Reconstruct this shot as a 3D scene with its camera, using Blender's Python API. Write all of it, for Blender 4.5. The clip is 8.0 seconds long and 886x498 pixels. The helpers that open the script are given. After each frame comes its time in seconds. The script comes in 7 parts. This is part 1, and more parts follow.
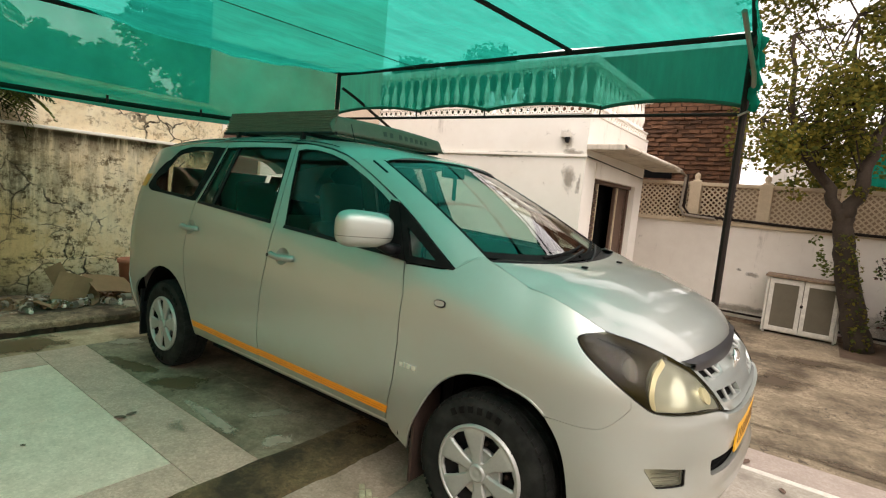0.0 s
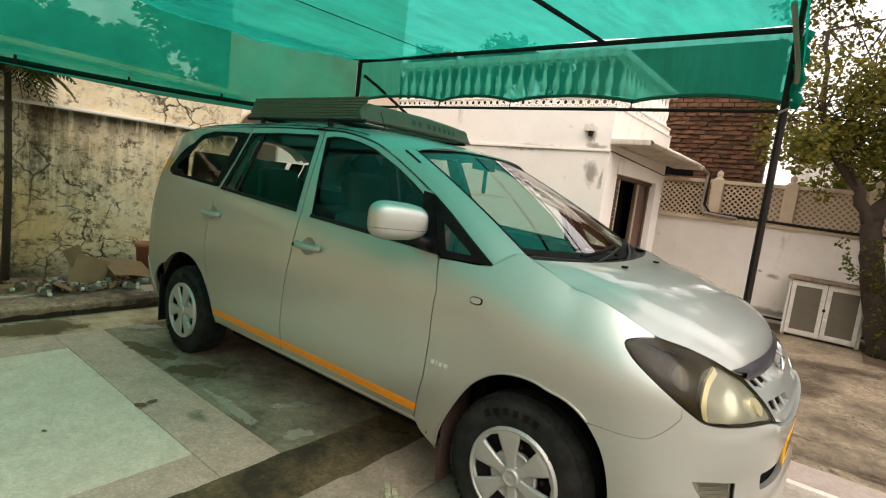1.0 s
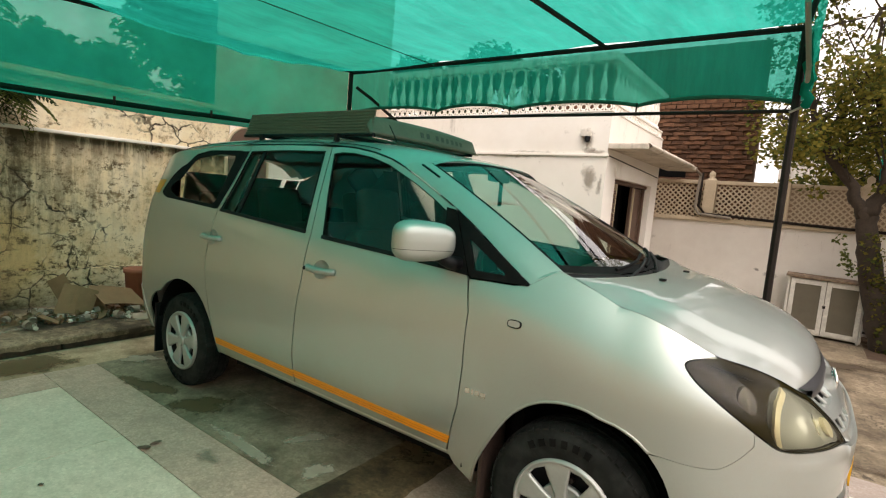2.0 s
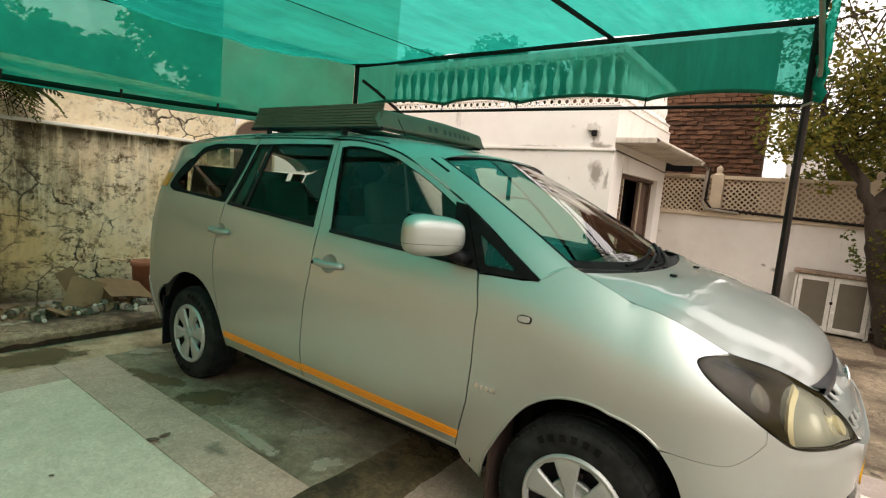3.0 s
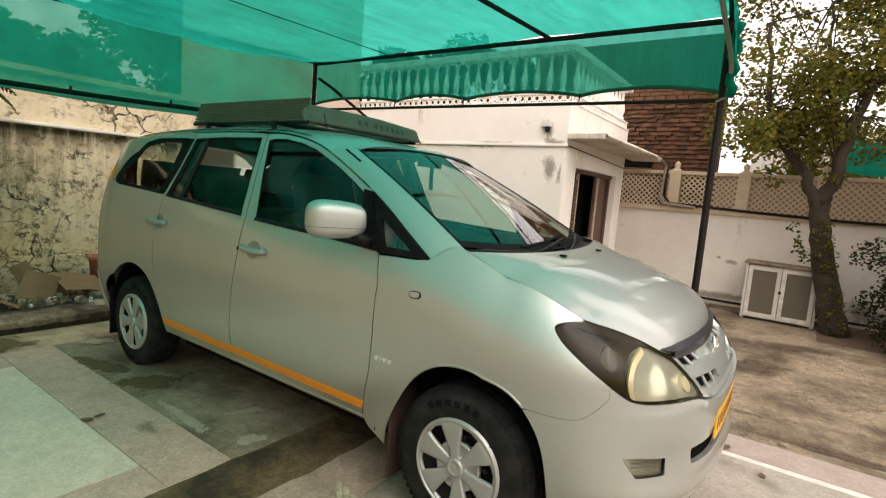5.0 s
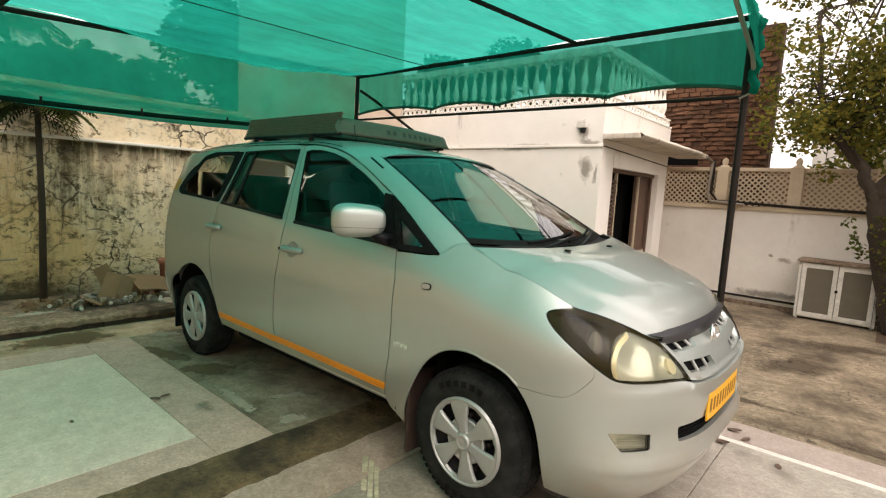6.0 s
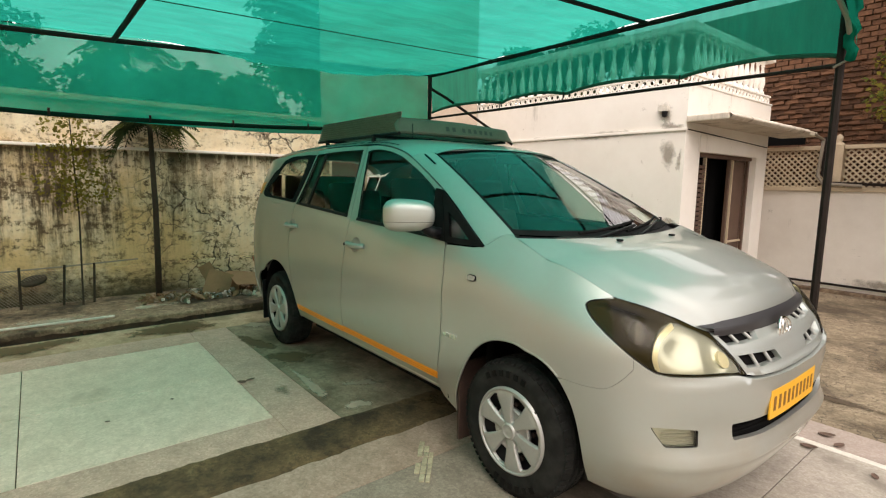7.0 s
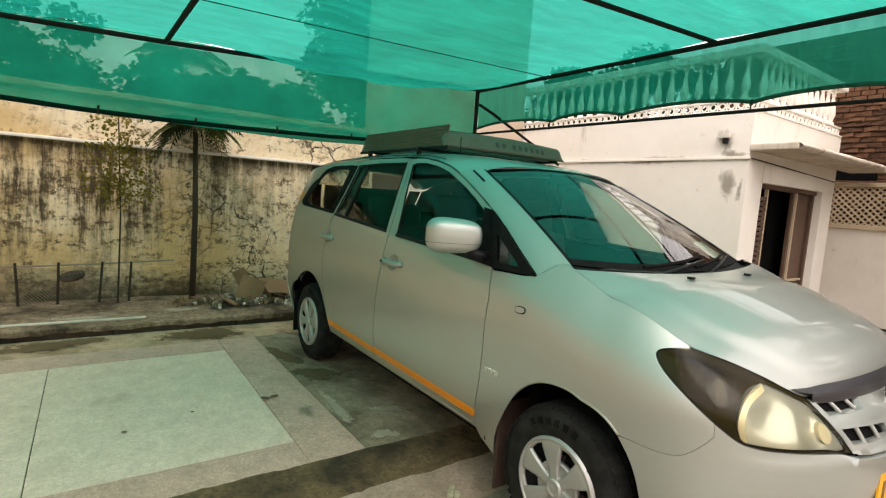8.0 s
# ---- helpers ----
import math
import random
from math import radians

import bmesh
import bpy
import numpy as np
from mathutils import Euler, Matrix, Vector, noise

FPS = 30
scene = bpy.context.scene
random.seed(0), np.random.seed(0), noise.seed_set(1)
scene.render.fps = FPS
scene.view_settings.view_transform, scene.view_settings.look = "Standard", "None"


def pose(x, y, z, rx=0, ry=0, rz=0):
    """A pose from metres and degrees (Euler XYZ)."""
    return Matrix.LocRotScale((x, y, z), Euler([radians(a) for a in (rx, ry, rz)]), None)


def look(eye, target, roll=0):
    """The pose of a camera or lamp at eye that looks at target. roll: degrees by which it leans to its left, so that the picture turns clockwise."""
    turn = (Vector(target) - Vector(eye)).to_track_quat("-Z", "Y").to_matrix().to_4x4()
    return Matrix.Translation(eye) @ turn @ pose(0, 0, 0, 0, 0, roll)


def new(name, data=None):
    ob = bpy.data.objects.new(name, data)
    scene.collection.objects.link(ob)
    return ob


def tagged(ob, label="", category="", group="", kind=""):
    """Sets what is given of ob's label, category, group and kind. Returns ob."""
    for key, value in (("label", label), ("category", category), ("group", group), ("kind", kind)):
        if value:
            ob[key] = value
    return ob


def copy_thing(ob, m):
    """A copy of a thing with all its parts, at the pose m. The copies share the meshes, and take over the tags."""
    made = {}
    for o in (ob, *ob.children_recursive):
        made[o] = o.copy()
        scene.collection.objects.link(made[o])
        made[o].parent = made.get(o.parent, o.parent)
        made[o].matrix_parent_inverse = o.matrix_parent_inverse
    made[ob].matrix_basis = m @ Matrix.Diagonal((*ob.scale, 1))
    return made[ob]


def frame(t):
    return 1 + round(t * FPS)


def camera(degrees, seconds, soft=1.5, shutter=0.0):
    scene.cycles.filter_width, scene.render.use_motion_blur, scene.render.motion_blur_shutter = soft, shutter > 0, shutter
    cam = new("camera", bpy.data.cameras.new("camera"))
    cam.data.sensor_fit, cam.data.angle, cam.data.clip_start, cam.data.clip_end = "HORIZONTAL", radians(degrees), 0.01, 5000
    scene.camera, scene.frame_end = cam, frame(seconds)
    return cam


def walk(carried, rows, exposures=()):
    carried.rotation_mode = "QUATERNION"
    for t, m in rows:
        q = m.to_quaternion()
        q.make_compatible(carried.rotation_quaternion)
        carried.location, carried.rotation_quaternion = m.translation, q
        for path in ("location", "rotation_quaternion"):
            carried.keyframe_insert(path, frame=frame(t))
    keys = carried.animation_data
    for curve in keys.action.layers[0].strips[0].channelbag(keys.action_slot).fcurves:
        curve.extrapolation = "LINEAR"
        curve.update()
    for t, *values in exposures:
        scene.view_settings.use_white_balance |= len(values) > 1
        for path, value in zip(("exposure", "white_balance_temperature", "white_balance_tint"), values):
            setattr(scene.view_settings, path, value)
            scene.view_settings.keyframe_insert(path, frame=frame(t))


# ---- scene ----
cam = camera(82.2, 8.0, 1.2)
PATH = [
    (0, (0.998, -2.569, 1.421), (-0.19, -0.973, 1.215), 5.3),
    (0.5, (0.964, -2.576, 1.416), (-0.245, -0.998, 1.194), 6.5),
    (1, (0.85, -2.576, 1.413), (-0.357, -1.0, 1.17), 6.8),
    (1.5, (0.654, -2.574, 1.428), (-0.516, -0.967, 1.21), 5.3),
    (2.8, (0.593, -2.573, 1.427), (-0.573, -0.96, 1.228), 4.4),
    (3, (0.587, -2.58, 1.428), (-0.586, -0.976, 1.198), 4.9),
    (3.5, (0.591, -2.567, 1.426), (-0.546, -0.939, 1.187), 5.4),
    (4, (0.66, -2.531, 1.414), (-0.333, -0.819, 1.128), 4.5),
    (4.5, (0.838, -2.478, 1.397), (-0.14, -0.752, 1.14), 5.1),
    (5, (0.997, -2.494, 1.404), (-0.139, -0.864, 1.176), 4.6),
    (5.2, (1.059, -2.523, 1.404), (-0.135, -0.932, 1.195), 4.7),
    (6.3, (1.380, -2.558, 1.412), (0.037, -1.094, 1.182), 3.2),
    (6.5, (1.431, -2.515, 1.409), (0.044, -1.089, 1.199), 3.6),
    (7, (1.481, -2.441, 1.409), (-0.065, -1.199, 1.151), 0.9),
    (7.5, (1.393, -2.395, 1.412), (-0.228, -1.244, 1.19), 2.4),
    (8, (1.265, -2.352, 1.417), (-0.366, -1.211, 1.215), 4.0),
]
walk(cam, [(t, look(eye, target, roll)) for t, eye, target, roll in PATH],
     [(0, 0.31, 6850, 19), (8, 0.31, 6850, 19)])

# ---------------------------------------------------------------- world and sun
SUN_UP, SUN_TURN = radians(52), radians(125)
world = bpy.data.worlds.new("world")
scene.world = world
world.use_nodes = True
wn = world.node_tree.nodes
wl = world.node_tree.links
sky = wn.new("ShaderNodeTexSky")
sky.sky_type, sky.sun_disc, sky.sun_elevation, sky.sun_rotation = "NISHITA", False, SUN_UP, SUN_TURN
sky.air_density, sky.dust_density = 1.6, 6.0
pale = wn.new("ShaderNodeHueSaturation")
pale.inputs["Saturation"].default_value = 0.22
wl.new(sky.outputs[0], pale.inputs["Color"])
cloud = wn.new("ShaderNodeMix")
cloud.data_type = "RGBA"
cloud.inputs[0].default_value = 0.75
cloud.inputs[7].default_value = (12.0, 11.8, 11.4, 1)
wl.new(pale.outputs[0], cloud.inputs[6])
wl.new(cloud.outputs[2], wn["Background"].inputs["Color"])
wn["Background"].inputs["Strength"].default_value = 0.15
sun = new("sun", bpy.data.lights.new("sun", "SUN"))
sun.data.energy, sun.data.angle, sun.data.color = 1.25, radians(40), (1.0, 0.95, 0.88)
sun.matrix_world = look((math.sin(SUN_TURN) * math.cos(SUN_UP) * 50, math.cos(SUN_TURN) * math.cos(SUN_UP) * 50, math.sin(SUN_UP) * 50), (0, 0, 0))

# ---------------------------------------------------------------- materials
class Nodes:
    def __init__(self, name):
        self.m = bpy.data.materials.new(name)
        self.m.use_nodes = True
        self.t = self.m.node_tree
        self.p = self.t.nodes["Principled BSDF"]
        self.out = self.t.nodes["Material Output"]
        self.co = self.t.nodes.new("ShaderNodeTexCoord").outputs["Object"]

    def n(self, kind, **kw):
        node = self.t.nodes.new("ShaderNode" + kind)
        for k, v in kw.items():
            node.inputs[k.replace("_", " ")].default_value = v
        return node

    def link(self, a, b):
        self.t.links.new(a, b)

    def noise(self, scale, detail=4, rough=0.6, stretch=None, w=None):
        x = self.n("TexNoise", Scale=scale, Detail=detail, Roughness=rough)
        co = self.co
        if stretch:
            mp = self.n("Mapping", Scale=stretch)
            self.link(co, mp.inputs[0])
            co = mp.outputs[0]
        self.link(co, x.inputs["Vector"])
        return x.outputs[0]

    def ramp(self, fac, stops):
        r = self.n("ValToRGB")
        e = r.color_ramp.elements
        while len(e) < len(stops):
            e.new(0.5)
        for k, (pos, col) in zip(e, stops):
            k.position = pos
            k.color = (*col, 1) if len(col) == 3 else col
        self.link(fac, r.inputs[0])
        return r.outputs[0]

    def step(self, fac, a, b):
        r = self.n("MapRange", From_Min=a, From_Max=b)
        self.link(fac, r.inputs[0])
        return r.outputs[0]

    def mix(self, fac, a, b, kind="MIX"):
        x = self.t.nodes.new("ShaderNodeMix")
        x.data_type, x.blend_type = "RGBA", kind
        for s, v in ((x.inputs[0], fac), (x.inputs[6], a), (x.inputs[7], b)):
            if hasattr(v, "links"):
                self.link(v, s)
            elif isinstance(v, (int, float)):
                s.default_value = v
            else:
                s.default_value = (*v, 1)
        return x.outputs[2]

    def times(self, a, b):
        x = self.n("Math")
        x.operation = "MULTIPLY"
        self.link(a, x.inputs[0])
        self.link(b, x.inputs[1])
        return x.outputs[0]

    def mixv(self, a, b, f):
        x = self.t.nodes.new("ShaderNodeMix")
        x.inputs[0].default_value = f
        self.link(a, x.inputs[2])
        self.link(b, x.inputs[3])
        return x.outputs[0]

    def bump(self, h, strength=0.3, dist=0.01):
        b = self.n("Bump", Strength=strength, Distance=dist)
        self.link(h, b.inputs["Height"])
        self.link(b.outputs[0], self.p.inputs["Normal"])

    def base(self, c, rough=0.7, metal=0.0):
        if hasattr(c, "links"):
            self.link(c, self.p.inputs["Base Color"])
        else:
            self.p.inputs["Base Color"].default_value = (*c, 1)
        if hasattr(rough, "links"):
            self.link(rough, self.p.inputs["Roughness"])
        else:
            self.p.inputs["Roughness"].default_value = rough
        self.p.inputs["Metallic"].default_value = metal


def grainy(name, c, rough=0.6, metal=0.0, scale=8.0, vary=0.25, bump=0.15, fine=90.0, random=0.0, spec=0.5):
    k = Nodes(name)
    k.p.inputs["Specular IOR Level"].default_value = spec
    big, small = k.noise(scale), k.noise(fine, 3)
    lo, hi = [x * (1 - vary) for x in c], [min(1, x * (1 + vary)) for x in c]
    col = k.mix(big, lo, hi)
    col = k.mix(k.step(small, 0.35, 0.75), col, k.mix(0.6, col, lo), "MIX")
    if random:
        info = k.n("ObjectInfo")
        col = k.mix(k.step(info.outputs["Random"], 0, 1), col, k.mix(1.0, col, [1 - random] * 3, "MULTIPLY"))
    k.base(col, rough, metal)
    if bump:
        k.bump(small, bump, 0.004)
    return k.m


def paint_silver():
    k = Nodes("silver_paint")
    flake = k.noise(900, 2)
    dust = k.noise(3.5, 6)
    fine = k.noise(45, 5, 0.7)
    c = k.mix(k.step(flake, 0.3, 0.7), (0.405, 0.438, 0.405), (0.50, 0.535, 0.50))
    c = k.mix(k.times(k.step(dust, 0.45, 0.9), k.step(fine, 0.3, 0.7)), c, (0.47, 0.445, 0.385))
    sep = k.n("SeparateXYZ")
    k.link(k.co, sep.inputs[0])
    # road dust thrown up along the sills
    c = k.mix(k.times(k.step(sep.outputs[2], 0.62, 0.30), k.step(dust, 0.30, 0.75)), c, (0.42, 0.38, 0.29))
    k.base(c, k.step(dust, -2.1, 3.9), 0.74)
    k.p.inputs["Coat Weight"].default_value = 0.85
    k.link(k.step(fine, 0.1, 9.0), k.p.inputs["Coat Roughness"])
    return k.m


def thin_glass(name, tint, gloss=1.0, rough=0.0, ior=1.5):
    k = Nodes(name)
    clear = k.n("BsdfTransparent", Color=(*tint, 1))
    shine = k.n("BsdfGlossy", Roughness=rough, Color=(gloss, gloss, gloss, 1))
    f = k.n("Fresnel", IOR=ior)
    m = k.n("MixShader")
    k.link(f.outputs[0], m.inputs[0])
    k.link(clear.outputs[0], m.inputs[1])
    k.link(shine.outputs[0], m.inputs[2])
    k.link(m.outputs[0], k.out.inputs["Surface"])
    return k.m


def shade_cloth(name, open_part, c_diff, c_trans, gap=(0.62, 1.0, 0.90), weave=160.0):
    """knitted green shade net: part of the light goes straight through between the threads"""
    k = Nodes(name)
    streak = k.noise(3.0, 5, 0.6, (9, 1, 1))
    thread = k.noise(weave, 2, 0.5, (1, 0.3, 1))
    d = k.n("BsdfDiffuse", Color=(*c_diff, 1))
    t = k.n("BsdfTranslucent")
    # light and dark of the folds is put into the cloth colour
    fold = k.mixv(k.noise(1.6, 5, 0.6, (5, 0.7, 1)), k.noise(1.1, 4, 0.6), 0.4)
    k.link(k.mix(k.step(fold, 0.36, 0.64), [x * 0.72 for x in c_trans], [x * 1.35 for x in c_trans]), t.inputs[0])
    a = k.n("AddShader")
    k.link(d.outputs[0], a.inputs[0])
    k.link(t.outputs[0], a.inputs[1])
    hole = k.n("BsdfTransparent", Color=(*gap, 1))
    m = k.n("MixShader")
    s = k.n("Math")
    s.operation = "ADD"
    k.link(k.step(streak, 0.22, 1.0), s.inputs[0])
    k.link(k.step(thread, -0.6, 1.8), s.inputs[1])
    f = k.n("Math")
    f.operation = "MULTIPLY"
    f.inputs[1].default_value = open_part / 0.78
    k.link(s.outputs[0], f.inputs[0])
    k.link(f.outputs[0], m.inputs[0])
    k.link(a.outputs[0], m.inputs[1])
    k.link(hole.outputs[0], m.inputs[2])
    k.link(m.outputs[0], k.out.inputs["Surface"])
    return k.m


def cracks(k, scale, bend, width, where):
    """thin wandering cracks; where: a 0 to 1 mask"""
    wob = k.n("TexNoise", Scale=2.0, Detail=7.0)
    k.link(k.co, wob.inputs["Vector"])
    bent = k.mix(bend, k.co, wob.outputs["Color"], "ADD")
    v = k.n("TexVoronoi", Scale=scale)
    v.feature = "DISTANCE_TO_EDGE"
    k.link(bent, v.inputs["Vector"])
    return k.times(k.step(v.outputs["Distance"], width, width * 0.25), where)


def old_plaster():
    k = Nodes("old_plaster")
    big, mid = k.noise(0.8, 6, 0.65), k.noise(2.6, 8, 0.72)
    fine = k.noise(17, 8, 0.78)
    wash = k.noise(2.2, 7, 0.68, (1, 1.7, 0.45))
    streak = k.noise(3.2, 8, 0.72, (1, 2.2, 0.22))
    flat = k.noise(5.0, 8, 0.75, (1, 0.8, 1.9))
    sep = k.n("SeparateXYZ")
    k.link(k.co, sep.inputs[0])
    y, z = sep.outputs[1], sep.outputs[2]
    c = k.mix(k.step(mid, 0.3, 0.7), (0.84, 0.67, 0.43), (0.95, 0.85, 0.65))
    c = k.mix(k.step(big, 0.46, 0.60), c, (0.70, 0.50, 0.25))
    c = k.mix(k.times(k.step(fine, 0.48, 0.60), k.step(flat, 0.42, 0.6)), c, (0.40, 0.27, 0.135))
    # brown damp that hangs down from the string course, then black growth within it
    under = k.times(k.step(z, 0.35, 1.35), k.step(z, 1.74, 1.68))
    heart = k.times(k.step(y, -3.9, -3.1), k.step(y, -0.80, -1.75))
    wet = k.times(k.step(k.mixv(wash, streak, 0.5), 0.455, 0.57), k.times(k.step(under, -0.25, 0.85), k.step(heart, -1.1, 0.9)))
    c = k.mix(k.times(wet, k.step(fine, 0.22, 0.62)), c, (0.26, 0.175, 0.085))
    dark = k.times(k.step(k.mixv(streak, k.mixv(fine, flat, 0.5), 0.5), 0.455, 0.545), k.step(wet, 0.15, 0.8))
    c = k.mix(k.times(dark, k.step(heart, -0.9, 0.8)), c, (0.060, 0.042, 0.022))
    flake = k.times(k.step(k.mixv(flat, fine, 0.5), 0.525, 0.565), k.step(mid, 0.38, 0.52))
    c = k.mix(k.times(flake, k.step(z, 2.2, 1.5)), c, (0.11, 0.072, 0.036))
    # sooty line under the course and along the foot of the wall
    c = k.mix(k.times(k.times(k.step(z, 1.50, 1.68), k.step(z, 1.74, 1.70)), k.step(streak, 0.36, 0.54)), c, (0.075, 0.052, 0.028))
    c = k.mix(k.times(k.times(k.step(z, 0.60, 0.16), k.step(heart, -0.35, 0.6)), k.step(k.mixv(flat, fine, 0.4), 0.40, 0.55)), c, (0.12, 0.084, 0.036))
    c = k.mix(k.times(k.times(k.step(z, 0.34, 0.12), k.step(heart, -0.25, 0.6)), k.step(mid, 0.34, 0.50)), c, (0.060, 0.045, 0.020))
    crack = cracks(k, 3.6, 0.5, 0.034, k.times(k.step(k.noise(1.3, 4), 0.47, 0.54), k.step(y, -2.2, -0.9)))
    c = k.mix(crack, c, (0.04, 0.028, 0.018))
    k.base(c, 0.93)
    k.bump(k.mix(crack, k.mix(0.5, mid, fine), (0.0, 0.0, 0.0)), 0.9, 0.03)
    return k.m


def leafy(name, c, c2, thin=0.55):
    """thin leaf: part of the light passes through it"""
    k = Nodes(name)
    col = k.mix(k.step(k.noise(2.2, 3), 0.35, 0.65), c, c2)
    geo = k.n("NewGeometry")
    col = k.mix(k.step(geo.outputs["Random Per Island"], 0.0, 1.4), col, [x * 0.45 for x in c])
    d, t, m = k.n("BsdfDiffuse"), k.n("BsdfTranslucent"), k.n("MixShader", Fac=thin)
    for s in (d, t):
        k.link(col, s.inputs[0])
    k.link(d.outputs[0], m.inputs[1])
    k.link(t.outputs[0], m.inputs[2])
    k.link(m.outputs[0], k.out.inputs["Surface"])
    return k.m


def stain_mat(name, c, rough, cut=0.5, scale=7.0, most=1.0, pull=1.0):
    """a stain that frays out towards its edge"""
    k = Nodes(name)
    f = k.n("Attribute")
    f.attribute_name = "fade"
    n = k.noise(scale, 7, 0.75)
    s = k.n("Math")
    s.operation = "ADD"
    near = k.n("Math")
    near.operation = "MULTIPLY"
    near.inputs[1].default_value = pull
    k.link(f.outputs["Fac"], near.inputs[0])
    k.link(near.outputs[0], s.inputs[0])
    k.link(n, s.inputs[1])
    k.base(k.mix(n, [x * 0.7 for x in c], [x * 1.5 for x in c]), rough)
    clear, m = k.n("BsdfTransparent"), k.n("MixShader")
    cover = k.n("MapRange", From_Min=cut + 0.28, From_Max=cut + 0.28 + 0.47 * pull ** 2, To_Max=most)
    k.link(s.outputs[0], cover.inputs[0])
    k.link(cover.outputs[0], m.inputs[0])
    k.link(clear.outputs[0], m.inputs[1])
    k.link(k.p.outputs[0], m.inputs[2])
    k.link(m.outputs[0], k.out.inputs["Surface"])
    return k.m


def white_wall(name="white_wash", a=(0.86, 0.82, 0.75), b=(0.78, 0.73, 0.65), foul=0.0):
    k = Nodes(name)
    big, mid, fine = k.noise(1.3, 6, 0.7), k.noise(6.0, 8, 0.75), k.noise(60, 4)
    run = k.noise(5.0, 8, 0.75, (1, 1, 0.10))
    c = k.mix(k.step(big, 0.3, 0.75), a, b)
    c = k.mix(k.times(k.step(run, 0.57 - foul, 0.70 - foul), k.step(big, 0.48 - foul, 0.66 - foul)), c, (0.24, 0.205, 0.16))
    c = k.mix(k.times(k.step(mid, 0.64 - foul, 0.70 - foul), k.step(fine, 0.35, 0.6)), c, (0.36, 0.31, 0.25))
    k.base(c, 0.9)
    k.bump(k.mix(0.5, mid, fine), 0.35, 0.008)
    return k.m


def terrazzo(name, c, chip, dirt, dirt_from=0.52):
    k = Nodes(name)
    v = k.n("TexVoronoi", Scale=95.0)
    k.link(k.co, v.inputs["Vector"])
    cell = k.n("SeparateColor")
    k.link(v.outputs["Color"], cell.inputs[0])
    col = k.mix(k.step(cell.outputs[0], 0.35, 1.1), c, chip)
    big, mid = k.noise(1.1, 6, 0.65), k.noise(7, 6, 0.7)
    col = k.mix(k.step(mid, 0.40, 0.66), col, k.mix(0.42, col, dirt))
    col = k.mix(k.step(k.noise(38, 5, 0.75), 0.50, 0.68), col, k.mix(0.45, col, dirt))
    col = k.mix(k.step(big, dirt_from, dirt_from + 0.12), col, dirt)
    k.base(col, k.ramp(big, [(0.35, (0.62, 0.62, 0.62)), (0.65, (0.38, 0.38, 0.38))]))
    k.bump(k.noise(140, 3), 0.12, 0.003)
    return k.m


def concrete(name, a, b, dirt, crack=0.0, rough=0.85, s=1.0, grit=0.0):
    k = Nodes(name)
    big, mid, fine = k.noise(0.55 * s, 8, 0.7), k.noise(3.5 * s, 8, 0.72), k.noise(70, 5, 0.7)
    c = k.mix(k.step(mid, 0.3, 0.7), a, b)
    c = k.mix(k.step(big, 0.45, 0.62), c, dirt)
    c = k.mix(k.step(fine, 0.45, 0.75), c, k.mix(0.5, c, dirt))
    h = k.mix(0.4, mid, fine)
    if grit:
        scab = k.noise(24, 8, 0.8)
        c = k.mix(k.times(k.step(scab, 0.50, 0.58), k.step(mid, 0.36, 0.56)), c, k.mix(grit, c, dirt))
        h = k.mix(0.5, h, scab)
    if crack:
        line = cracks(k, crack, 0.5, 0.03, k.step(k.noise(0.7, 4), 0.42, 0.55))
        c = k.mix(line, c, [x * 0.45 for x in dirt])
        h = k.mix(line, h, (0.0, 0.0, 0.0))
    k.base(c, rough)
    k.bump(h, 0.5, 0.015)
    return k.m


def rubber(name, c=(0.018, 0.018, 0.018)):
    k = Nodes(name)
    d = k.noise(12, 5)
    k.base(k.mix(k.step(d, 0.4, 0.8), c, [x * 2.6 for x in c]), 0.75)
    k.p.inputs["Specular IOR Level"].default_value = 0.08
    k.bump(k.noise(150, 3), 0.15, 0.003)
    return k.m


PAINT = paint_silver()
GLASS = thin_glass("tinted_glass", (0.76, 0.82, 0.78), 0.85, 0.0, 1.42)
SCREEN = thin_glass("windscreen_glass", (0.72, 0.80, 0.74), 1.0, 0.0, 1.7)
LENS = thin_glass("lamp_lens", (0.95, 0.94, 0.84), 0.32, 0.0)
BLACK = grainy("black_plastic", (0.007, 0.007, 0.008), 0.5, 0, 20, 0.3, 0.08, spec=0.2)
GLOSSBLACK = grainy("black_gloss", (0.012, 0.012, 0.012), 0.18, 0, 20, 0.2, 0)
DARK = grainy("dark_shell", (0.006, 0.006, 0.006), 0.9, 0, 20, 0.2, 0, spec=0.05)
TYRE = rubber("tyre_rubber", (0.013, 0.0135, 0.0125))
TYRELET = rubber("tyre_lettering", (0.0055, 0.0055, 0.005))
SMOKE = Nodes("smoked_housing")
SMOKE.base((0.040, 0.034, 0.016), 0.95)
SMOKE.p.inputs["Specular IOR Level"].default_value = 0.0
SMOKE = SMOKE.m
SEAL = rubber("rubber_seal", (0.006, 0.006, 0.006))
HUB = grainy("hubcap_silver", (0.40, 0.41, 0.385), 0.46, 0.55, 6, 0.12, 0.03)
CHROME = grainy("chrome", (0.75, 0.74, 0.72), 0.12, 1.0, 6, 0.05, 0)
STEEL = grainy("dark_steel", (0.022, 0.016, 0.013), 0.7, 0.1, 14, 0.5, 0.2, spec=0.15)
RACK = grainy("green_grey_paint", (0.115, 0.13, 0.09), 0.45, 0.1, 9, 0.3, 0.08)
ORANGE = grainy("orange_tape", (0.85, 0.30, 0.015), 0.4, 0, 9, 0.12, 0.05)
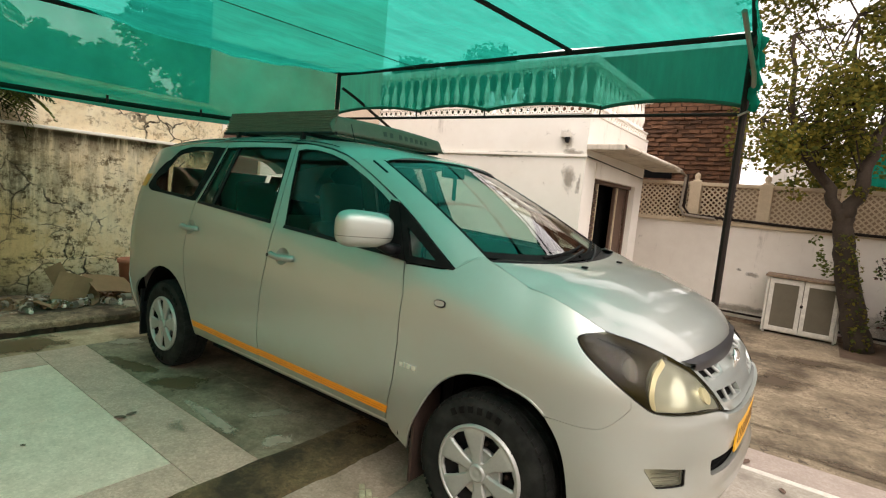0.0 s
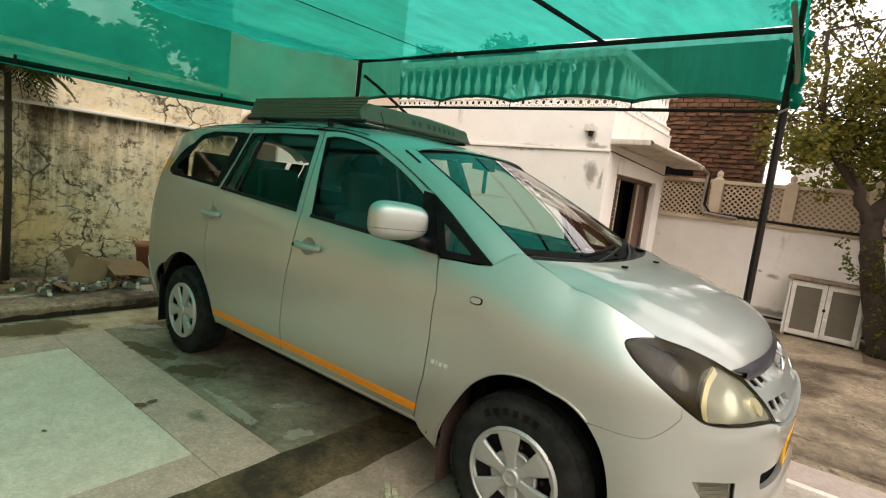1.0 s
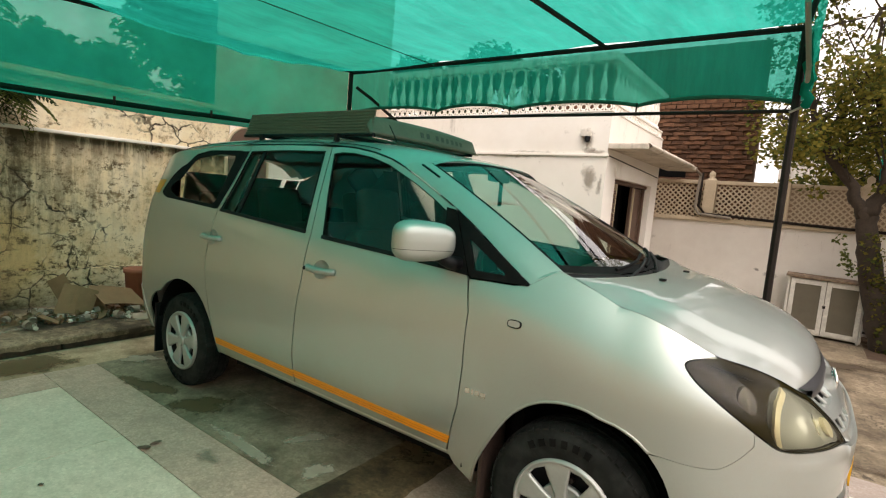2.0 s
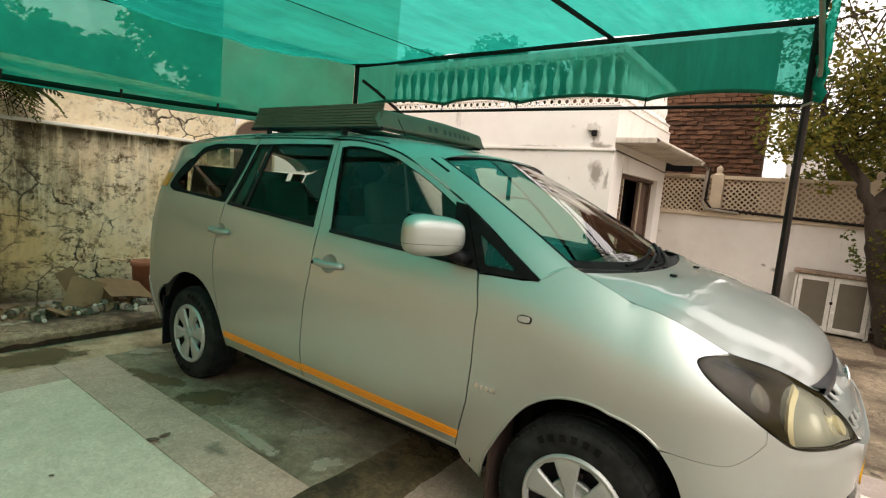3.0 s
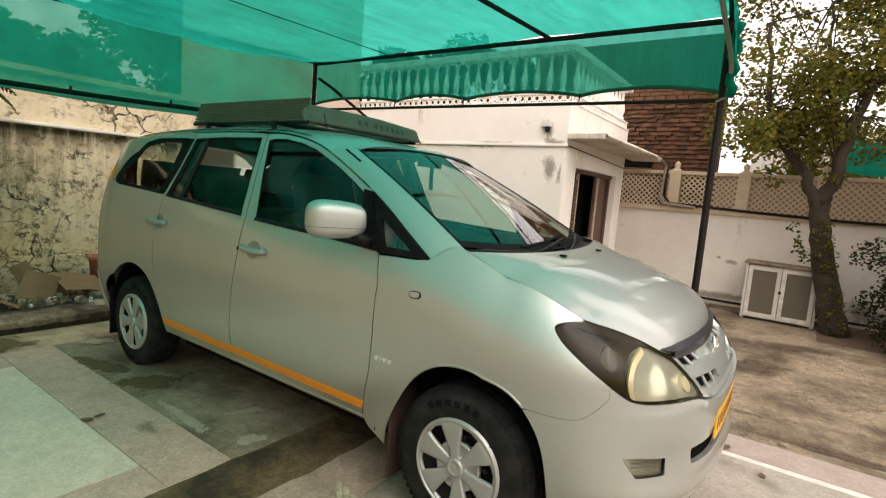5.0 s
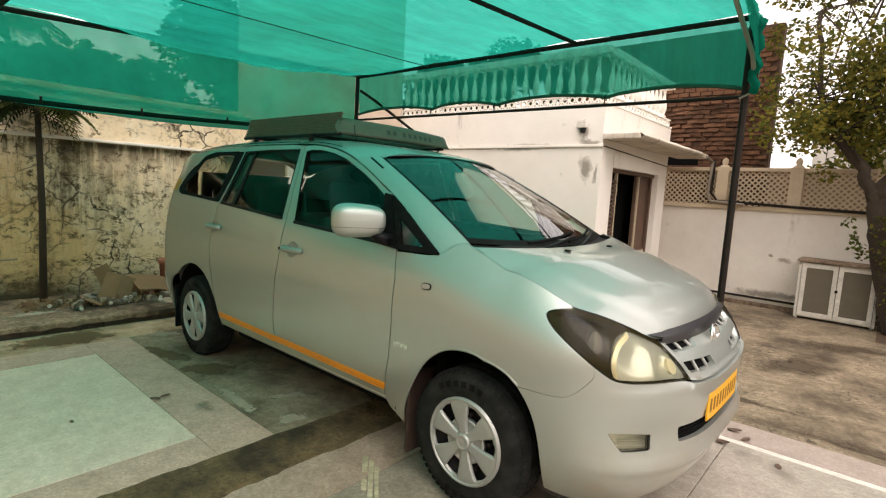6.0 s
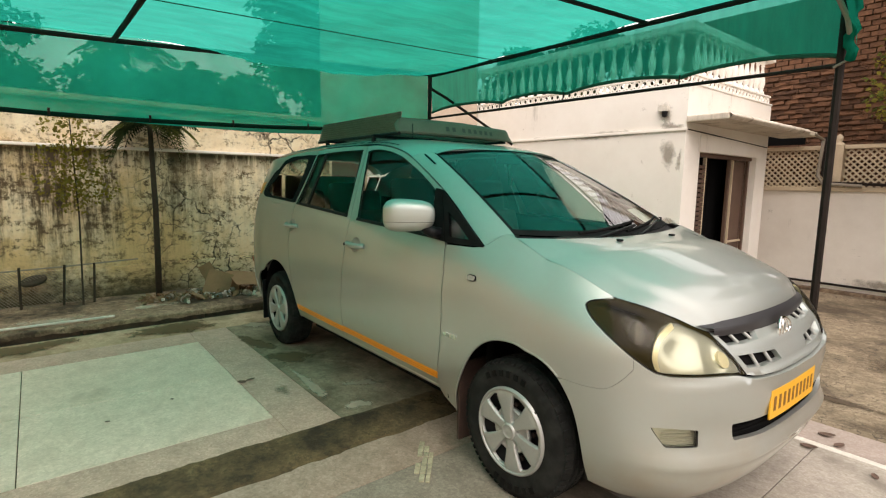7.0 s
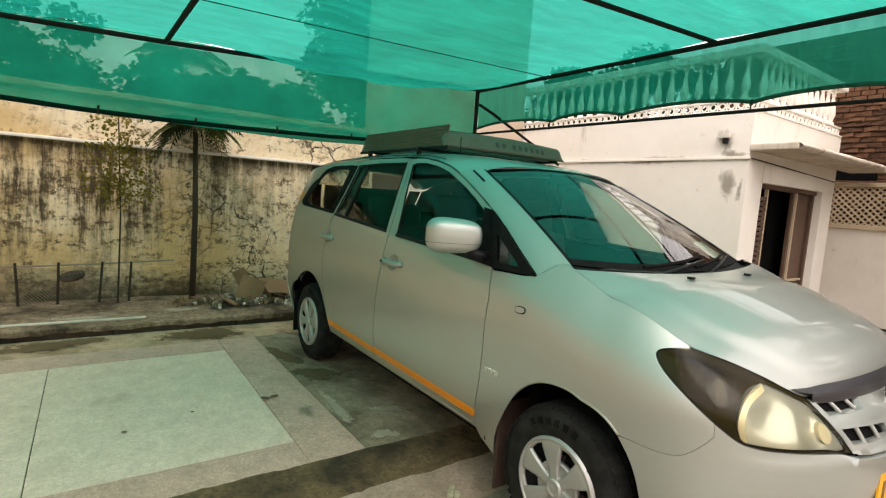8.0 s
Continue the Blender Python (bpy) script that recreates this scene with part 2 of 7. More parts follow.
ORANGEDARK = grainy("orange_line", (0.52, 0.15, 0.006), 0.45, 0, 9, 0.2, 0.05)
YELLOW = grainy("yellow_plate", (0.80, 0.42, 0.02), 0.4, 0, 9, 0.08, 0.02)
AMBER = grainy("amber_plastic", (0.62, 0.25, 0.03), 0.35, 0, 9, 0.1, 0)
SEATCLOTH = grainy("grey_cloth", (0.10, 0.10, 0.09), 0.95, 0, 9, 0.2, 0.2)
TRIM = grainy("beige_trim", (0.22, 0.205, 0.175), 0.8, 0, 9, 0.12, 0.1)
RUST = grainy("mud_flap_brown", (0.034, 0.016, 0.009), 0.9, 0, 14, 0.6, 0.5)
NET = shade_cloth("green_shade_cloth", 0.17, (0.0, 0.10, 0.065), (0.0, 0.165, 0.122), (0.14, 0.84, 0.71))
NETSIDE = shade_cloth("green_side_cloth", 0.20, (0.0, 0.085, 0.058), (0.0, 0.145, 0.10), (0.20, 0.90, 0.74))
NETHEM = shade_cloth("green_doubled_cloth", 0.05, (0.0, 0.07, 0.047), (0.0, 0.16, 0.11))
HEMDARK = grainy("dark_green_hem", (0.002, 0.022, 0.015), 0.9, 0, 20, 0.3, 0.2, spec=0.1)
NETLEFT = shade_cloth("green_back_cloth", 0.12, (0.0, 0.09, 0.058), (0.0, 0.28, 0.19), (0.55, 1.0, 0.88))
HEM = grainy("green_hem", (0.005, 0.09, 0.055), 0.9, 0, 20, 0.3, 0.2)
OLDWALL = old_plaster()
WHITE = white_wall()
GREYWHITE = white_wall("greyed_wash", (0.80, 0.75, 0.67), (0.68, 0.62, 0.54))
FOULWHITE = white_wall("weathered_wash", (0.66, 0.60, 0.51), (0.50, 0.43, 0.34), 0.07)
GREENTILE = terrazzo("green_terrazzo", (0.70, 0.565, 0.45), (0.82, 0.675, 0.55), (0.40, 0.305, 0.215), 0.62)
BORDER = terrazzo("brown_terrazzo", (0.53, 0.36, 0.285), (0.68, 0.48, 0.39), (0.22, 0.15, 0.10), 0.60)
PALETILE = terrazzo("pale_terrazzo", (0.37, 0.335, 0.275), (0.47, 0.43, 0.365), (0.16, 0.135, 0.105), 0.56)
STRIP = concrete("worn_brown_cement", (0.38, 0.265, 0.165), (0.60, 0.44, 0.30), (0.18, 0.115, 0.06), 0, 0.85, 3.0)
GREYTILE = terrazzo("grey_terrazzo", (0.25, 0.212, 0.162), (0.34, 0.292, 0.23), (0.085, 0.072, 0.050), 0.53)
WORNBORDER = terrazzo("worn_border_terrazzo", (0.36, 0.262, 0.20), (0.48, 0.36, 0.285), (0.12, 0.088, 0.055), 0.54)
PINK = terrazzo("pink_terrazzo", (0.37, 0.295, 0.25), (0.45, 0.38, 0.33), (0.24, 0.19, 0.15), 0.6)
GRIMY = concrete("grimy_cement", (0.085, 0.052, 0.020), (0.22, 0.145, 0.068), (0.028, 0.017, 0.006), 0, 0.85, 4.5, 0.7)
# damp cement, darkened further to carry the shade under the car
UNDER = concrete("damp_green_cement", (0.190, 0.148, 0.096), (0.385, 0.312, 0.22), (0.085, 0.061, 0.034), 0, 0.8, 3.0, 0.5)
YARD = concrete("yard_cement", (0.19, 0.145, 0.088), (0.42, 0.335, 0.225), (0.078, 0.056, 0.032), 11.0, 0.85, 2.2, 0.8)
KERBM = concrete("kerb_cement", (0.16, 0.10, 0.058), (0.48, 0.35, 0.235), (0.050, 0.031, 0.017), 0, 0.85, 4.0, 0.7)
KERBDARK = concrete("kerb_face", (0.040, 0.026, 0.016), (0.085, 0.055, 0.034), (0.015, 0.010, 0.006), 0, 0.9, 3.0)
BRICK = grainy("red_brick", (0.19, 0.090, 0.046), 0.95, 0, 14, 0.7, 1.0, 40, 0.65)
MORTAR = grainy("mortar", (0.12, 0.072, 0.044), 0.95, 0, 12, 0.5, 0.8)
TANWALL = grainy("tan_plaster", (0.55, 0.44, 0.34), 0.9, 0, 2.2, 0.3, 0.3)
WOODDARK = grainy("brown_wood", (0.12, 0.068, 0.045), 0.6, 0, 6, 0.35, 0.2)
LATTICE = grainy("lattice_cement", (0.56, 0.455, 0.315), 0.9, 0, 6, 0.25, 0.3)
BARK = grainy("bark", (0.046, 0.032, 0.020), 0.95, 0, 7, 0.6, 1.0, 38)
LEAF = leafy("yellow_green_leaf", (0.29, 0.245, 0.045), (0.18, 0.17, 0.04))
LEAF2 = leafy("green_leaf", (0.10, 0.13, 0.035), (0.15, 0.16, 0.04))
LEAFDARK = leafy("dark_leaf", (0.030, 0.046, 0.020), (0.050, 0.062, 0.026), 0.4)
REDLEAF = leafy("red_bract", (0.085, 0.028, 0.032), (0.13, 0.06, 0.05))
CARD = grainy("cardboard", (0.23, 0.14, 0.072), 0.9, 0, 9, 0.25, 0.15)
PLASTIC = thin_glass("clear_plastic", (0.86, 0.88, 0.86), 1.0, 0.1)
SKYWHITE = grainy("paper", (0.72, 0.71, 0.67), 0.9, 0, 30, 0.25, 0.1)
TERRA = grainy("terracotta", (0.33, 0.12, 0.07), 0.85, 0, 9, 0.25, 0.2)
WHITEPAINT = grainy("white_paint", (0.66, 0.62, 0.54), 0.7, 0, 11, 0.35, 0.3, 40)
MESHGREY = grainy("fly_screen", (0.135, 0.115, 0.08), 0.85, 0, 9, 0.2, 0.3, 220)
PVC = grainy("grey_pvc", (0.26, 0.22, 0.17), 0.6, 0, 9, 0.25, 0.1)
SOIL = grainy("soil", (0.12, 0.075, 0.045), 0.98, 0, 6, 0.4, 0.6, 40)
WET = stain_mat("wet_dirt", (0.105, 0.070, 0.028), 0.6, 0.29, 8.0, 0.72, 0.5)
WETYARD = stain_mat("dark_yard_stain", (0.075, 0.052, 0.030), 0.8, 0.5, 5.0, 0.8)
PALESTAIN = stain_mat("lime_patch", (0.50, 0.43, 0.33), 0.9, 0.34, 10.0, 0.5, 0.5)
DAMP = stain_mat("damp_patch", (0.25, 0.21, 0.16), 0.9, 0.50, 13.0, 0.55, 0.9)
GREYSTAIN = stain_mat("grey_scuff", (0.32, 0.28, 0.22), 0.9, 0.52, 15.0, 0.5, 0.85)
LOUVRE = grainy("brown_louvre", (0.10, 0.055, 0.036), 0.6, 0, 6, 0.3, 0.2)

# ---------------------------------------------------------------- building helpers
def mesh_of(name, verts, faces, material, smooth=False):
    me = bpy.data.meshes.new(name)
    me.from_pydata([tuple(v) for v in verts], [], [tuple(f) for f in faces])
    me.materials.append(material)
    if smooth:
        me.polygons.foreach_set("use_smooth", [True] * len(me.polygons))
    me.update()
    return me


def put(name, me, parent=None, m=None, label=""):
    ob = new(name, me)
    if parent:
        ob.parent = parent
    if m is not None:
        ob.matrix_basis = m
    return tagged(ob, label)


def part(name, bm, material, parent=None, label="", smooth=False, m=None):
    me = bpy.data.meshes.new(name)
    bm.normal_update()
    bm.to_mesh(me)
    bm.free()
    me.materials.append(material)
    if smooth:
        me.polygons.foreach_set("use_smooth", [True] * len(me.polygons))
    return put(name, me, parent, m, label)


def empty(name, m=None):
    ob = new(name)
    ob.empty_display_size = 0.1
    if m is not None:
        ob.matrix_basis = m
    return ob


def add_box(bm, lo, hi, bevel=0.0, m=None):
    c = [(a + b) / 2 for a, b in zip(lo, hi)]
    s = [abs(b - a) for a, b in zip(lo, hi)]
    mm = Matrix.Translation(c) @ Matrix.Diagonal((*s, 1))
    r = bmesh.ops.create_cube(bm, size=1, matrix=mm)
    if bevel:
        e = list({e for v in r["verts"] for e in v.link_edges})
        g = bmesh.ops.bevel(bm, geom=e, offset=bevel, segments=2, affect="EDGES", profile=0.6)
        vs = list({v for f in g["faces"] for v in f.verts})
    else:
        vs = r["verts"]
    if m is not None:
        bmesh.ops.transform(bm, matrix=m, verts=vs)
    return bm


def box(lo, hi, bevel=0.0, m=None):
    bm = bmesh.new()
    add_box(bm, lo, hi, bevel)
    if m is not None:
        bm.transform(m)
    return bm


def tube(points, radius, seg=8, bm=None, closed_ends=True, taper=None):
    """a round bar along a line of points"""
    bm = bm or bmesh.new()
    pts = [Vector(p) for p in points]
    rings = []
    side = None
    for i, p in enumerate(pts):
        d = (pts[min(i + 1, len(pts) - 1)] - pts[max(i - 1, 0)]).normalized()
        if side is None:
            side = d.orthogonal().normalized()
        else:
            side = (side - d * side.dot(d))
            side = side.normalized() if side.length > 1e-6 else d.orthogonal().normalized()
        up = d.cross(side)
        r = radius if taper is None else radius + (taper - radius) * i / max(1, len(pts) - 1)
        rings.append([bm.verts.new(p + (side * math.cos(a) + up * math.sin(a)) * r) for a in (2 * math.pi * k / seg for k in range(seg))])
    for a, b in zip(rings, rings[1:]):
        for k in range(seg):
            bm.faces.new((a[k], a[(k + 1) % seg], b[(k + 1) % seg], b[k]))
    if closed_ends:
        bm.faces.new(rings[0][::-1])
        bm.faces.new(rings[-1])
    return bm


def lathe(profile, seg=24, axis="z", bm=None, m=None, cap=True):
    """turns a profile of (radius, height) pairs round an axis"""
    bm = bm or bmesh.new()
    rings = []
    for r, h in profile:
        ring = []
        for k in range(seg):
            a = 2 * math.pi * k / seg
            p = Vector((r * math.cos(a), r * math.sin(a), h))
            if axis == "y":
                p = Vector((p.x, -p.z, p.y))
            elif axis == "x":
                p = Vector((p.z, p.x, p.y))
            ring.append(bm.verts.new(m @ p if m is not None else p))
        rings.append(ring)
    for a, b in zip(rings, rings[1:]):
        for k in range(seg):
            bm.faces.new((a[k], a[(k + 1) % seg], b[(k + 1) % seg], b[k]))
    for ring, r in ((rings[0], profile[0][0]), (rings[-1], profile[-1][0])):
        if cap and r > 1e-5:
            bm.faces.new(ring)
    return bm


def sheet(fn, nu, nv, bm=None):
    """a grid surface: fn(a, b) for a, b from 0 to 1"""
    bm = bm or bmesh.new()
    g = [[bm.verts.new(fn(i / nu, j / nv)) for j in range(nv + 1)] for i in range(nu + 1)]
    for i in range(nu):
        for j in range(nv):
            bm.faces.new((g[i][j], g[i + 1][j], g[i + 1][j + 1], g[i][j + 1]))
    return bm


def inside(p, poly):
    x, y = p
    r = False
    for (x0, y0), (x1, y1) in zip(poly, poly[1:] + poly[:1]):
        if (y0 > y) != (y1 > y) and x < (x1 - x0) * (y - y0) / (y1 - y0) + x0:
            r = not r
    return r


def near_edge(p, poly, d):
    x, y = p
    for (x0, y0), (x1, y1) in zip(poly, poly[1:] + poly[:1]):
        dx, dy = x1 - x0, y1 - y0
        l = dx * dx + dy * dy
        t = max(0, min(1, ((x - x0) * dx + (y - y0) * dy) / l)) if l else 0
        if (x - x0 - t * dx) ** 2 + (y - y0 - t * dy) ** 2 < d * d:
            return True
    return False


def dense(poly, step):
    r = []
    for (x0, y0), (x1, y1) in zip(poly, poly[1:] + poly[:1]):
        n = max(1, int(math.hypot(x1 - x0, y1 - y0) / step + 0.5))
        r += [(x0 + (x1 - x0) * k / n, y0 + (y1 - y0) * k / n) for k in range(n)]
    return r


def rounded(poly, r, n=4):
    """the outline with its corners rounded off"""
    out = []
    k = len(poly)
    for i in range(k):
        p, a, b = Vector(poly[i]), Vector(poly[i - 1]), Vector(poly[(i + 1) % k])
        da, db = (a - p), (b - p)
        ra = min(r, da.length * 0.45, db.length * 0.45)
        s, e = p + da.normalized() * ra, p + db.normalized() * ra
        for j in range(n + 1):
            t = j / n
            q = s * (1 - t) ** 2 + p * 2 * t * (1 - t) + e * t * t
            out.append((q.x, q.y))
    return out


def smooth(pts, n=4, closed=True):
    """a flowing line through the points"""
    P = [Vector(p) for p in pts]
    k = len(P)
    out = []
    for i in range(k if closed else k - 1):
        a, b, c, d = (P[(i + j) % k] if closed else P[max(0, min(k - 1, i + j))] for j in (-1, 0, 1, 2))
        for j in range(n):
            t = j / n
            q = 0.5 * (2 * b + (c - a) * t + (2 * a - 5 * b + 4 * c - d) * t * t + (3 * b - a - 3 * c + d) * t ** 3)
            out.append((q.x, q.y))
    if not closed:
        out.append(tuple(P[-1]))
    return out


def skin_mesh(name, outline, fn, material, step=0.05, holes=(), lip=0.012, out=0.0, flip=False, weld=False):
    """a panel cut to an outline (and holes) in the two coordinates of the surface fn, with its edge turned in by lip"""
    loops = [dense(list(outline), step * 0.6)] + [dense(list(h), step * 0.6) for h in holes]
    pts, edges = [], []
    for lp in loops:
        b = len(pts)
        pts += lp
        edges += [(b + i, b + (i + 1) % len(lp)) for i in range(len(lp))]
    xs, ys = [p[0] for p in loops[0]], [p[1] for p in loops[0]]
    x = min(xs) + step / 2
    while x < max(xs):
        y = min(ys) + step / 2
        while y < max(ys):
            q = (x, y)
            if inside(q, loops[0]) and not any(inside(q, h) for h in loops[1:]) and not any(near_edge(q, lp, step * 0.45) for lp in loops):
                pts.append(q)
            y += step
        x += step
    from mathutils import geometry
    vs, es, fs, _, _, _ = geometry.delaunay_2d_cdt([Vector(p) for p in pts], edges, [], 0, 1e-6)
    verts = [fn(v[0], v[1], out) for v in vs]
    faces = []
    for f in fs:
        q = (sum(vs[i][0] for i in f) / len(f), sum(vs[i][1] for i in f) / len(f))
        if inside(q, loops[0]) and not any(inside(q, h) for h in loops[1:]):
            faces.append(tuple(f))
    # faces look outwards
    f = faces[len(faces) // 2]
    c = [sum(vs[i][k] for i in f) / len(f) for k in (0, 1)]
    n = (Vector(verts[f[1]]) - Vector(verts[f[0]])).cross(Vector(verts[f[2]]) - Vector(verts[f[0]]))
    if n.dot(Vector(fn(c[0], c[1], out + 0.01)) - Vector(fn(c[0], c[1], out))) < 0:
        faces = [f[::-1] for f in faces]
    # normals taken from the surface itself, so that reflections flow over the panel
    e = 0.003
    normals = []
    for v in vs:
        p, q = Vector(fn(v[0] + e, v[1], out)) - Vector(fn(v[0] - e, v[1], out)), Vector(fn(v[0], v[1] + e, out)) - Vector(fn(v[0], v[1] - e, out))
        n = p.cross(q)
        if n.dot(Vector(fn(v[0], v[1], out + 0.01)) - Vector(fn(v[0], v[1], out))) < 0:
            n.negate()
        normals.append(n.normalized() if n.length > 1e-12 else n)
    if lip:
        count = {}
        for f in faces:
            for a, b in zip(f, f[1:] + f[:1]):
                count[(a, b)] = 1
        rim = [(a, b) for a, b in count if (b, a) not in count]
        top, low = {}, {}
        for a, b in rim:
            for k in (a, b):
                if k not in top:
                    top[k] = k if weld else len(verts)
                    if not weld:
                        verts.append(fn(vs[k][0], vs[k][1], out))
                    low[k] = len(verts)
                    verts.append(fn(vs[k][0], vs[k][1], out - lip))
            faces.append((top[b], top[a], low[a], low[b]))
    if flip:
        verts = [(v[0], -v[1], v[2]) for v in verts]
        faces = [f[::-1] for f in faces]
        normals = [(n[0], -n[1], n[2]) for n in normals]
    me = mesh_of(name, verts, faces, material, True)
    if not weld:
        me.normals_split_custom_set_from_vertices([tuple(n) for n in normals] + [(0, 0, 0)] * (len(verts) - len(normals)))
    return me


def both(name, outline, fn, material, parents, label="", **kw):
    """the panel on the right side and its mirror image on the left; parents: one, or one for each side"""
    pr = parents if isinstance(parents, (list, tuple)) else (parents, parents)
    return [put(name, skin_mesh(name, outline, fn, material, flip=f, **kw), pr[i], None, label) for i, f in enumerate((False, True))]


def mirror_mesh(me):
    vs = [(v.co.x, -v.co.y, v.co.z) for v in me.vertices]
    fs = [tuple(p.vertices)[::-1] for p in me.polygons]
    m = mesh_of(me.name, vs, fs, me.materials[0])
    m.polygons.foreach_set("use_smooth", [p.use_smooth for p in me.polygons])
    return m


def stain(m, rx, ry, material, parent, seed=0, n=28, rings=5):
    """an irregular flat patch in the local xy plane of m, with its strength fading to the rim"""
    rng = random.Random(seed)
    ph = [rng.uniform(0, 6.28) for _ in range(4)]
    verts, fade, faces = [(0, 0, 0)], [1.0], []
    for r in range(1, rings + 1):
        for k in range(n):
            a = 2 * math.pi * k / n
            w = 1 + 0.16 * math.sin(2 * a + ph[0]) + 0.12 * math.sin(3 * a + ph[1]) + 0.07 * math.sin(5 * a + ph[2])
            verts.append((rx * w * math.cos(a) * r / rings, ry * w * math.sin(a) * r / rings, 0))
            fade.append(1 - r / rings)
    for k in range(n):
        faces.append((0, 1 + k, 1 + (k + 1) % n))
        for r in range(rings - 1):
            b = 1 + r * n
            faces.append((b + k, b + n + k, b + n + (k + 1) % n, b + (k + 1) % n))
    me = mesh_of("stain", [m @ Vector(v) for v in verts], faces, material)
    at = me.attributes.new("fade", "FLOAT", "POINT")
    at.data.foreach_set("value", fade)
    return put("stain", me, parent)

# ---------------------------------------------------------------- shape of the car body
def curve(x, pts):
    """smooth monotone-ish interpolation through (x, value) pairs"""
    if x <= pts[0][0]: return pts[0][1]
    if x >= pts[-1][0]: return pts[-1][1]
    n = len(pts)
    for i in range(n - 1):
        if x <= pts[i + 1][0]: break
    (x0, y0), (x1, y1) = pts[i], pts[i + 1]
    h = x1 - x0
    def slope(k):
        if k == 0 or k == n - 1:
            a = 0 if k == 0 else n - 2
            return (pts[a + 1][1] - pts[a][1]) / (pts[a + 1][0] - pts[a][0])
        return (pts[k + 1][1] - pts[k - 1][1]) / (pts[k + 1][0] - pts[k - 1][0])
    t = (x - x0) / h
    m0, m1 = slope(i) * h, slope(i + 1) * h
    return (2*t**3 - 3*t**2 + 1) * y0 + (t**3 - 2*t**2 + t) * m0 + (3*t**2 - 2*t**3) * y1 + (t**3 - t**2) * m1
def ease(a, b, x):
    t = min(1, max(0, (x - a) / (b - a)))
    return t * t * (3 - 2 * t)
HALF, NOSE, TAIL, N_F, N_R = 0.885, 0.825, -3.70, 3.0, 3.2
UF, UR, LF, LR = 0.1, -3.0, 1.22, 1.15
def plan(u):
    """outline of the body seen from above: u runs along the right side; beyond UF round the nose, beyond UR round the tail"""
    if u > UF:
        th = min(1, (u - UF) / LF) * math.pi / 2
        c, s = max(math.cos(th), 1e-9), max(math.sin(th), 1e-9)
        return UF + (NOSE - UF) * s ** (2 / N_F), -HALF * c ** (2 / N_F)
    if u < UR:
        th = min(1, (UR - u) / LR) * math.pi / 2
        c, s = max(math.cos(th), 1e-9), max(math.sin(th), 1e-9)
        return UR + (TAIL - UR) * s ** (2 / N_R), -HALF * c ** (2 / N_R)
    return u, -HALF
def plan_n(u):
    e = 0.004
    a, b = plan(u - e), plan(u + e)
    tx, ty = b[0] - a[0], b[1] - a[1]
    l = math.hypot(tx, ty) or 1
    return ty / l, -tx / l
BELT = [(-4.2, 1.27), (-3.26, 1.262), (-2.475, 1.221), (-1.5, 1.165), (-0.506, 1.108), (-0.25, 1.10)]
CREST = [(-0.55, 1.27), (-0.09, 1.166), (0.07, 1.1025), (0.146, 1.0700), (0.237, 1.0315), (0.36, 0.9865), (0.457, 0.9735), (0.571, 0.957), (0.681, 0.936), (0.778, 0.914), (0.86, 0.890), (0.944, 0.868), (1.1, 0.857), (1.32, 0.850)]
def eased(pts, w=0.035):
    """the same line with its kinks rubbed down"""
    a, b = pts[0][0], pts[-1][0]
    us = [a + (b - a) * k / 60 for k in range(61)]
    return [(u, sum(curve(u + w * d, pts) for d in (-1, -0.5, 0, 0.5, 1)) / 5) for u in us]


CREST = eased(CREST)
CREST_SOFT = eased(CREST, 0.13)


def inset(u, z):
    nose = ease(0.05, 0.6, u)
    d = 0.045 * (max(0, 0.62 - z) / 0.28) ** 2 * (1 - nose) + 0.16 * (max(0, 0.42 - z) / 0.25) ** 2 * nose
    if z > 0.72:
        f = ease(-0.6, -0.15, u)
        zb = curve(u, BELT)
        side = 0.06 * ((z - 0.8) / (zb - 0.8)) ** 2 if z > 0.8 else 0
        if z > zb: side = 0.06 + 0.38 * (z - zb)
        crest = curve(u, CREST_SOFT)
        low = crest - 0.36 * (1 - nose) - 0.20 * nose
        fend = 0.125 * (max(0, z - low) / (crest - low)) ** 2.3
        d += side * (1 - f) + fend * f
    return d
MID_F, MID_R = UF + LF, UR - LR
def skin(u, z, out=0.0):
    """point of the outer skin at u along the side and height z; past the middle of nose or tail it goes on as the mirror image"""
    flip = 1
    if u > MID_F: u, flip = 2 * MID_F - u, -1
    if u < MID_R: u, flip = 2 * MID_R - u, -1
    x, y = plan(u)
    nx, ny = plan_n(u)
    d = inset(u, z) - out
    return (x - nx * d, flip * (y - ny * d), z)

# ---------------------------------------------------------------- ground and paving
LOW = -0.15
ground = part("ground", sheet(lambda a, b: ((a - 0.5) * 600, (b - 0.5) * 600, LOW), 4, 4), YARD)
tagged(ground, "brown weathered cement yard with stains and cracks", "ground", kind="structure")
floor = part("floor", box((-4.0, -9.0, -0.4), (6.0, 1.19, -0.010)), GRIMY)
tagged(floor, "raised paved parking floor of terrazzo slabs with grimy joints", "floor", kind="structure")


def slab(x0, x1, y0, y1, material, name="slab", z=0.0, gap=0.002, parent=None):
    return part(name, box((x0 + gap, y0 + gap, z - 0.05), (x1 - gap, y1 - gap, z), 0.003), material, parent or floor)


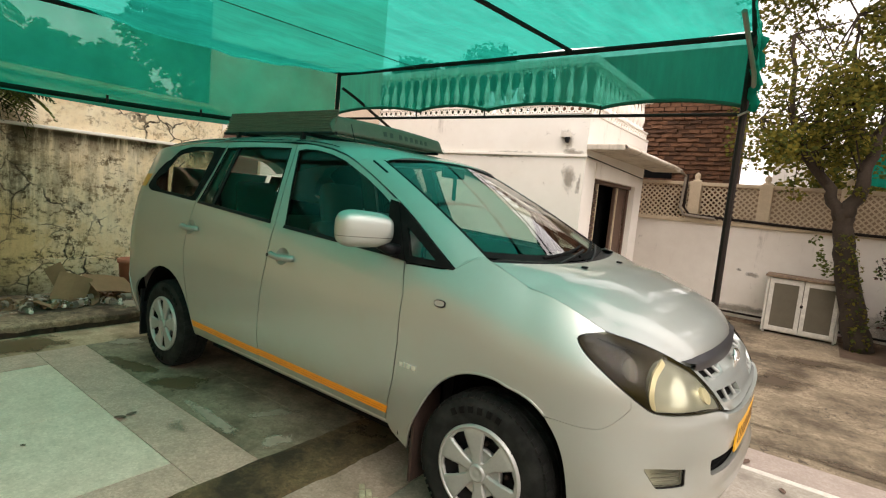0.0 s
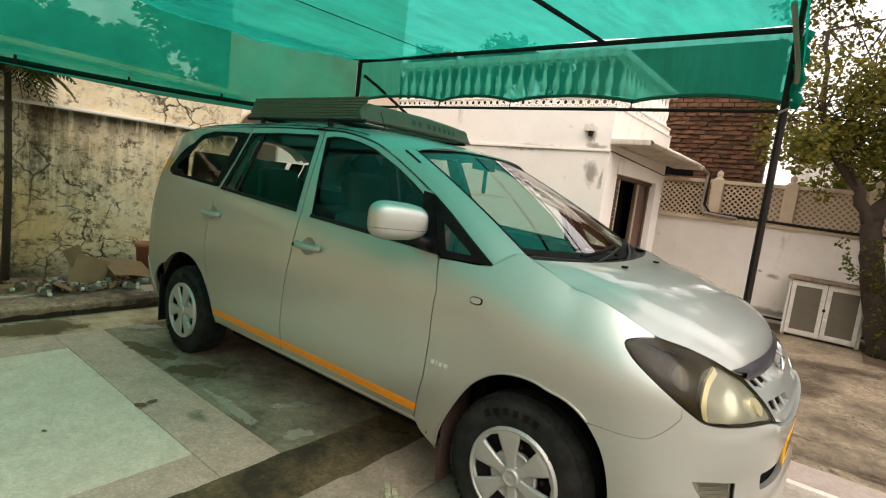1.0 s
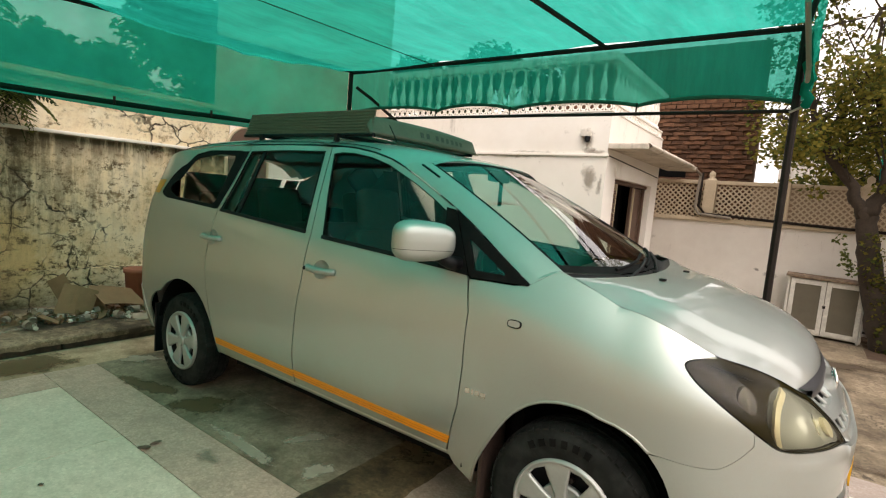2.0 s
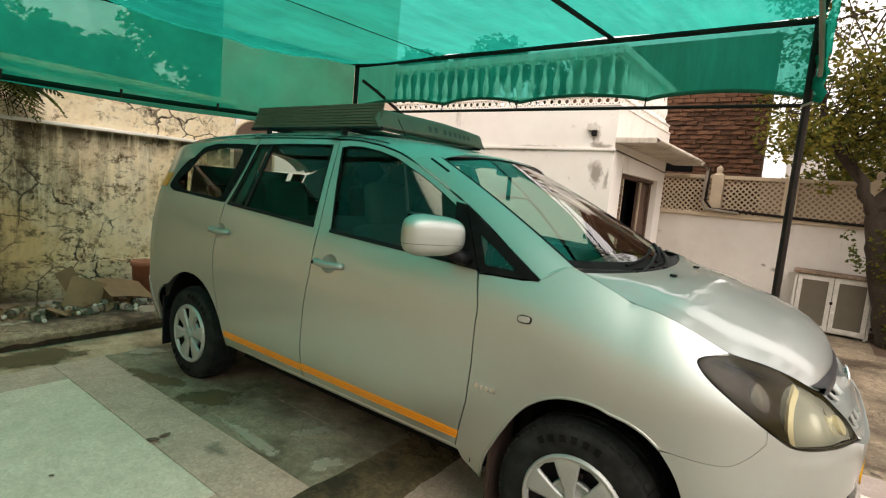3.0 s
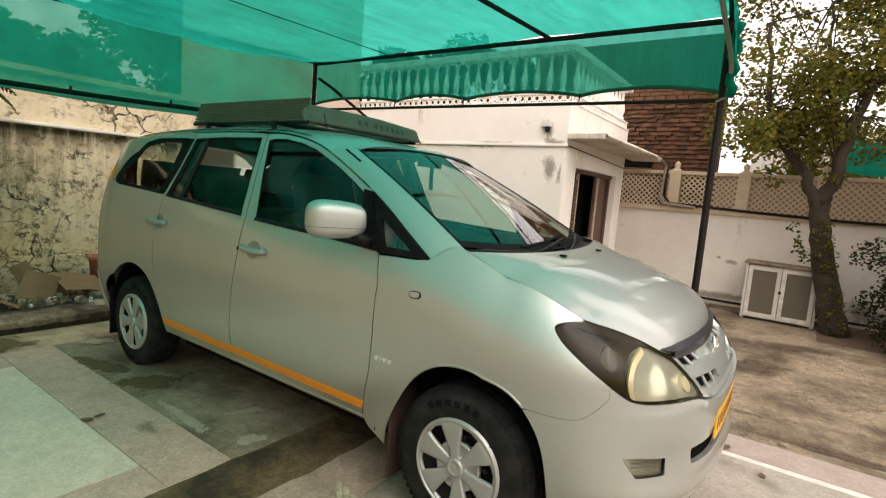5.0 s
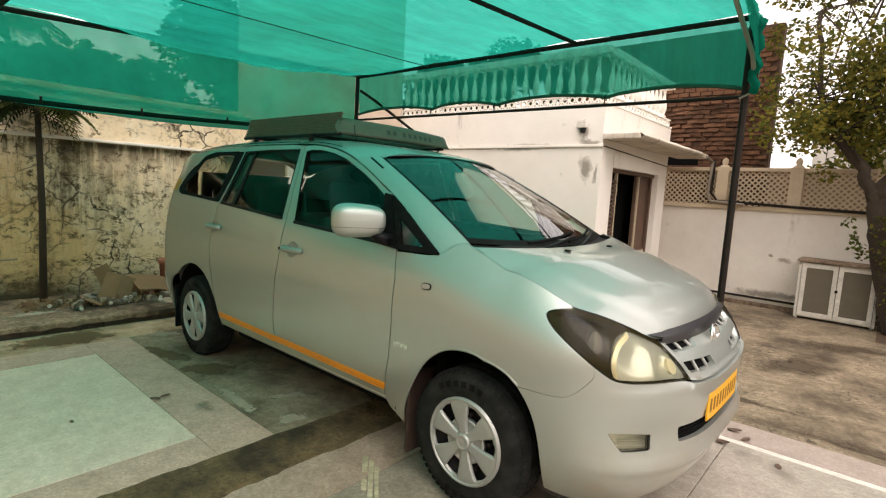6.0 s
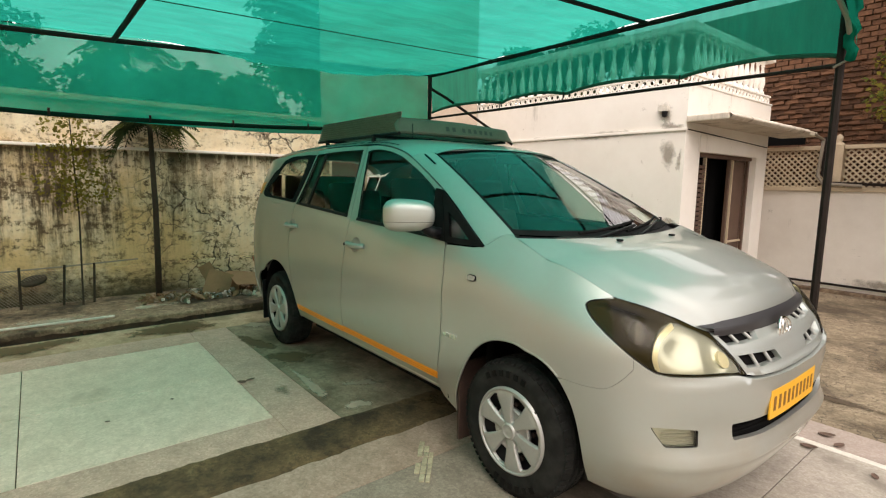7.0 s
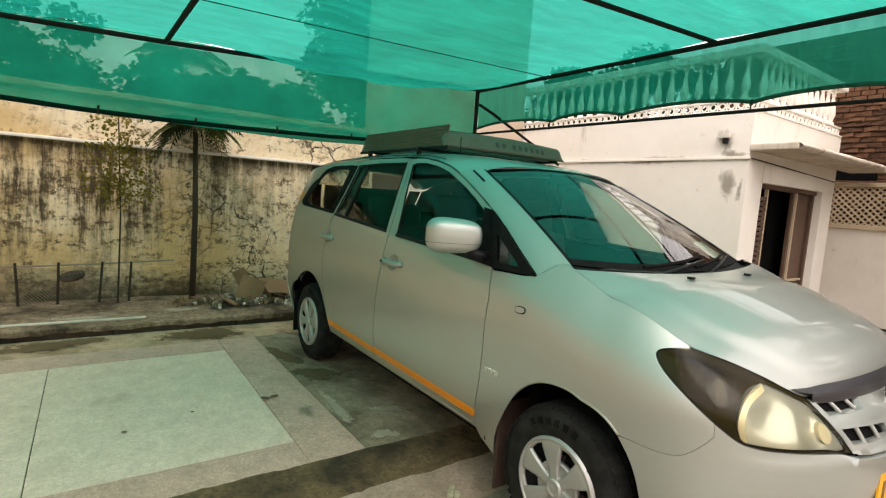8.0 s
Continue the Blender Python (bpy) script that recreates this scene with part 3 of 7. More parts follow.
for y0, y1 in ((-2.6, -1.41), (-3.79, -2.6), (-4.98, -3.79)):
    slab(-3.2, -2.265, y0, y1, GREENTILE, "slab", gap=0.0022)
    slab(-2.265, -1.40, y0, y1, GREENTILE, "slab", gap=0.0022)
slab(-3.52, -3.2, -4.98, -1.41, BORDER, "border_slab")
slab(-1.40, -1.14, -4.98, -1.41, BORDER, "border_slab")
slab(-3.52, -1.14, -1.41, -1.09, BORDER, "border_slab")
# slabs under the car take the cement with shade in its colour
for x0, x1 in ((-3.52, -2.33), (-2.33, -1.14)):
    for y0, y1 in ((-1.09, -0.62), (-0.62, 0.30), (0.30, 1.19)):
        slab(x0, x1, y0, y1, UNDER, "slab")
slab(-4.0, -3.52, -9, 1.19, STRIP, "slab", z=-0.004)
slab(-0.80, -0.47, -9, 1.19, WORNBORDER, "border_slab")
for x0, x1 in ((-0.47, 0.72), (0.72, 1.95), (1.95, 3.2)):
    for y0, y1 in ((-4.9, -3.3), (-3.3, -1.7), (-1.7, -0.45), (-0.45, 0.84)):
        slab(x0, x1, y0, y1, GREYTILE if x0 < 0 and y1 < 0 else PALETILE, "slab")
slab(-0.47, 6.0, 0.895, 1.19, PINK, "border_slab")
slab(-0.47, 6.0, 0.84, 0.895, WHITEPAINT, "border_slab", gap=0.001)
slab(3.2, 6.0, -9, 0.84, PALETILE, "slab")


def grime_strip(a, b):
    """a trowelled cement strip that laps ragged over the slabs beside it"""
    y = -4.6 + 5.75 * a
    lo = -1.150 + 0.022 * noise.noise((y * 5, 2, 0)) + 0.010 * noise.noise((y * 21, 4, 0))
    hi = -0.785 + 0.026 * noise.noise((y * 4, 7, 0)) + 0.012 * noise.noise((y * 19, 9, 0))
    x = lo + (hi - lo) * b
    return (x, y, 0.0045 + 0.002 * noise.noise((x * 9, y * 9, 1)) - 0.008 * max(0.0, abs(2 * b - 1) - 0.9) / 0.1)


part("border_strip", sheet(grime_strip, 300, 20), GRIMY, floor, "dark grimy cement strip", True)

# raised ledge in front of the old wall; kerb face coloured dark for damp and shade
ledge = part("ledge", box((-5.16, -9, -0.3), (-4.12, 3.7, 0.06), 0.01), KERBM)


def worn_top(y0, y1):
    """a screed with an uneven surface and a broken front edge"""
    def f(a, b):
        y = y0 + (y1 - y0) * a
        edge = -3.985 + 0.022 * noise.noise((y * 4, 1, 0)) + 0.012 * noise.noise((y * 15, 3, 0))
        k = min(1, b / 0.85)
        x = -5.16 + (edge + 5.16) * k
        z = 0.10 + 0.010 * noise.noise((x * 3, y * 3, 5)) + 0.005 * noise.noise((x * 11, y * 11, 2)) - 0.012 * max(0, k - 0.9) / 0.1
        return (x, y, z - (0.045 + 0.012 * noise.noise((y * 9, 0, 4))) * max(0, b - 0.85) / 0.15)
    return sheet(f, 260, 46)


tagged(ledge, "dirty cement ledge at the foot of the old wall", "ledge", kind="structure")
random.seed(5)
y = -9.0
while y < 3.5:
    l = random.uniform(0.8, 1.3)
    o = random.uniform(-0.012, 0.012)
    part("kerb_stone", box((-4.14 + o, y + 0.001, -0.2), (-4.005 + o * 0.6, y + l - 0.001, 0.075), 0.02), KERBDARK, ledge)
    y += l
part("screed", worn_top(-5.5, 3.6), KERBM, ledge, "worn brown screed with a broken edge", True)

# ---------------------------------------------------------------- old boundary wall
WX = -5.15


def rough_wall(y0, y1, z0, z1, x, amp, ny, nz):
    def f(a, b):
        y, z = y0 + (y1 - y0) * a, z0 + (z1 - z0) * b
        n = noise.noise((y * 1.3, z * 1.3, 2)) * amp + noise.noise((y * 5, z * 5, 7)) * amp * 0.4
        return (x + n, y, z)
    bm = sheet(f, ny, nz)
    r = bmesh.ops.extrude_face_region(bm, geom=bm.faces[:])
    bmesh.ops.translate(bm, vec=(-0.24, 0, 0), verts=[v for v in r["geom"] if isinstance(v, bmesh.types.BMVert)])
    return bm


wall_old = part("wall_west", rough_wall(-9, 0.86, -0.2, 2.2, WX, 0.012, 120, 36), OLDWALL)
tagged(wall_old, "old boundary wall, cracked yellowed plaster with dark damp stains", "wall", kind="structure")
part("trim", box((WX - 0.02, -9, 1.715), (WX + 0.045, 0.86, 1.747), 0.008), WHITE, wall_old, "cement string course")
part("plinth", rough_wall(-9, 0.86, -0.2, 0.44, WX + 0.045, 0.012, 110, 12), OLDWALL, wall_old)
part("coping", box((WX - 0.3, -9, 2.2), (WX + 0.06, 0.86, 2.26), 0.015), OLDWALL, wall_old)

# tall neighbouring house wall beyond its end
tall = part("wall_tall", box((WX - 0.35, 0.865, -0.2), (WX - 0.01, 3.60, 5.2), 0.01), TANWALL)
tagged(tall, "tall tan plastered side wall of the neighbouring house", "wall", kind="structure")
part("patch", box((WX - 0.01, 0.87, 1.2), (WX + 0.004, 2.0, 2.13), 0.003), WHITE, tall, "whitewashed patch")
arch = bmesh.new()
pr = [(0.26 * math.cos(a), 0.26 * math.sin(a)) for a in [math.pi * k / 16 for k in range(17)]]
vs = [arch.verts.new((WX + 0.045, 1.10 + u, 1.79 + v)) for u, v in pr + [(-0.26, -0.5), (0.26, -0.5)]]
fc = arch.faces.new(vs)
r = bmesh.ops.extrude_face_region(arch, geom=[fc])
bmesh.ops.translate(arch, vec=(-0.06, 0, 0), verts=[v for v in r["geom"] if isinstance(v, bmesh.types.BMVert)])
part("arched_shutter", arch, WOODDARK, tall, "brown arched shutter")
part("arch_rim", tube([(WX + 0.03, 1.10 + u, 1.79 + v) for u, v in [(-0.28, -0.5)] + [(1.08 * a, 1.08 * b) for a, b in pr[::-1]] + [(0.28, -0.5)]], 0.022, 8), LATTICE, tall)

# ---------------------------------------------------------------- white house
HX, HY, HTOP = -1.52, 3.63, 2.61
house = empty("house", pose(0, 0, 0))
tagged(house, "whitewashed flat-roofed house with a roof balustrade and a side door", "house")


def hp(name, bm, material, label="", **kw):
    return part(name, bm, material, house, label, **kw)


DY0, DY1, DTOP = 4.02, 5.78, 1.84
hp("wall", box((-5.45, HY, LOW - 0.2), (HX, HY + 0.23, HTOP)), WHITE)
hp("wall", box((HX - 0.23, HY + 0.23, LOW - 0.2), (HX, DY0, HTOP)), WHITE)
hp("wall", box((HX - 0.23, DY1, LOW - 0.2), (HX, 6.15, HTOP)), WHITE)
hp("wall", box((HX - 0.23, DY0, DTOP), (HX, DY1, HTOP)), WHITE)
hp("roof", box((-5.45, HY + 0.235, HTOP - 0.12), (HX - 0.235, 6.15, HTOP)), WHITE)
hp("wall", box((-5.4, 5.94, LOW), (HX - 0.24, 6.14, HTOP - 0.13)), WHITE)
hp("wall", box((-4.2, 4.2, LOW), (-3.98, 5.93, HTOP - 0.13)), TANWALL)
hp("moulding", box((-5.45, HY - 0.025, 2.07), (HX + 0.02, HY - 0.002, 2.105), 0.006), WHITE)
hp("cornice", box((-5.45, HY - 0.012, HTOP + 0.001), (HX + 0.012, HY + 0.24, HTOP + 0.022), 0.006), WHITE)
hp("cornice", box((HX - 0.2, HY + 0.245, HTOP + 0.001), (HX + 0.012, 6.15, HTOP + 0.022), 0.006), WHITE)


def fret(length):
    """a strip of pierced scrollwork under the balustrade: rings between two thin rails"""
    bm = bmesh.new()
    n = int(length / 0.105)
    s = length / n
    for k in range(n):
        c = (k + 0.5) * s
        tube([(c + 0.036 * math.cos(a), 0, 0.05 + 0.036 * math.sin(a)) for a in [2 * math.pi * j / 10 for j in range(11)]], 0.011, 5, bm, False)
        tube([(k * s, 0, 0.0), (k * s, 0, 0.1)], 0.010, 5, bm, False)
    add_box(bm, (0, -0.02, 0.095), (length, 0.02, 0.115))
    return bm


def baluster():
    p = [(0.050, 0), (0.050, 0.035), (0.026, 0.05), (0.036, 0.08), (0.056, 0.14), (0.050, 0.20), (0.032, 0.28), (0.022, 0.35), (0.020, 0.375), (0.032, 0.39), (0.023, 0.41), (0.046, 0.435), (0.046, 0.47)]
    return lathe([(r * 0.86, h) for r, h in p], 12)


Z0 = HTOP + 0.022
hp("fretwork", fret(3.9), WHITE, m=pose(-5.43, HY + 0.03, Z0))
hp("fretwork", fret(2.4), WHITE, m=pose(HX - 0.03, HY + 0.1, Z0, 0, 0, 90))
bal = hp("baluster", baluster(), WHITE, smooth=True, m=pose(-5.3, HY + 0.06, Z0 + 0.115))
for k in range(1, 21):
    put("baluster", bal.data, house, pose(-5.3 + k * 0.181, HY + 0.06, Z0 + 0.115))
for k in range(12):
    put("baluster", bal.data, house, pose(HX - 0.06, HY + 0.25 + k * 0.181, Z0 + 0.115))
hp("handrail", box((-5.45, HY - 0.01, Z0 + 0.586), (HX + 0.01, HY + 0.13, Z0 + 0.69), 0.015), WHITE)
hp("handrail", box((HX - 0.13, HY + 0.135, Z0 + 0.586), (HX + 0.01, 6.15, Z0 + 0.69), 0.015), WHITE)
# rain slab over the side door
def weathered(a, b):
    """the broken lip of the slab: a thin crust along its outer and near edges"""
    y = HY - 0.02 + 2.62 * a
    e = 0.012 * noise.noise((y * 6, 3, 1)) + 0.007 * noise.noise((y * 21, 5, 1))
    return (HX + 0.47 + 0.05 * math.sin(math.pi * b) + e, y, 2.165 + 0.078 * b + 0.010 * noise.noise((y * 12, b * 2, 7)))


slab_top = hp("rain_slab", box((HX + 0.002, HY - 0.02, 2.165), (HX + 0.48, 6.62, 2.235), 0.014), FOULWHITE, "thin projecting cement slab")
part("crust", sheet(weathered, 160, 6), FOULWHITE, slab_top, "crumbling stained edge", True)

hp("door_surround", box((HX - 0.05, DY0 - 0.02, DTOP), (HX + 0.012, DY1 + 0.02, DTOP + 0.2), 0.004), WHITE)
# side door: louvred leaf, dark gap, half-open plain leaf
door = part("door", box((HX - 0.17, DY0, DTOP - 0.05), (HX - 0.06, DY1, DTOP), 0.004), WOODDARK, house, "brown sliding door, half open on a dark room")
for ya, yb, mt in ((DY0, DY0 + 0.05, WOODDARK), (DY0 + 0.37, DY0 + 0.40, LATTICE), (DY0 + 1.09, DY0 + 1.14, WOODDARK), (DY0 + 1.20, DY0 + 1.23, LATTICE), (DY1 - 0.05, DY1, WOODDARK)):
    part("door_frame", box((HX - 0.125, ya, LOW), (HX - 0.085, yb, DTOP - 0.052), 0.004), mt, door)
for k in range(30):
    part("louvre", box((HX - 0.125, DY0 + 0.052, 0.0), (HX - 0.085, DY0 + 0.368, 0.045), 0.003, m=Matrix.Translation((0, 0, LOW + 0.04 + 0.0605 * k))), LOUVRE, door)
part("door_leaf", box((HX - 0.14, DY0 + 1.15, LOW), (HX - 0.126, DY1 - 0.052, DTOP - 0.06), 0.003), WOODDARK, door)
part("door_rail", box((HX - 0.124, DY0 + 1.235, 0.62), (HX - 0.10, DY1 - 0.052, 0.65), 0.003), LATTICE, door)
part("wire", tube([(HX + 0.012, HY + 0.02, 2.085), (HX + 0.012, 4.4, 2.06), (HX + 0.012, 6.1, 2.0)], 0.007, 6), STEEL, house)
# added black sheet stands in for the unlit room behind the door
part("curtain", sheet(lambda a, b: (HX - 0.30 + 0.03 * math.sin(a * 30), DY0 - 0.15 + 2.05 * a, LOW + 2.05 * b), 40, 2), DARK, door, "black sheet for the unlit room beyond")
# lamp bracket and switch on the wall
lampb = part("bracket", box((-1.86, HY - 0.06, 2.31), (-1.74, HY - 0.002, 2.37), 0.006), WHITEPAINT, house, "small bracket with a dark lamp socket")
part("socket", lathe([(0.0, -0.07), (0.03, -0.06), (0.035, 0.0)], 12), BLACK, lampb, m=pose(-1.78, HY - 0.04, 2.31))
hp("switch", box((-1.78, HY - 0.02, 0.98), (-1.74, HY - 0.002, 1.03), 0.004), BLACK)

# ---------------------------------------------------------------- garden wall with pierced screen
GY = 6.95
wall_n = part("wall_north", box((-2.6, GY, LOW - 0.2), (9.0, GY + 0.2, 1.37)), GREYWHITE)
tagged(wall_n, "whitewashed garden wall below a pierced cement screen", "wall", kind="structure")
part("ledge_trim", box((-2.6, GY - 0.04, 1.37), (9.0, GY + 0.22, 1.44), 0.01), LATTICE, wall_n)
part("rail", box((-2.6, GY + 0.03, 2.0), (9.0, GY + 0.15, 2.06), 0.008), LATTICE, wall_n)


def screen(w, h):
    bm = bmesh.new()
    s, t = 0.088, 0.011
    n = int((w + h) / s) + 1
    for k in range(1, n):
        a = k * s
        p, q = (min(a, w), max(0, a - w)), (max(0, a - h), min(a, h))
        for d, yy in ((1, 0.0), (-1, 0.014)):
            u, v = (p, q) if d == 1 else ((w - p[0], p[1]), (w - q[0], q[1]))
            e = Vector((v[0] - u[0], 0, v[1] - u[1]))
            if e.length < 0.03:
                continue
            sd = Vector((-e.z, 0, e.x)).normalized() * t
            c0, c1 = Vector((u[0], yy, u[1])), Vector((v[0], yy, v[1]))
            f = [bm.verts.new(c + o + Vector((0, dy, 0))) for dy in (-0.012, 0.012) for c, o in ((c0, -sd), (c1, -sd), (c1, sd), (c0, sd))]
            for g in ((0, 1, 2, 3), (7, 6, 5, 4), (0, 4, 5, 1), (2, 6, 7, 3)):
                bm.faces.new([f[j] for j in g])
    return bm


posts = (-0.87, 0.16, 1.19, 2.22, 3.25, 4.28)
for a, b in zip((-1.96,) + posts, posts):
    part("screen", screen(b - a - 0.20, 0.56), LATTICE, wall_n, "diamond pierced cement screen", m=pose(a + 0.10, GY + 0.08, 1.44))
for px in posts:
    p = part("pillar", box((px - 0.09, GY - 0.01, 1.44), (px + 0.09, GY + 0.18, 2.07), 0.01), LATTICE, wall_n)
    part("finial", lathe([(0.07, 0), (0.07, 0.02), (0.035, 0.04), (0.05, 0.075), (0.045, 0.12), (0.0, 0.16)], 12), LATTICE, wall_n, smooth=True, m=pose(px, GY + 0.085, 2.07))
# dark pipes along the ledge and down from the rain slab
part("cable", tube([(-1.0, GY - 0.06, 2.18), (-1.0, GY - 0.06, 1.62), (-0.9, GY - 0.06, 1.5), (0.4, GY - 0.06, 1.45), (1.5, GY - 0.06, 1.42), (9, GY - 0.06, 1.41)], 0.022, 8), STEEL, wall_n, "dark cable bundle")
part("pipe", tube([(-1.05, 6.5, 2.20), (-1.02, GY - 0.09, 2.14), (-1.05, GY - 0.09, 1.6), (-0.98, GY - 0.09, 1.49), (-0.5, GY - 0.09, 1.455)], 0.024, 8), PVC, wall_n)
part("base_pipe", tube([(-1.4, GY - 0.05, -0.02), (0.5, GY - 0.05, -0.03), (4, GY - 0.05, -0.05)], 0.018, 8), STEEL, wall_n)
part("base_strip", box((-1.5, GY - 0.12, LOW - 0.02), (6, GY - 0.005, LOW + 0.05), 0.01), KERBM, wall_n)

# black panel put where only a shaded gap lies above the screen
part("board", box((-2.2, GY - 0.05, 2.085), (-1.27, GY - 0.015, 2.25), 0.006), DARK, wall_n, "dark panel standing in for the shaded gap over the screen")

# bare brick wall behind
brickwall = part("wall_brick", box((-3.9, 7.36, LOW), (-0.31, 7.56, 4.4)), MORTAR)
tagged(brickwall, "bare red brick wall with rough mortar joints", "wall", kind="structure")

backwall = part("wall_back", box((-1.3, 8.2, LOW), (9, 8.4, 2.12)), grainy("brown_render", (0.30, 0.215, 0.14), 0.95, 0, 5, 0.4, 0.5))
tagged(backwall, "brown unplastered wall behind the pierced screen", "wall", kind="structure")
strip = part("yard_strip", box((-0.9, 1.2, LOW - 0.05), (6.0, 1.60, LOW + 0.03), 0.012), YARD)
tagged(strip, "worn cement strip along the edge of the floor", "pavement", kind="structure")
# white building far behind the garden wall
far = empty("building", pose(0, 0, 0))
tagged(far, "white rendered building behind the trees", "building")
part("wall", box((-0.3, 13, LOW), (9, 18, 3.35), 0.02), WHITE, far)
part("parapet", box((-0.4, 12.9, 3.352), (9.1, 18.1, 3.55), 0.02), WHITE, far)
for wx in (0.9, 3.4, 5.9):
    w = part("window", box((wx, 12.96, 1.6), (wx + 1.1, 12.998, 2.7)), LATTICE, far)
    part("pane", box((wx + 0.07, 12.93, 1.67), (wx + 1.03, 12.955, 2.63)), GLOSSBLACK, w)

# plain unseen walls added to close the yard and cut low sky light
wall_s = part("wall_south", box((-9, -9.3, LOW), (12, -9.02, 4.4)), OLDWALL)
tagged(wall_s, "added plain plastered wall behind the viewer, unseen", "wall", kind="structure")
wall_e = part("wall_east", box((11.8, -9.0, LOW), (12, 9, 4.2)), WHITE)
tagged(wall_e, "added plain whitewashed wall beside the yard, unseen", "wall", kind="structure")

# ---------------------------------------------------------------- net canopy
canopy = empty("canopy", pose(-1.8, -1.0, 0))
canopy.matrix_basis = pose(0, 0, 0)
tagged(canopy, "carport of green shade net stretched over a dark steel frame", "carport")
CX0, CX1, CY = -4.06, 0.40, 1.745


def bar(name, pts, r=0.02, material=None):
    return part(name, tube(pts, r, 8), material or STEEL, canopy)


bar("post", [(CX0, CY, 0.0), (CX0, CY, 2.82)], 0.026)
bar("post", [(CX1, CY, LOW), (CX1, CY, 2.80)], 0.026)
bar("post", [(CX0, -4.6, 0.1), (CX0, -4.6, 2.5)], 0.026)
bar("post", [(CX1 + 0.4, -4.6, 0.0), (CX1 + 0.4, -4.6, 2.5)], 0.026)
bar("beam", [(CX0, CY, 2.80), (CX1, CY, 2.775)], 0.022)
bar("beam", [(CX0, CY, 2.26), (CX1, CY, 2.215)], 0.014)
bar("beam", [(CX0, CY, 2.82), (CX0, -1.84, 2.62), (CX0, -4.6, 2.5)], 0.022)
bar("beam", [(CX0, -1.80, 2.62), (-1.1, -1.72, 2.66), (CX1 + 0.36, -1.7, 2.66)], 0.022)
bar("beam", [(-1.0, CY, 2.79), (-1.1, -1.72, 2.66), (-1.1, -4.6, 2.5)], 0.018)
bar("beam", [(CX1, CY, 2.785), (CX1 + 0.35, -1.7, 2.66), (CX1 + 0.4, -4.6, 2.5)], 0.018)
bar("beam", [(CX0, -4.6, 2.5), (CX1 + 0.4, -4.6, 2.5)], 0.02)
bar("rope", [(-2.80, CY, 2.785), (-2.72, 0.3, 2.71), (-2.7, -1.75, 2.64)], 0.004, HEM)
bar("brace", [(-3.70, 1.50, 2.56), (-3.64, 1.68, 2.47), (-3.55, 2.34, 2.15), (-3.50, 2.75, 1.95)], 0.018)
bar("brace", [(CX1 + 0.05, CY - 0.02, 2.34), (CX1 + 0.05, CY - 0.15, 2.47), (CX1 + 0.02, 1.05, 2.71)], 0.016, PVC)
bar("tie", [(CX1 - 0.03, CY - 0.03, 2.20), (CX1 + 0.05, CY - 0.03, 2.24), (CX1 + 0.03, CY + 0.03, 2.27)], 0.008, PVC)


def sag(x, y):
    """height of the stretched roof net: it hangs a little between the bars"""
    def between(v, marks):
        for a, b in zip(marks, marks[1:]):
            if a <= v <= b:
                t = (v - a) / (b - a)
                return 4 * t * (1 - t)
        return 0
    sx = between(x, (CX0, -2.72, -1.05, CX1 + 0.2, 3.6))
    sy = between(y, (-4.6, -1.72, CY))
    t = max(0, min(1, (CY - y) / (CY + 1.75)))
    base = 2.80 - 0.16 * t - 0.12 * max(0, (-1.75 - y) / 2.85)
    w = noise.noise((x * 0.9, y * 2.6, 0)) * 0.03 + noise.noise((x * 3, y * 9, 4)) * 0.007
    pull = math.exp(-((x + 3.4) / 0.7) ** 2)
    w += pull * 0.022 * noise.noise(((x + 1.6 * y) * 2.2, (y - 0.6 * x) * 0.5, 6)) + pull * 0.010 * noise.noise(((x + 1.6 * y) * 6.5, (y - 0.6 * x) * 0.7, 3))
    w += noise.noise((x * 5.5, y * 0.55, 8)) * 0.012
    t2 = max(0, min(1, (y + 1.35) / (CY + 1.35)))
    swag = 0.115 * math.exp(-((x + 3.85) / 0.36) ** 2) * (4 * t2 * (1 - t2)) ** 0.7
    return base + 0.025 - 0.07 * sx * (0.35 + 0.65 * sy) - swag + w * min(1, 2 * sy + 0.1)


def roof_net(a, b):
    x = CX0 + (CX1 + 0.03 - CX0) * a
    y = CY + 0.01 + (-4.6 - CY) * b
    x += a * 0.38 * b
    return (x, y, sag(x, y))


part("roof_net", sheet(roof_net, 220, 200), NET, canopy, "stretched green roof net", smooth=True)
part("end_net", sheet(lambda a, b: (CX1 + 0.045 + 0.05 * a + 0.03 * b + 0.015 * noise.noise((a * 6, b * 3, 9)), CY - 1.0 * a, 2.785 - 0.03 * a + (-0.46 + 0.36 * a ** 0.7) * b), 16, 8), NETSIDE, canopy, "net flap at the end of the roof", smooth=True)
part("gathered_net", tube([(CX1 + 0.055 + 0.022 * math.sin(k * 1.9), CY - 0.05 + 0.02 * math.cos(k * 2.7), 2.24 + 0.045 * k) for k in range(12)], 0.030, 9), NETHEM, canopy, "bunched end of the net tied to the post", smooth=True)
TIES = (CX0, -2.75, -1.86, -0.68, CX1 - 0.02)


def front_low(x):
    for p, q in zip(TIES, TIES[1:]):
        if p <= x <= q:
            t = (x - p) / (q - p)
            return 2.335 + 0.055 * (4 * t * (1 - t)) ** 0.8 - 0.012 * (x - CX0)
    return 2.33


def front_net(a, b):
    x = CX0 + (CX1 + 0.05 - CX0) * a
    z = 2.79 + (front_low(min(x, CX1 - 0.02)) - 2.79) * b
    return (x, CY + 0.025 + 0.02 * b * noise.noise((x * 2.5, z * 3, 1)) + 0.02 * b, z)


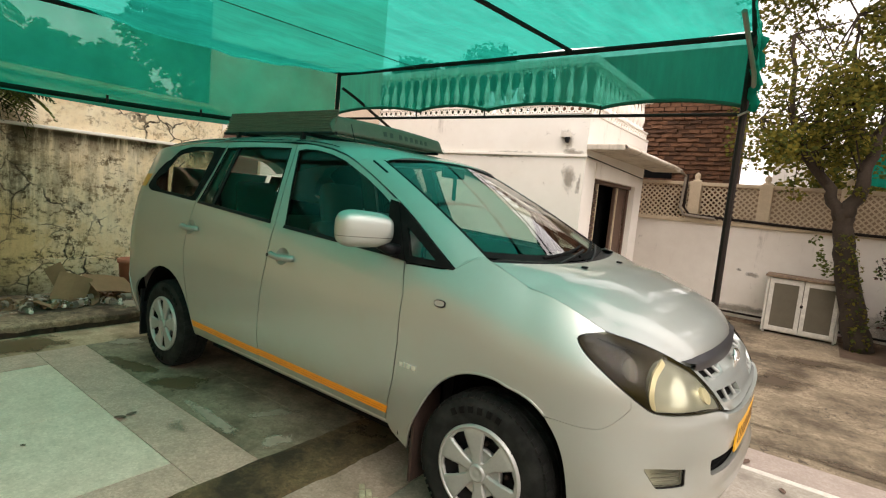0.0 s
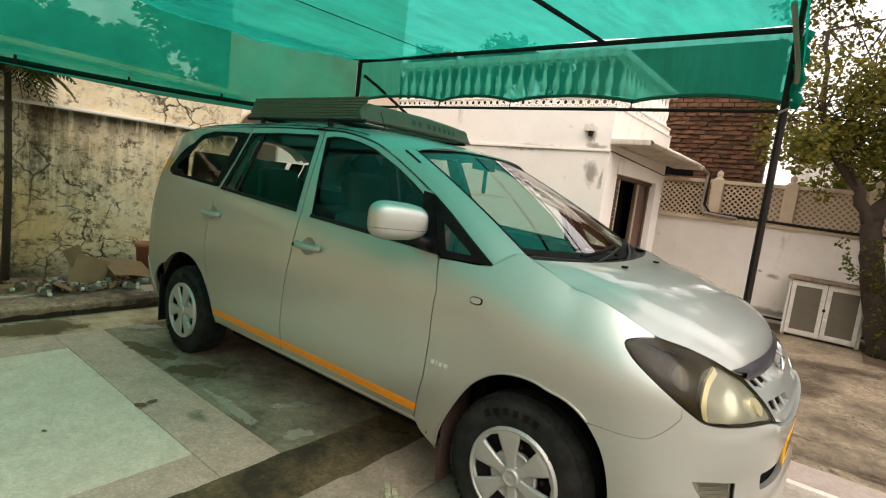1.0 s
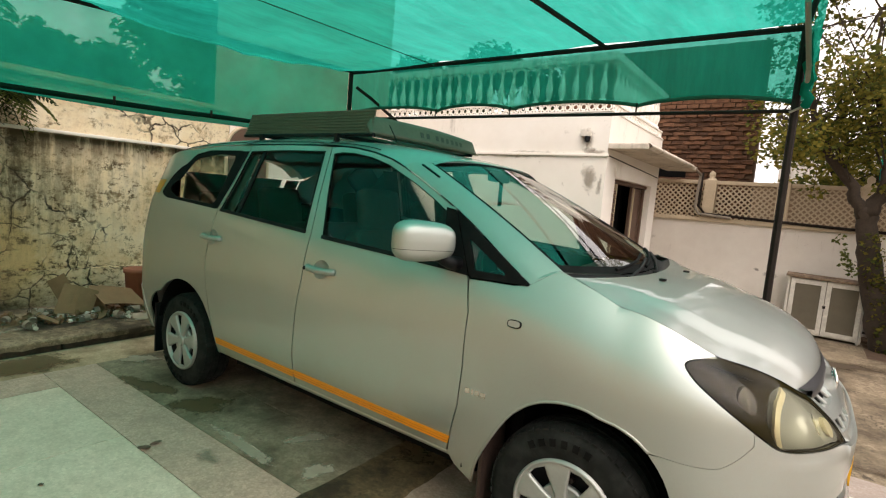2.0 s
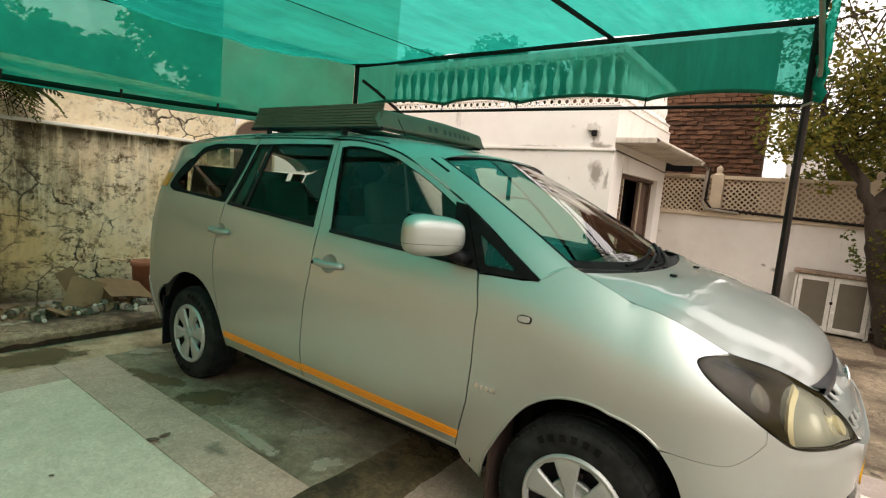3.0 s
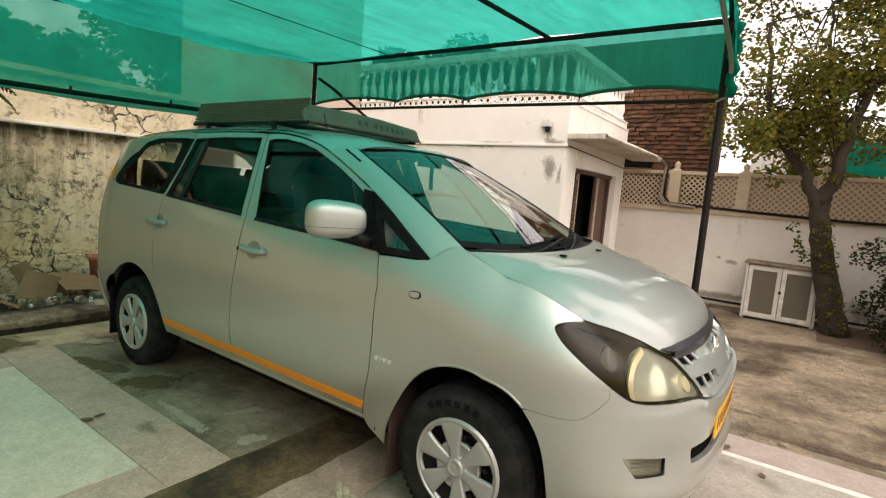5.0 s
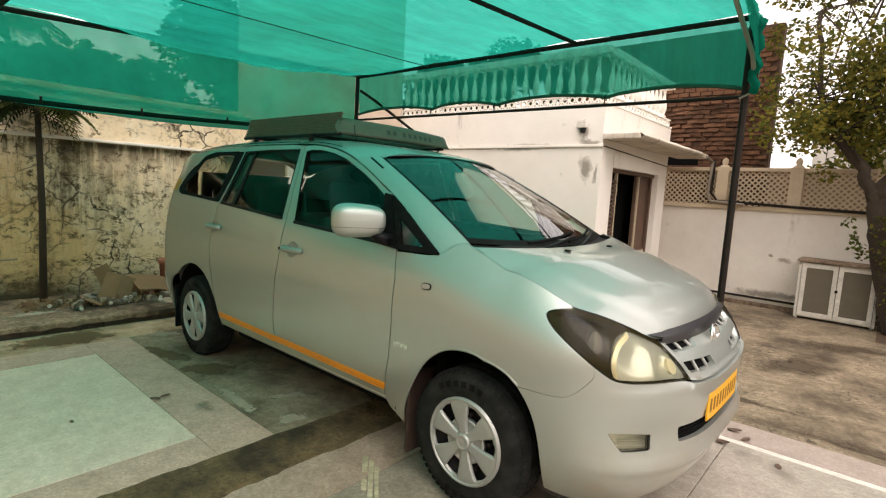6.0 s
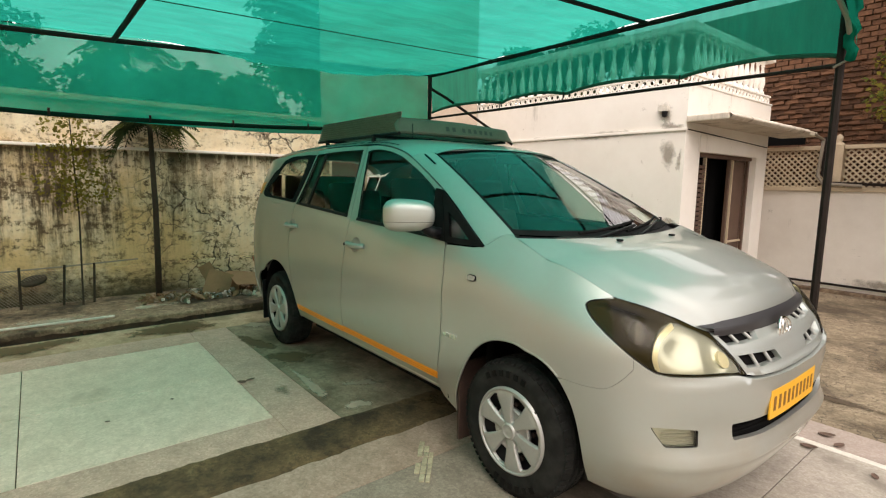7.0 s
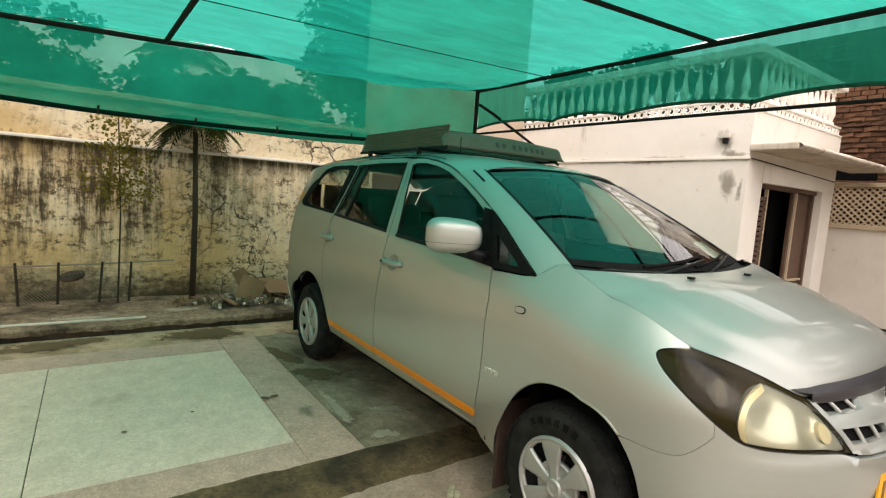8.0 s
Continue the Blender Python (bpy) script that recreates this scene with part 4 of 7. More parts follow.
part("front_net", sheet(front_net, 120, 14), NETSIDE, canopy, "scalloped front net valance", smooth=True)
part("hem", tube([(p[0], p[1] - 0.004, p[2]) for p in (front_net(k / 120, 1) for k in range(121))], 0.015, 6), HEM, canopy)
for x in TIES[1:4]:
    bar("tie", [(x, CY + 0.01, front_low(x) + 0.02), (x, CY, 2.23)], 0.006)


def left_top(y):
    return (2.82 + (y - CY) * (0.2 / 3.585) if y > -1.84 else 2.62 + (y + 1.84) * (0.12 / 2.76)) + 0.05 * ease(-0.6, -1.8, y)


HEMLINE = [(-4.7, 2.00), (-2.9, 1.945), (-2.0, 1.930), (-1.2, 1.945), (-0.3, 1.975), (0.2, 2.0), (0.7, 2.02)]


def left_low(y):
    return curve(y, HEMLINE) + (0.20 * ease(0.7, CY, y) if y > 0.7 else 0)


def left_net(a, b):
    y = CY - 0.01 - 6.3 * a
    z = left_top(y) + (left_low(y) - left_top(y)) * b
    return (CX0 - 0.03 + 0.05 * b * noise.noise((y * 1.5, z * 2, 3)), y, z)


part("side_net", sheet(left_net, 140, 20), NETLEFT, canopy, "side net hanging before the old wall", smooth=True)
part("side_net", sheet(lambda a, b: (CX0 - 0.06 + 0.012 * noise.noise((a * 9, b * 3, 5)), CY - 0.05 - 6.2 * a, left_low(CY - 6.2 * a) + 0.03 - 0.03 * b - 0.055 * ease(-2.2, 0.0, CY - 6.2 * a) * b), 120, 6), NETHEM, canopy, "doubled lower hem", smooth=True)
bar("rope", [left_net(k / 60, 0.985) for k in range(61)], 0.021, HEMDARK)
for a in (0.27, 0.40, 0.52, 0.64):
    p = Vector(left_net(a, 0.96))
    bar("tie", [p + Vector((0.02, 0, 0.03)), p + Vector((0.02, 0, -0.03))], 0.010)

# ---------------------------------------------------------------- the car
car = empty("car", pose(-1.4, 0, 0))
car.matrix_basis = pose(0, 0, 0)
tagged(car, "silver people carrier with roof rack and orange side tape, parked", "car")


def cp(name, bm, material, label="", parent=None, smooth=False, m=None):
    return part(name, bm, material, parent or car, label, smooth, m)


def cpair(name, bm, material, label="", smooth=False, parents=None):
    """a part on the right side and its mirror image"""
    a = part(name, bm, material, parents[0] if parents else car, label, smooth)
    b = put(name, mirror_mesh(a.data), parents[1] if parents else car, None, label)
    return a, b


def crest(u):
    return curve(u, CREST)


DOORTOP = [(-3.5, 1.47), (-3.2, 1.575), (-2.9, 1.622), (-2.4, 1.650), (-1.7, 1.655), (-1.40, 1.643), (-1.14, 1.592), (-0.93, 1.505), (-0.70, 1.390), (-0.55, 1.30)]


def door_top(u):
    return curve(u, DOORTOP)


def arc(cx, cz, r, a0, a1, n=18):
    return [(cx + r * math.cos(radians(a0 + (a1 - a0) * k / n)), cz + r * math.sin(radians(a0 + (a1 - a0) * k / n))) for k in range(n + 1)]


G = 0.003
ARCH_F = smooth([(-0.425, 0.24), (-0.39, 0.35), (-0.335, 0.460), (-0.25, 0.600), (-0.185, 0.668), (-0.116, 0.710), (-0.04, 0.731), (0.039, 0.735), (0.10, 0.722), (0.150, 0.695), (0.190, 0.658)], 3, False)
ARCH_B = smooth([(0.190, 0.654), (0.236, 0.585), (0.268, 0.50), (0.290, 0.376), (0.296, 0.235)], 3, False)
LAMP = [(0.253, 0.953), (0.284, 0.973)] + [(u, crest(u) - 0.0012) for u in (0.361, 0.457, 0.571, 0.681, 0.778, 0.838, 0.900, 0.942)]
LAMP = smooth(LAMP + [(0.958, 0.842), (0.997, 0.787), (1.022, 0.750), (1.040, 0.727), (0.983, 0.735), (0.914, 0.739), (0.826, 0.742), (0.742, 0.744), (0.665, 0.745), (0.602, 0.751), (0.564, 0.764), (0.514, 0.789), (0.464, 0.814), (0.374, 0.862), (0.294, 0.911)], 2)

# front wings
wing = [(-0.503 + G, 1.100), (-0.40, 1.104), (-0.30, 1.106), (-0.235, 1.118), (-0.19, 1.150), (-0.15, crest(-0.15) - 0.0006)]
wing += [(u, crest(u) - 0.0006) for u in (-0.09, 0.0, 0.05, 0.1, 0.15, 0.2, 0.25, 0.3, 0.352)]
wing += smooth([(0.358, 0.981), (0.282, 0.975), (0.249, 0.954), (0.290, 0.908), (0.371, 0.859), (0.461, 0.811), (0.492, 0.795)], 3, False) + smooth([(0.495, 0.757), (0.447, 0.709), (0.391, 0.670), (0.340, 0.660), (0.286, 0.657), (0.218, 0.659)], 3, False)
wing += ARCH_F[::-1] + [(-0.50, 0.30), (-0.526, 0.352), (-0.498, 0.47), (-0.470, 0.581), (-0.460, 0.75), (-0.464, 0.973)]
both("front_wing", wing, skin, PAINT, car, step=0.035)

# front doors
fd = [(-0.509, 1.100), (-0.470, 0.973), (-0.466, 0.75), (-0.476, 0.581), (-0.504, 0.47), (-0.532, 0.358), (-1.548 + G, 0.362), (-1.545, 0.50), (-1.528, 0.77), (-1.503, 0.94), (-1.512, 1.175), (-1.555, 1.40), (-1.588, 1.648)]
fd += [(u, door_top(u)) for u in (-1.5, -1.40, -1.27, -1.14, -1.03, -0.93, -0.81, -0.70)] + [(-0.672, 1.385), (-0.60, 1.25)]
fglass = [(-1.425, 1.172), (-1.02, 1.150), (-0.615, 1.130), (-0.625, 1.22), (-0.675, 1.345), (-0.80, 1.415), (-0.93, 1.479), (-1.14, 1.566), (-1.27, 1.600), (-1.404, 1.620), (-1.50, 1.622), (-1.558, 1.612), (-1.50, 1.40)]
BOWL_F, BOWL_R = [[(uc + 0.057 * math.cos(a), zc + 0.047 * math.sin(a)) for a in [2 * math.pi * k / 24 for k in range(24)]] for uc, zc in ((-1.372, 1.010), (-2.402, 1.060))]
doors_f = both("front_door", fd, skin, PAINT, car, step=0.04, holes=[fglass, BOWL_F])
rd = [(-1.551 - G, 0.362), (-1.60, 0.362), (-2.20, 0.352), (-2.318, 0.352), (-2.335, 0.47), (-2.372, 0.61), (-2.42, 0.76), (-2.441, 0.909), (-2.428, 1.065), (-2.417, 1.225), (-2.36, 1.42), (-2.315, 1.650)]
rd += [(u, door_top(u)) for u in (-2.2, -2.0, -1.8, -1.66)] + [(-1.595, 1.649), (-1.562, 1.40), (-1.519, 1.175), (-1.510, 0.94), (-1.535, 0.77), (-1.552, 0.50)]
rglass = [(-1.563, 1.184), (-1.96, 1.210), (-2.397, 1.232), (-2.347, 1.42), (-2.309, 1.614), (-2.0, 1.626), (-1.632, 1.627), (-1.60, 1.40)]
doors_r = both("rear_door", rd, skin, PAINT, car, step=0.04, holes=[rglass, BOWL_R])


def shrink(poly, d):
    cx, cy = sum(p[0] for p in poly) / len(poly), sum(p[1] for p in poly) / len(poly)
    return [(x + (cx - x) * d, y + (cy - y) * d) for x, y in poly]


for pair, g in ((doors_f, fglass), (doors_r, rglass)):
    both("window", g, skin, GLASS, pair, "dark tinted glass", step=0.06, lip=0, out=-0.014)
    both("seal", [(x, z) for x, z in g], skin, SEAL, pair, step=0.06, holes=[shrink(g, 0.026)], lip=0.006, out=0.001)
# black line of trim under the glass and the bar in the rear door
both("waist_trim", [(-1.43, 1.162), (-0.60, 1.120), (-0.60, 1.140), (-1.43, 1.180)], skin, BLACK, doors_f, step=0.05, out=0.005)
both("waist_trim", [(-2.395, 1.224), (-1.56, 1.174), (-1.56, 1.192), (-2.395, 1.242)], skin, BLACK, doors_r, step=0.05, out=0.005)
both("glass_bar", [(-2.235, 1.222), (-2.205, 1.220), (-2.165, 1.62), (-2.195, 1.62)], skin, BLACK, doors_r, step=0.05, out=-0.004)
# black sail under the mirror and the small fixed window
tri = rounded([(-0.655, 1.375), (-0.226, 1.113), (-0.500, 1.108)], 0.02)
triglass = rounded([(-0.555, 1.262), (-0.335, 1.136), (-0.485, 1.138)], 0.012)
TA, TB, TC = Vector(skin(-0.655, 1.375)), Vector(skin(-0.226, 1.113)), Vector(skin(-0.500, 1.108))
TN = (TB - TA).cross(TC - TA).normalized()
TN = TN if TN.y < 0 else -TN


def corner_plane(u, z, out=0.0):
    """the flat plane of the small corner window"""
    k = (u + 0.655) * (1.108 - 1.375) - (z - 1.375) * (-0.500 + 0.655)
    d = (-0.226 + 0.655) * (1.108 - 1.375) - (1.113 - 1.375) * (-0.500 + 0.655)
    b = k / d
    c = ((-0.226 + 0.655) * (z - 1.375) - (1.113 - 1.375) * (u + 0.655)) / d
    return TA + (TB - TA) * b + (TC - TA) * c + TN * out


quarter_r = both("quarter_window", tri, corner_plane, SEAL, car, "small black-framed corner window", step=0.035, holes=[triglass], out=0.009, lip=0.022)
both("mirror_sail", [(-0.665, 1.124), (-0.506, 1.112), (-0.658, 1.372), (-0.712, 1.380), (-0.672, 1.25)], corner_plane, SEAL, doors_f, step=0.05, out=0.010, lip=0.025)
both("pane", triglass, corner_plane, SCREEN, quarter_r, step=0.05, lip=0, out=0.001)

# rear quarters
AR = arc(-2.715, 0.345, 0.398, -2, 182, 22)
qp = [(-2.324, 0.352)] + [(p[0], p[1]) for p in AR] + [(-3.12, 0.30), (-3.2, 0.56), (-3.45, 0.62), (-3.72, 0.63), (-3.74, 1.0), (-3.72, 1.26), (-3.60, 1.46), (-3.5, 1.475)]
qp += [(u, door_top(u)) for u in (-3.35, -3.2, -3.05, -2.9, -2.65, -2.4)] + [(-2.322, 1.650), (-2.367, 1.42), (-2.424, 1.225), (-2.435, 1.065), (-2.448, 0.909), (-2.427, 0.76), (-2.379, 0.61), (-2.342, 0.47)]
qglass = rounded([(-2.436, 1.232), (-3.03, 1.262), (-3.10, 1.298), (-3.06, 1.40), (-3.00, 1.51), (-2.93, 1.58), (-2.78, 1.612), (-2.385, 1.617)], 0.03)
quarters = both("rear_quarter", qp, skin, PAINT, car, step=0.04, holes=[qglass])
both("window", qglass, skin, GLASS, quarters, "dark tinted glass", step=0.06, lip=0, out=-0.006)
both("seal", qglass, skin, SEAL, quarters, step=0.05, holes=[rounded([(-2.49, 1.256), (-2.985, 1.279), (-3.035, 1.33), (-2.985, 1.43), (-2.905, 1.548), (-2.65, 1.587), (-2.45, 1.588)], 0.05)], lip=0.004, out=-0.002)
both("pillar_trim", [(-2.430, 1.236), (-2.374, 1.42), (-2.332, 1.612), (-2.42, 1.612), (-2.46, 1.42), (-2.47, 1.245)], skin, SEAL, quarters, step=0.05, lip=0.003, out=0.003)
both("tail_lamp", [(-3.76, 0.9), (-3.74, 1.26), (-3.62, 1.46), (-3.80, 1.46), (-3.88, 1.2), (-3.88, 0.9)], skin, TERRA, car, step=0.05)
both("reflector_tape", [(-3.125, 1.290), (-3.24, 1.290), (-3.25, 1.385), (-3.10, 1.388)], skin, AMBER, quarters, "yellow reflective tape", step=0.03, out=0.004, lip=0.003)
cp_b = put("rear_bumper", skin_mesh("rear_bumper", [(-3.12, 0.30), (-3.2, 0.555), (-3.45, 0.615), (-3.75, 0.625), (-4.15, 0.63), (-4.55, 0.625), (-4.85, 0.615), (-5.10, 0.555), (-5.18, 0.30)], skin, PAINT, 0.06, out=0.003), car)
tg = put("tailgate", skin_mesh("tailgate", [(-3.90, 0.64), (-4.40, 0.64), (-4.40, 1.26), (-4.44, 1.46), (-3.86, 1.46), (-3.90, 1.26)], skin, PAINT, 0.06), car)
put("rear_window", skin_mesh("rear_window", [(-3.62, 1.47), (-4.68, 1.47), (-4.55, 1.60), (-3.75, 1.60)], skin, GLASS, 0.08, lip=0), car)

# sills, side tape
for d, a, b in ((doors_f, -1.546, -0.520), (doors_r, -2.318, -1.556)):
    both("side_tape", [(a, 0.398), (b, 0.394), (b + 0.012, 0.434), (a, 0.440)], skin, ORANGE, d, "orange stripe of tape", step=0.03, out=0.003, lip=0.002)
    for q0, q1 in ((0.27, 0.34), (0.60, 0.65)):
        both("tape_line", [(a, 0.398 + 0.042 * q0), (b + 0.012 * q0, 0.394 + 0.040 * q0), (b + 0.012 * q1, 0.394 + 0.040 * q1), (a, 0.398 + 0.042 * q1)], skin, ORANGEDARK, d, "darker orange line", step=0.03, out=0.0036, lip=0.001)
both("sill", [(-2.33, 0.288), (-0.47, 0.288), (-0.505, 0.320), (-0.53, 0.354), (-1.5, 0.358), (-2.33, 0.348)], lambda u, z, out=0: skin(u, 0.345, out - 0.004 - 0.9 * (0.352 - z) ** 2 / 0.02 + 0.012 * math.sin(math.pi * (z - 0.288) / 0.070))[:2] + (z,), PAINT, car, step=0.02, lip=0.03)

# front bumper with its openings
M2 = 2 * MID_F
right = smooth([(0.218, 0.6575), (0.286, 0.6555), (0.340, 0.6585), (0.391, 0.6685), (0.4478, 0.7080), (0.4962, 0.7560)], 3, False) + smooth([(0.4935, 0.7935), (0.516, 0.783), (0.564, 0.760), (0.602, 0.748), (0.665, 0.742), (0.742, 0.741), (0.826, 0.739), (0.914, 0.736), (0.990, 0.730), (1.05, 0.716), (1.123, 0.706), (1.245, 0.694), (1.31, 0.691)], 2, False)
low = [(0.45, 0.205), (0.70, 0.19), (1.0, 0.19)]
bumper_line = right + [(M2 - u, z) for u, z in right[::-1]] + [(M2 - u, z) for u, z in ARCH_B] + [(M2 - u, z) for u, z in low] + low[::-1] + ARCH_B[::-1]
fog = rounded([(0.583, 0.550), (0.607, 0.523), (0.655, 0.478), (0.806, 0.481), (0.806, 0.543), (0.683, 0.551)], 0.010)
fog_l = [(M2 - u, z) for u, z in fog[::-1]]
intake = rounded([(0.972, 0.550), (0.982, 0.488), (1.15, 0.476), (1.32, 0.472), (M2 - 1.15, 0.476), (M2 - 0.982, 0.488), (M2 - 0.972, 0.550), (M2 - 1.2, 0.540), (1.32, 0.536), (1.2, 0.540)], 0.012)


def bumper_skin(u, z, out=0.0):
    """the bumper stands proud, with a soft shelf below the lamps and a rounded chin line"""
    k = ease(0.42, 0.80, u if u < MID_F else M2 - u)
    shelf = 0.010 * k * ease(0.742, 0.70, z) + 0.015 * k * math.exp(-((z - 0.412) / 0.024) ** 2) - 0.012 * k * math.exp(-((z - 0.53) / 0.07) ** 2)
    return skin(u, z, out + shelf + 0.001)


CREAM = grainy("lamp_reflector", (0.74, 0.76, 0.69), 0.16, 0.62, 9, 0.04, 0)
bumper = put("front_bumper", skin_mesh("front_bumper", bumper_line, bumper_skin, PAINT, 0.03, [fog, fog_l, intake], lip=0.02), car)
for f in (fog, fog_l):
    fl = put("fog_lamp", skin_mesh("fog_lamp", f, lambda u, z, out=0: bumper_skin(u, z, out - 0.024), CREAM, 0.02, lip=0.01), bumper, None, "rectangular clear fog lamp")
    put("lens", skin_mesh("lens", f, lambda u, z, out=0: bumper_skin(u, z, out - 0.006), LENS, 0.03, lip=0), fl)
    put("rim", skin_mesh("rim", f, lambda u, z, out=0: bumper_skin(u, z, out - 0.003), GLOSSBLACK, 0.03, [shrink(f, 0.035)], lip=0.01), fl)
    for zz in (0.498, 0.512, 0.526):
        us = [p[0] for p in f]
        a, b = min(us) + 0.05, max(us) - 0.02
        part("ridge", tube([bumper_skin(a + (b - a) * k / 6, zz, -0.014) for k in range(7)], 0.0018, 5), HUB, fl)
put("intake", skin_mesh("intake", [(0.93, 0.43), (M2 - 0.93, 0.43), (M2 - 0.93, 0.59), (0.93, 0.59)], lambda u, z, out=0: bumper_skin(u, z, out - 0.028), DARK, 0.05, lip=0), bumper)
for zz in (0.500, 0.517):
    part("intake_bar", tube([bumper_skin(0.99 + (M2 - 1.98) * k / 16, zz, -0.018) for k in range(17)], 0.005, 6), DARK, bumper)

# grille
gr = [(0.948, 0.861), (0.963, 0.842), (1.002, 0.789), (1.027, 0.752), (1.047, 0.724), (1.123, 0.711), (1.245, 0.699), (1.31, 0.696)]
grille_line = gr + [(M2 - u, z) for u, z in gr[::-1]] + [(M2 - u, crest(u) - 0.006) for u in (0.96, 1.05, 1.15)] + [(u, crest(u) - 0.006) for u in (1.32, 1.15, 1.05, 0.96)]
up = [(0.984, 0.853), (1.012, 0.822), (1.12, 0.815), (1.212, 0.815), (1.240, 0.847), (1.12, 0.851)]
dn = [(1.034, 0.788), (1.064, 0.745), (1.16, 0.735), (1.268, 0.732), (1.256, 0.770), (1.14, 0.781)]


def grille_skin(u, z, out=0.0):
    w = u if u < MID_F else M2 - u
    k = ease(0.99, 1.06, w)
    bar = 0.014 * k * math.exp(-((z - 0.803) / 0.014) ** 2)
    return skin(u, z, out + 0.002 - 0.006 * k + 0.4 * bar)


holes = [up, dn, [(M2 - u, z) for u, z in up[::-1]], [(M2 - u, z) for u, z in dn[::-1]]]
grille = put("grille", skin_mesh("grille", grille_line, grille_skin, PAINT, 0.014, holes, lip=0.025), car, None, "silver grille with dark slots")
for h in holes:
    put("slot", skin_mesh("slot", h, lambda u, z, out=0: grille_skin(u, z, out - 0.025), DARK, 0.05, lip=0), grille)
    us = [p[0] for p in h]
    zs = [p[1] for p in h]
    for f in (0.42, 0.76):
        uu = min(us) + (max(us) - min(us)) * (f if min(us) < MID_F else 1 - f)
        part("grille_bar", tube([grille_skin(uu - 0.006, max(zs) - 0.002, -0.010), grille_skin(uu + 0.006, min(zs) + 0.002, -0.010)], 0.007, 8), HUB, grille)
eb = bmesh.new()
c = Vector(grille_skin(MID_F, 0.822, 0.012))
for rx, rz in ((0.062, 0.045), (0.024, 0.044)):
    tube([c + Vector((0.012 * math.cos(2 * math.pi * k / 24) ** 2, rx * math.cos(2 * math.pi * k / 24), rz * math.sin(2 * math.pi * k / 24))) for k in range(25)], 0.0065, 8, eb)
tube([c + Vector((0, 0.04 * math.cos(math.pi * (0.1 + 0.8 * k / 12) + math.pi), 0.030 + 0.018 * math.sin(math.pi * (0.1 + 0.8 * k / 12) + math.pi))) for k in range(13)], 0.006, 8, eb)
part("emblem", eb, CHROME, grille, "chrome oval emblem", True)

# headlights
def edge_gap(u, z, poly):
    """distance to the nearest edge of an outline"""
    best = 9.0
    for (x0, y0), (x1, y1) in zip(poly, poly[1:] + poly[:1]):
        dx, dy = x1 - x0, y1 - y0
        t = max(0, min(1, ((u - x0) * dx + (z - y0) * dy) / (dx * dx + dy * dy or 1)))
        best = min(best, math.hypot(u - x0 - t * dx, z - y0 - t * dy))
    return best


def housing(u, z, out=0.0):
    """the dark inner shell rises to meet the lens all round"""
    deep = ease(0.0, 0.06, edge_gap(u, z, LAMP))
    return skin(u, z, out - 0.004 - deep * (0.036 + 0.03 * math.exp(-(((u - 0.47) / 0.08) ** 2 + ((z - 0.87) / 0.06) ** 2))))


bowl = smooth([(0.700, 0.910), (0.616, 0.882), (0.581, 0.840), (0.574, 0.795), (0.598, 0.755), (0.66, 0.7485), (0.80, 0.7455), (0.940, 0.7405), (1.022, 0.734), (0.988, 0.790), (0.946, 0.843), (0.890, 0.868), (0.800, 0.894)], 2)
lamps = both("headlight", LAMP, housing, SMOKE, car, "headlight with dark corner and clear reflector", step=0.011, lip=0, holes=[shrink(bowl, 0.012)])
both("lens", LAMP, skin, LENS, lamps, step=0.03, lip=0, out=0.001)
both("rim", LAMP, skin, SEAL, lamps, step=0.02, holes=[shrink(LAMP, 0.006)], lip=0.003, out=0.0015)
SMOKECHROME = grainy("smoked_chrome", (0.10, 0.09, 0.065), 0.4, 0.3, 3, 0.1, 0, 600)
CREAMRIM = grainy("lamp_bezel", (0.86, 0.80, 0.56), 0.3, 0.3, 9, 0.08, 0)
both("reflector", bowl, lambda u, z, out=0: skin(u, z, out - 0.014 - 0.022 * math.exp(-(((u - 0.72) / 0.10) ** 2 + ((z - 0.82) / 0.05) ** 2)) - 0.015 * math.exp(-(((u - 0.90) / 0.05) ** 2 + ((z - 0.79) / 0.04) ** 2))), CREAM, lamps, "clear cream reflector bowl", step=0.02, lip=0.03)
arch_o = smooth([(0.700, 0.910), (0.616, 0.882), (0.581, 0.840), (0.574, 0.795), (0.592, 0.757)], 3, False)
arch_i = smooth([(0.612, 0.757), (0.598, 0.795), (0.605, 0.837), (0.636, 0.870), (0.706, 0.896)], 3, False)
both("bezel", arch_o + arch_i, lambda u, z, out=0: skin(u, z, out - 0.006), CREAMRIM, lamps, "cream arched bezel", step=0.012, lip=0.014)
ringd = [(0.497 + 0.042 * math.cos(a), 0.860 + 0.045 * math.sin(a)) for a in [2 * math.pi * k / 20 for k in range(20)]]
both("dip_lamp", ringd, lambda u, z, out=0: skin(u, z, out - 0.05 + 0.02 * math.exp(-(((u - 0.497) / 0.03) ** 2 + ((z - 0.860) / 0.04) ** 2))), SMOKECHROME, lamps, "round dark projector", step=0.02, lip=0.02)
blink = [(0.948 + 0.030 * math.cos(a), 0.782 + 0.026 * math.sin(a)) for a in [2 * math.pi * k / 16 for k in range(16)]]
both("indicator", blink, lambda u, z, out=0: skin(u, z, out - 0.010), CREAMRIM, lamps, step=0.02, lip=0.02)

# bonnet
def seam(u):
    return Vector(skin(u, crest(u)))


U0, U1 = -0.09, 0.955
NOSETOP = seam(MID_F)
MIDLINE = [(0.0, (0.035, 1.150)), (0.3, (0.27, 1.110)), (0.55, (0.46, 1.055)), (0.75, (0.60, 0.990)), (0.9, (0.700, 0.915)), (1.0, (NOSETOP.x, NOSETOP.z))]


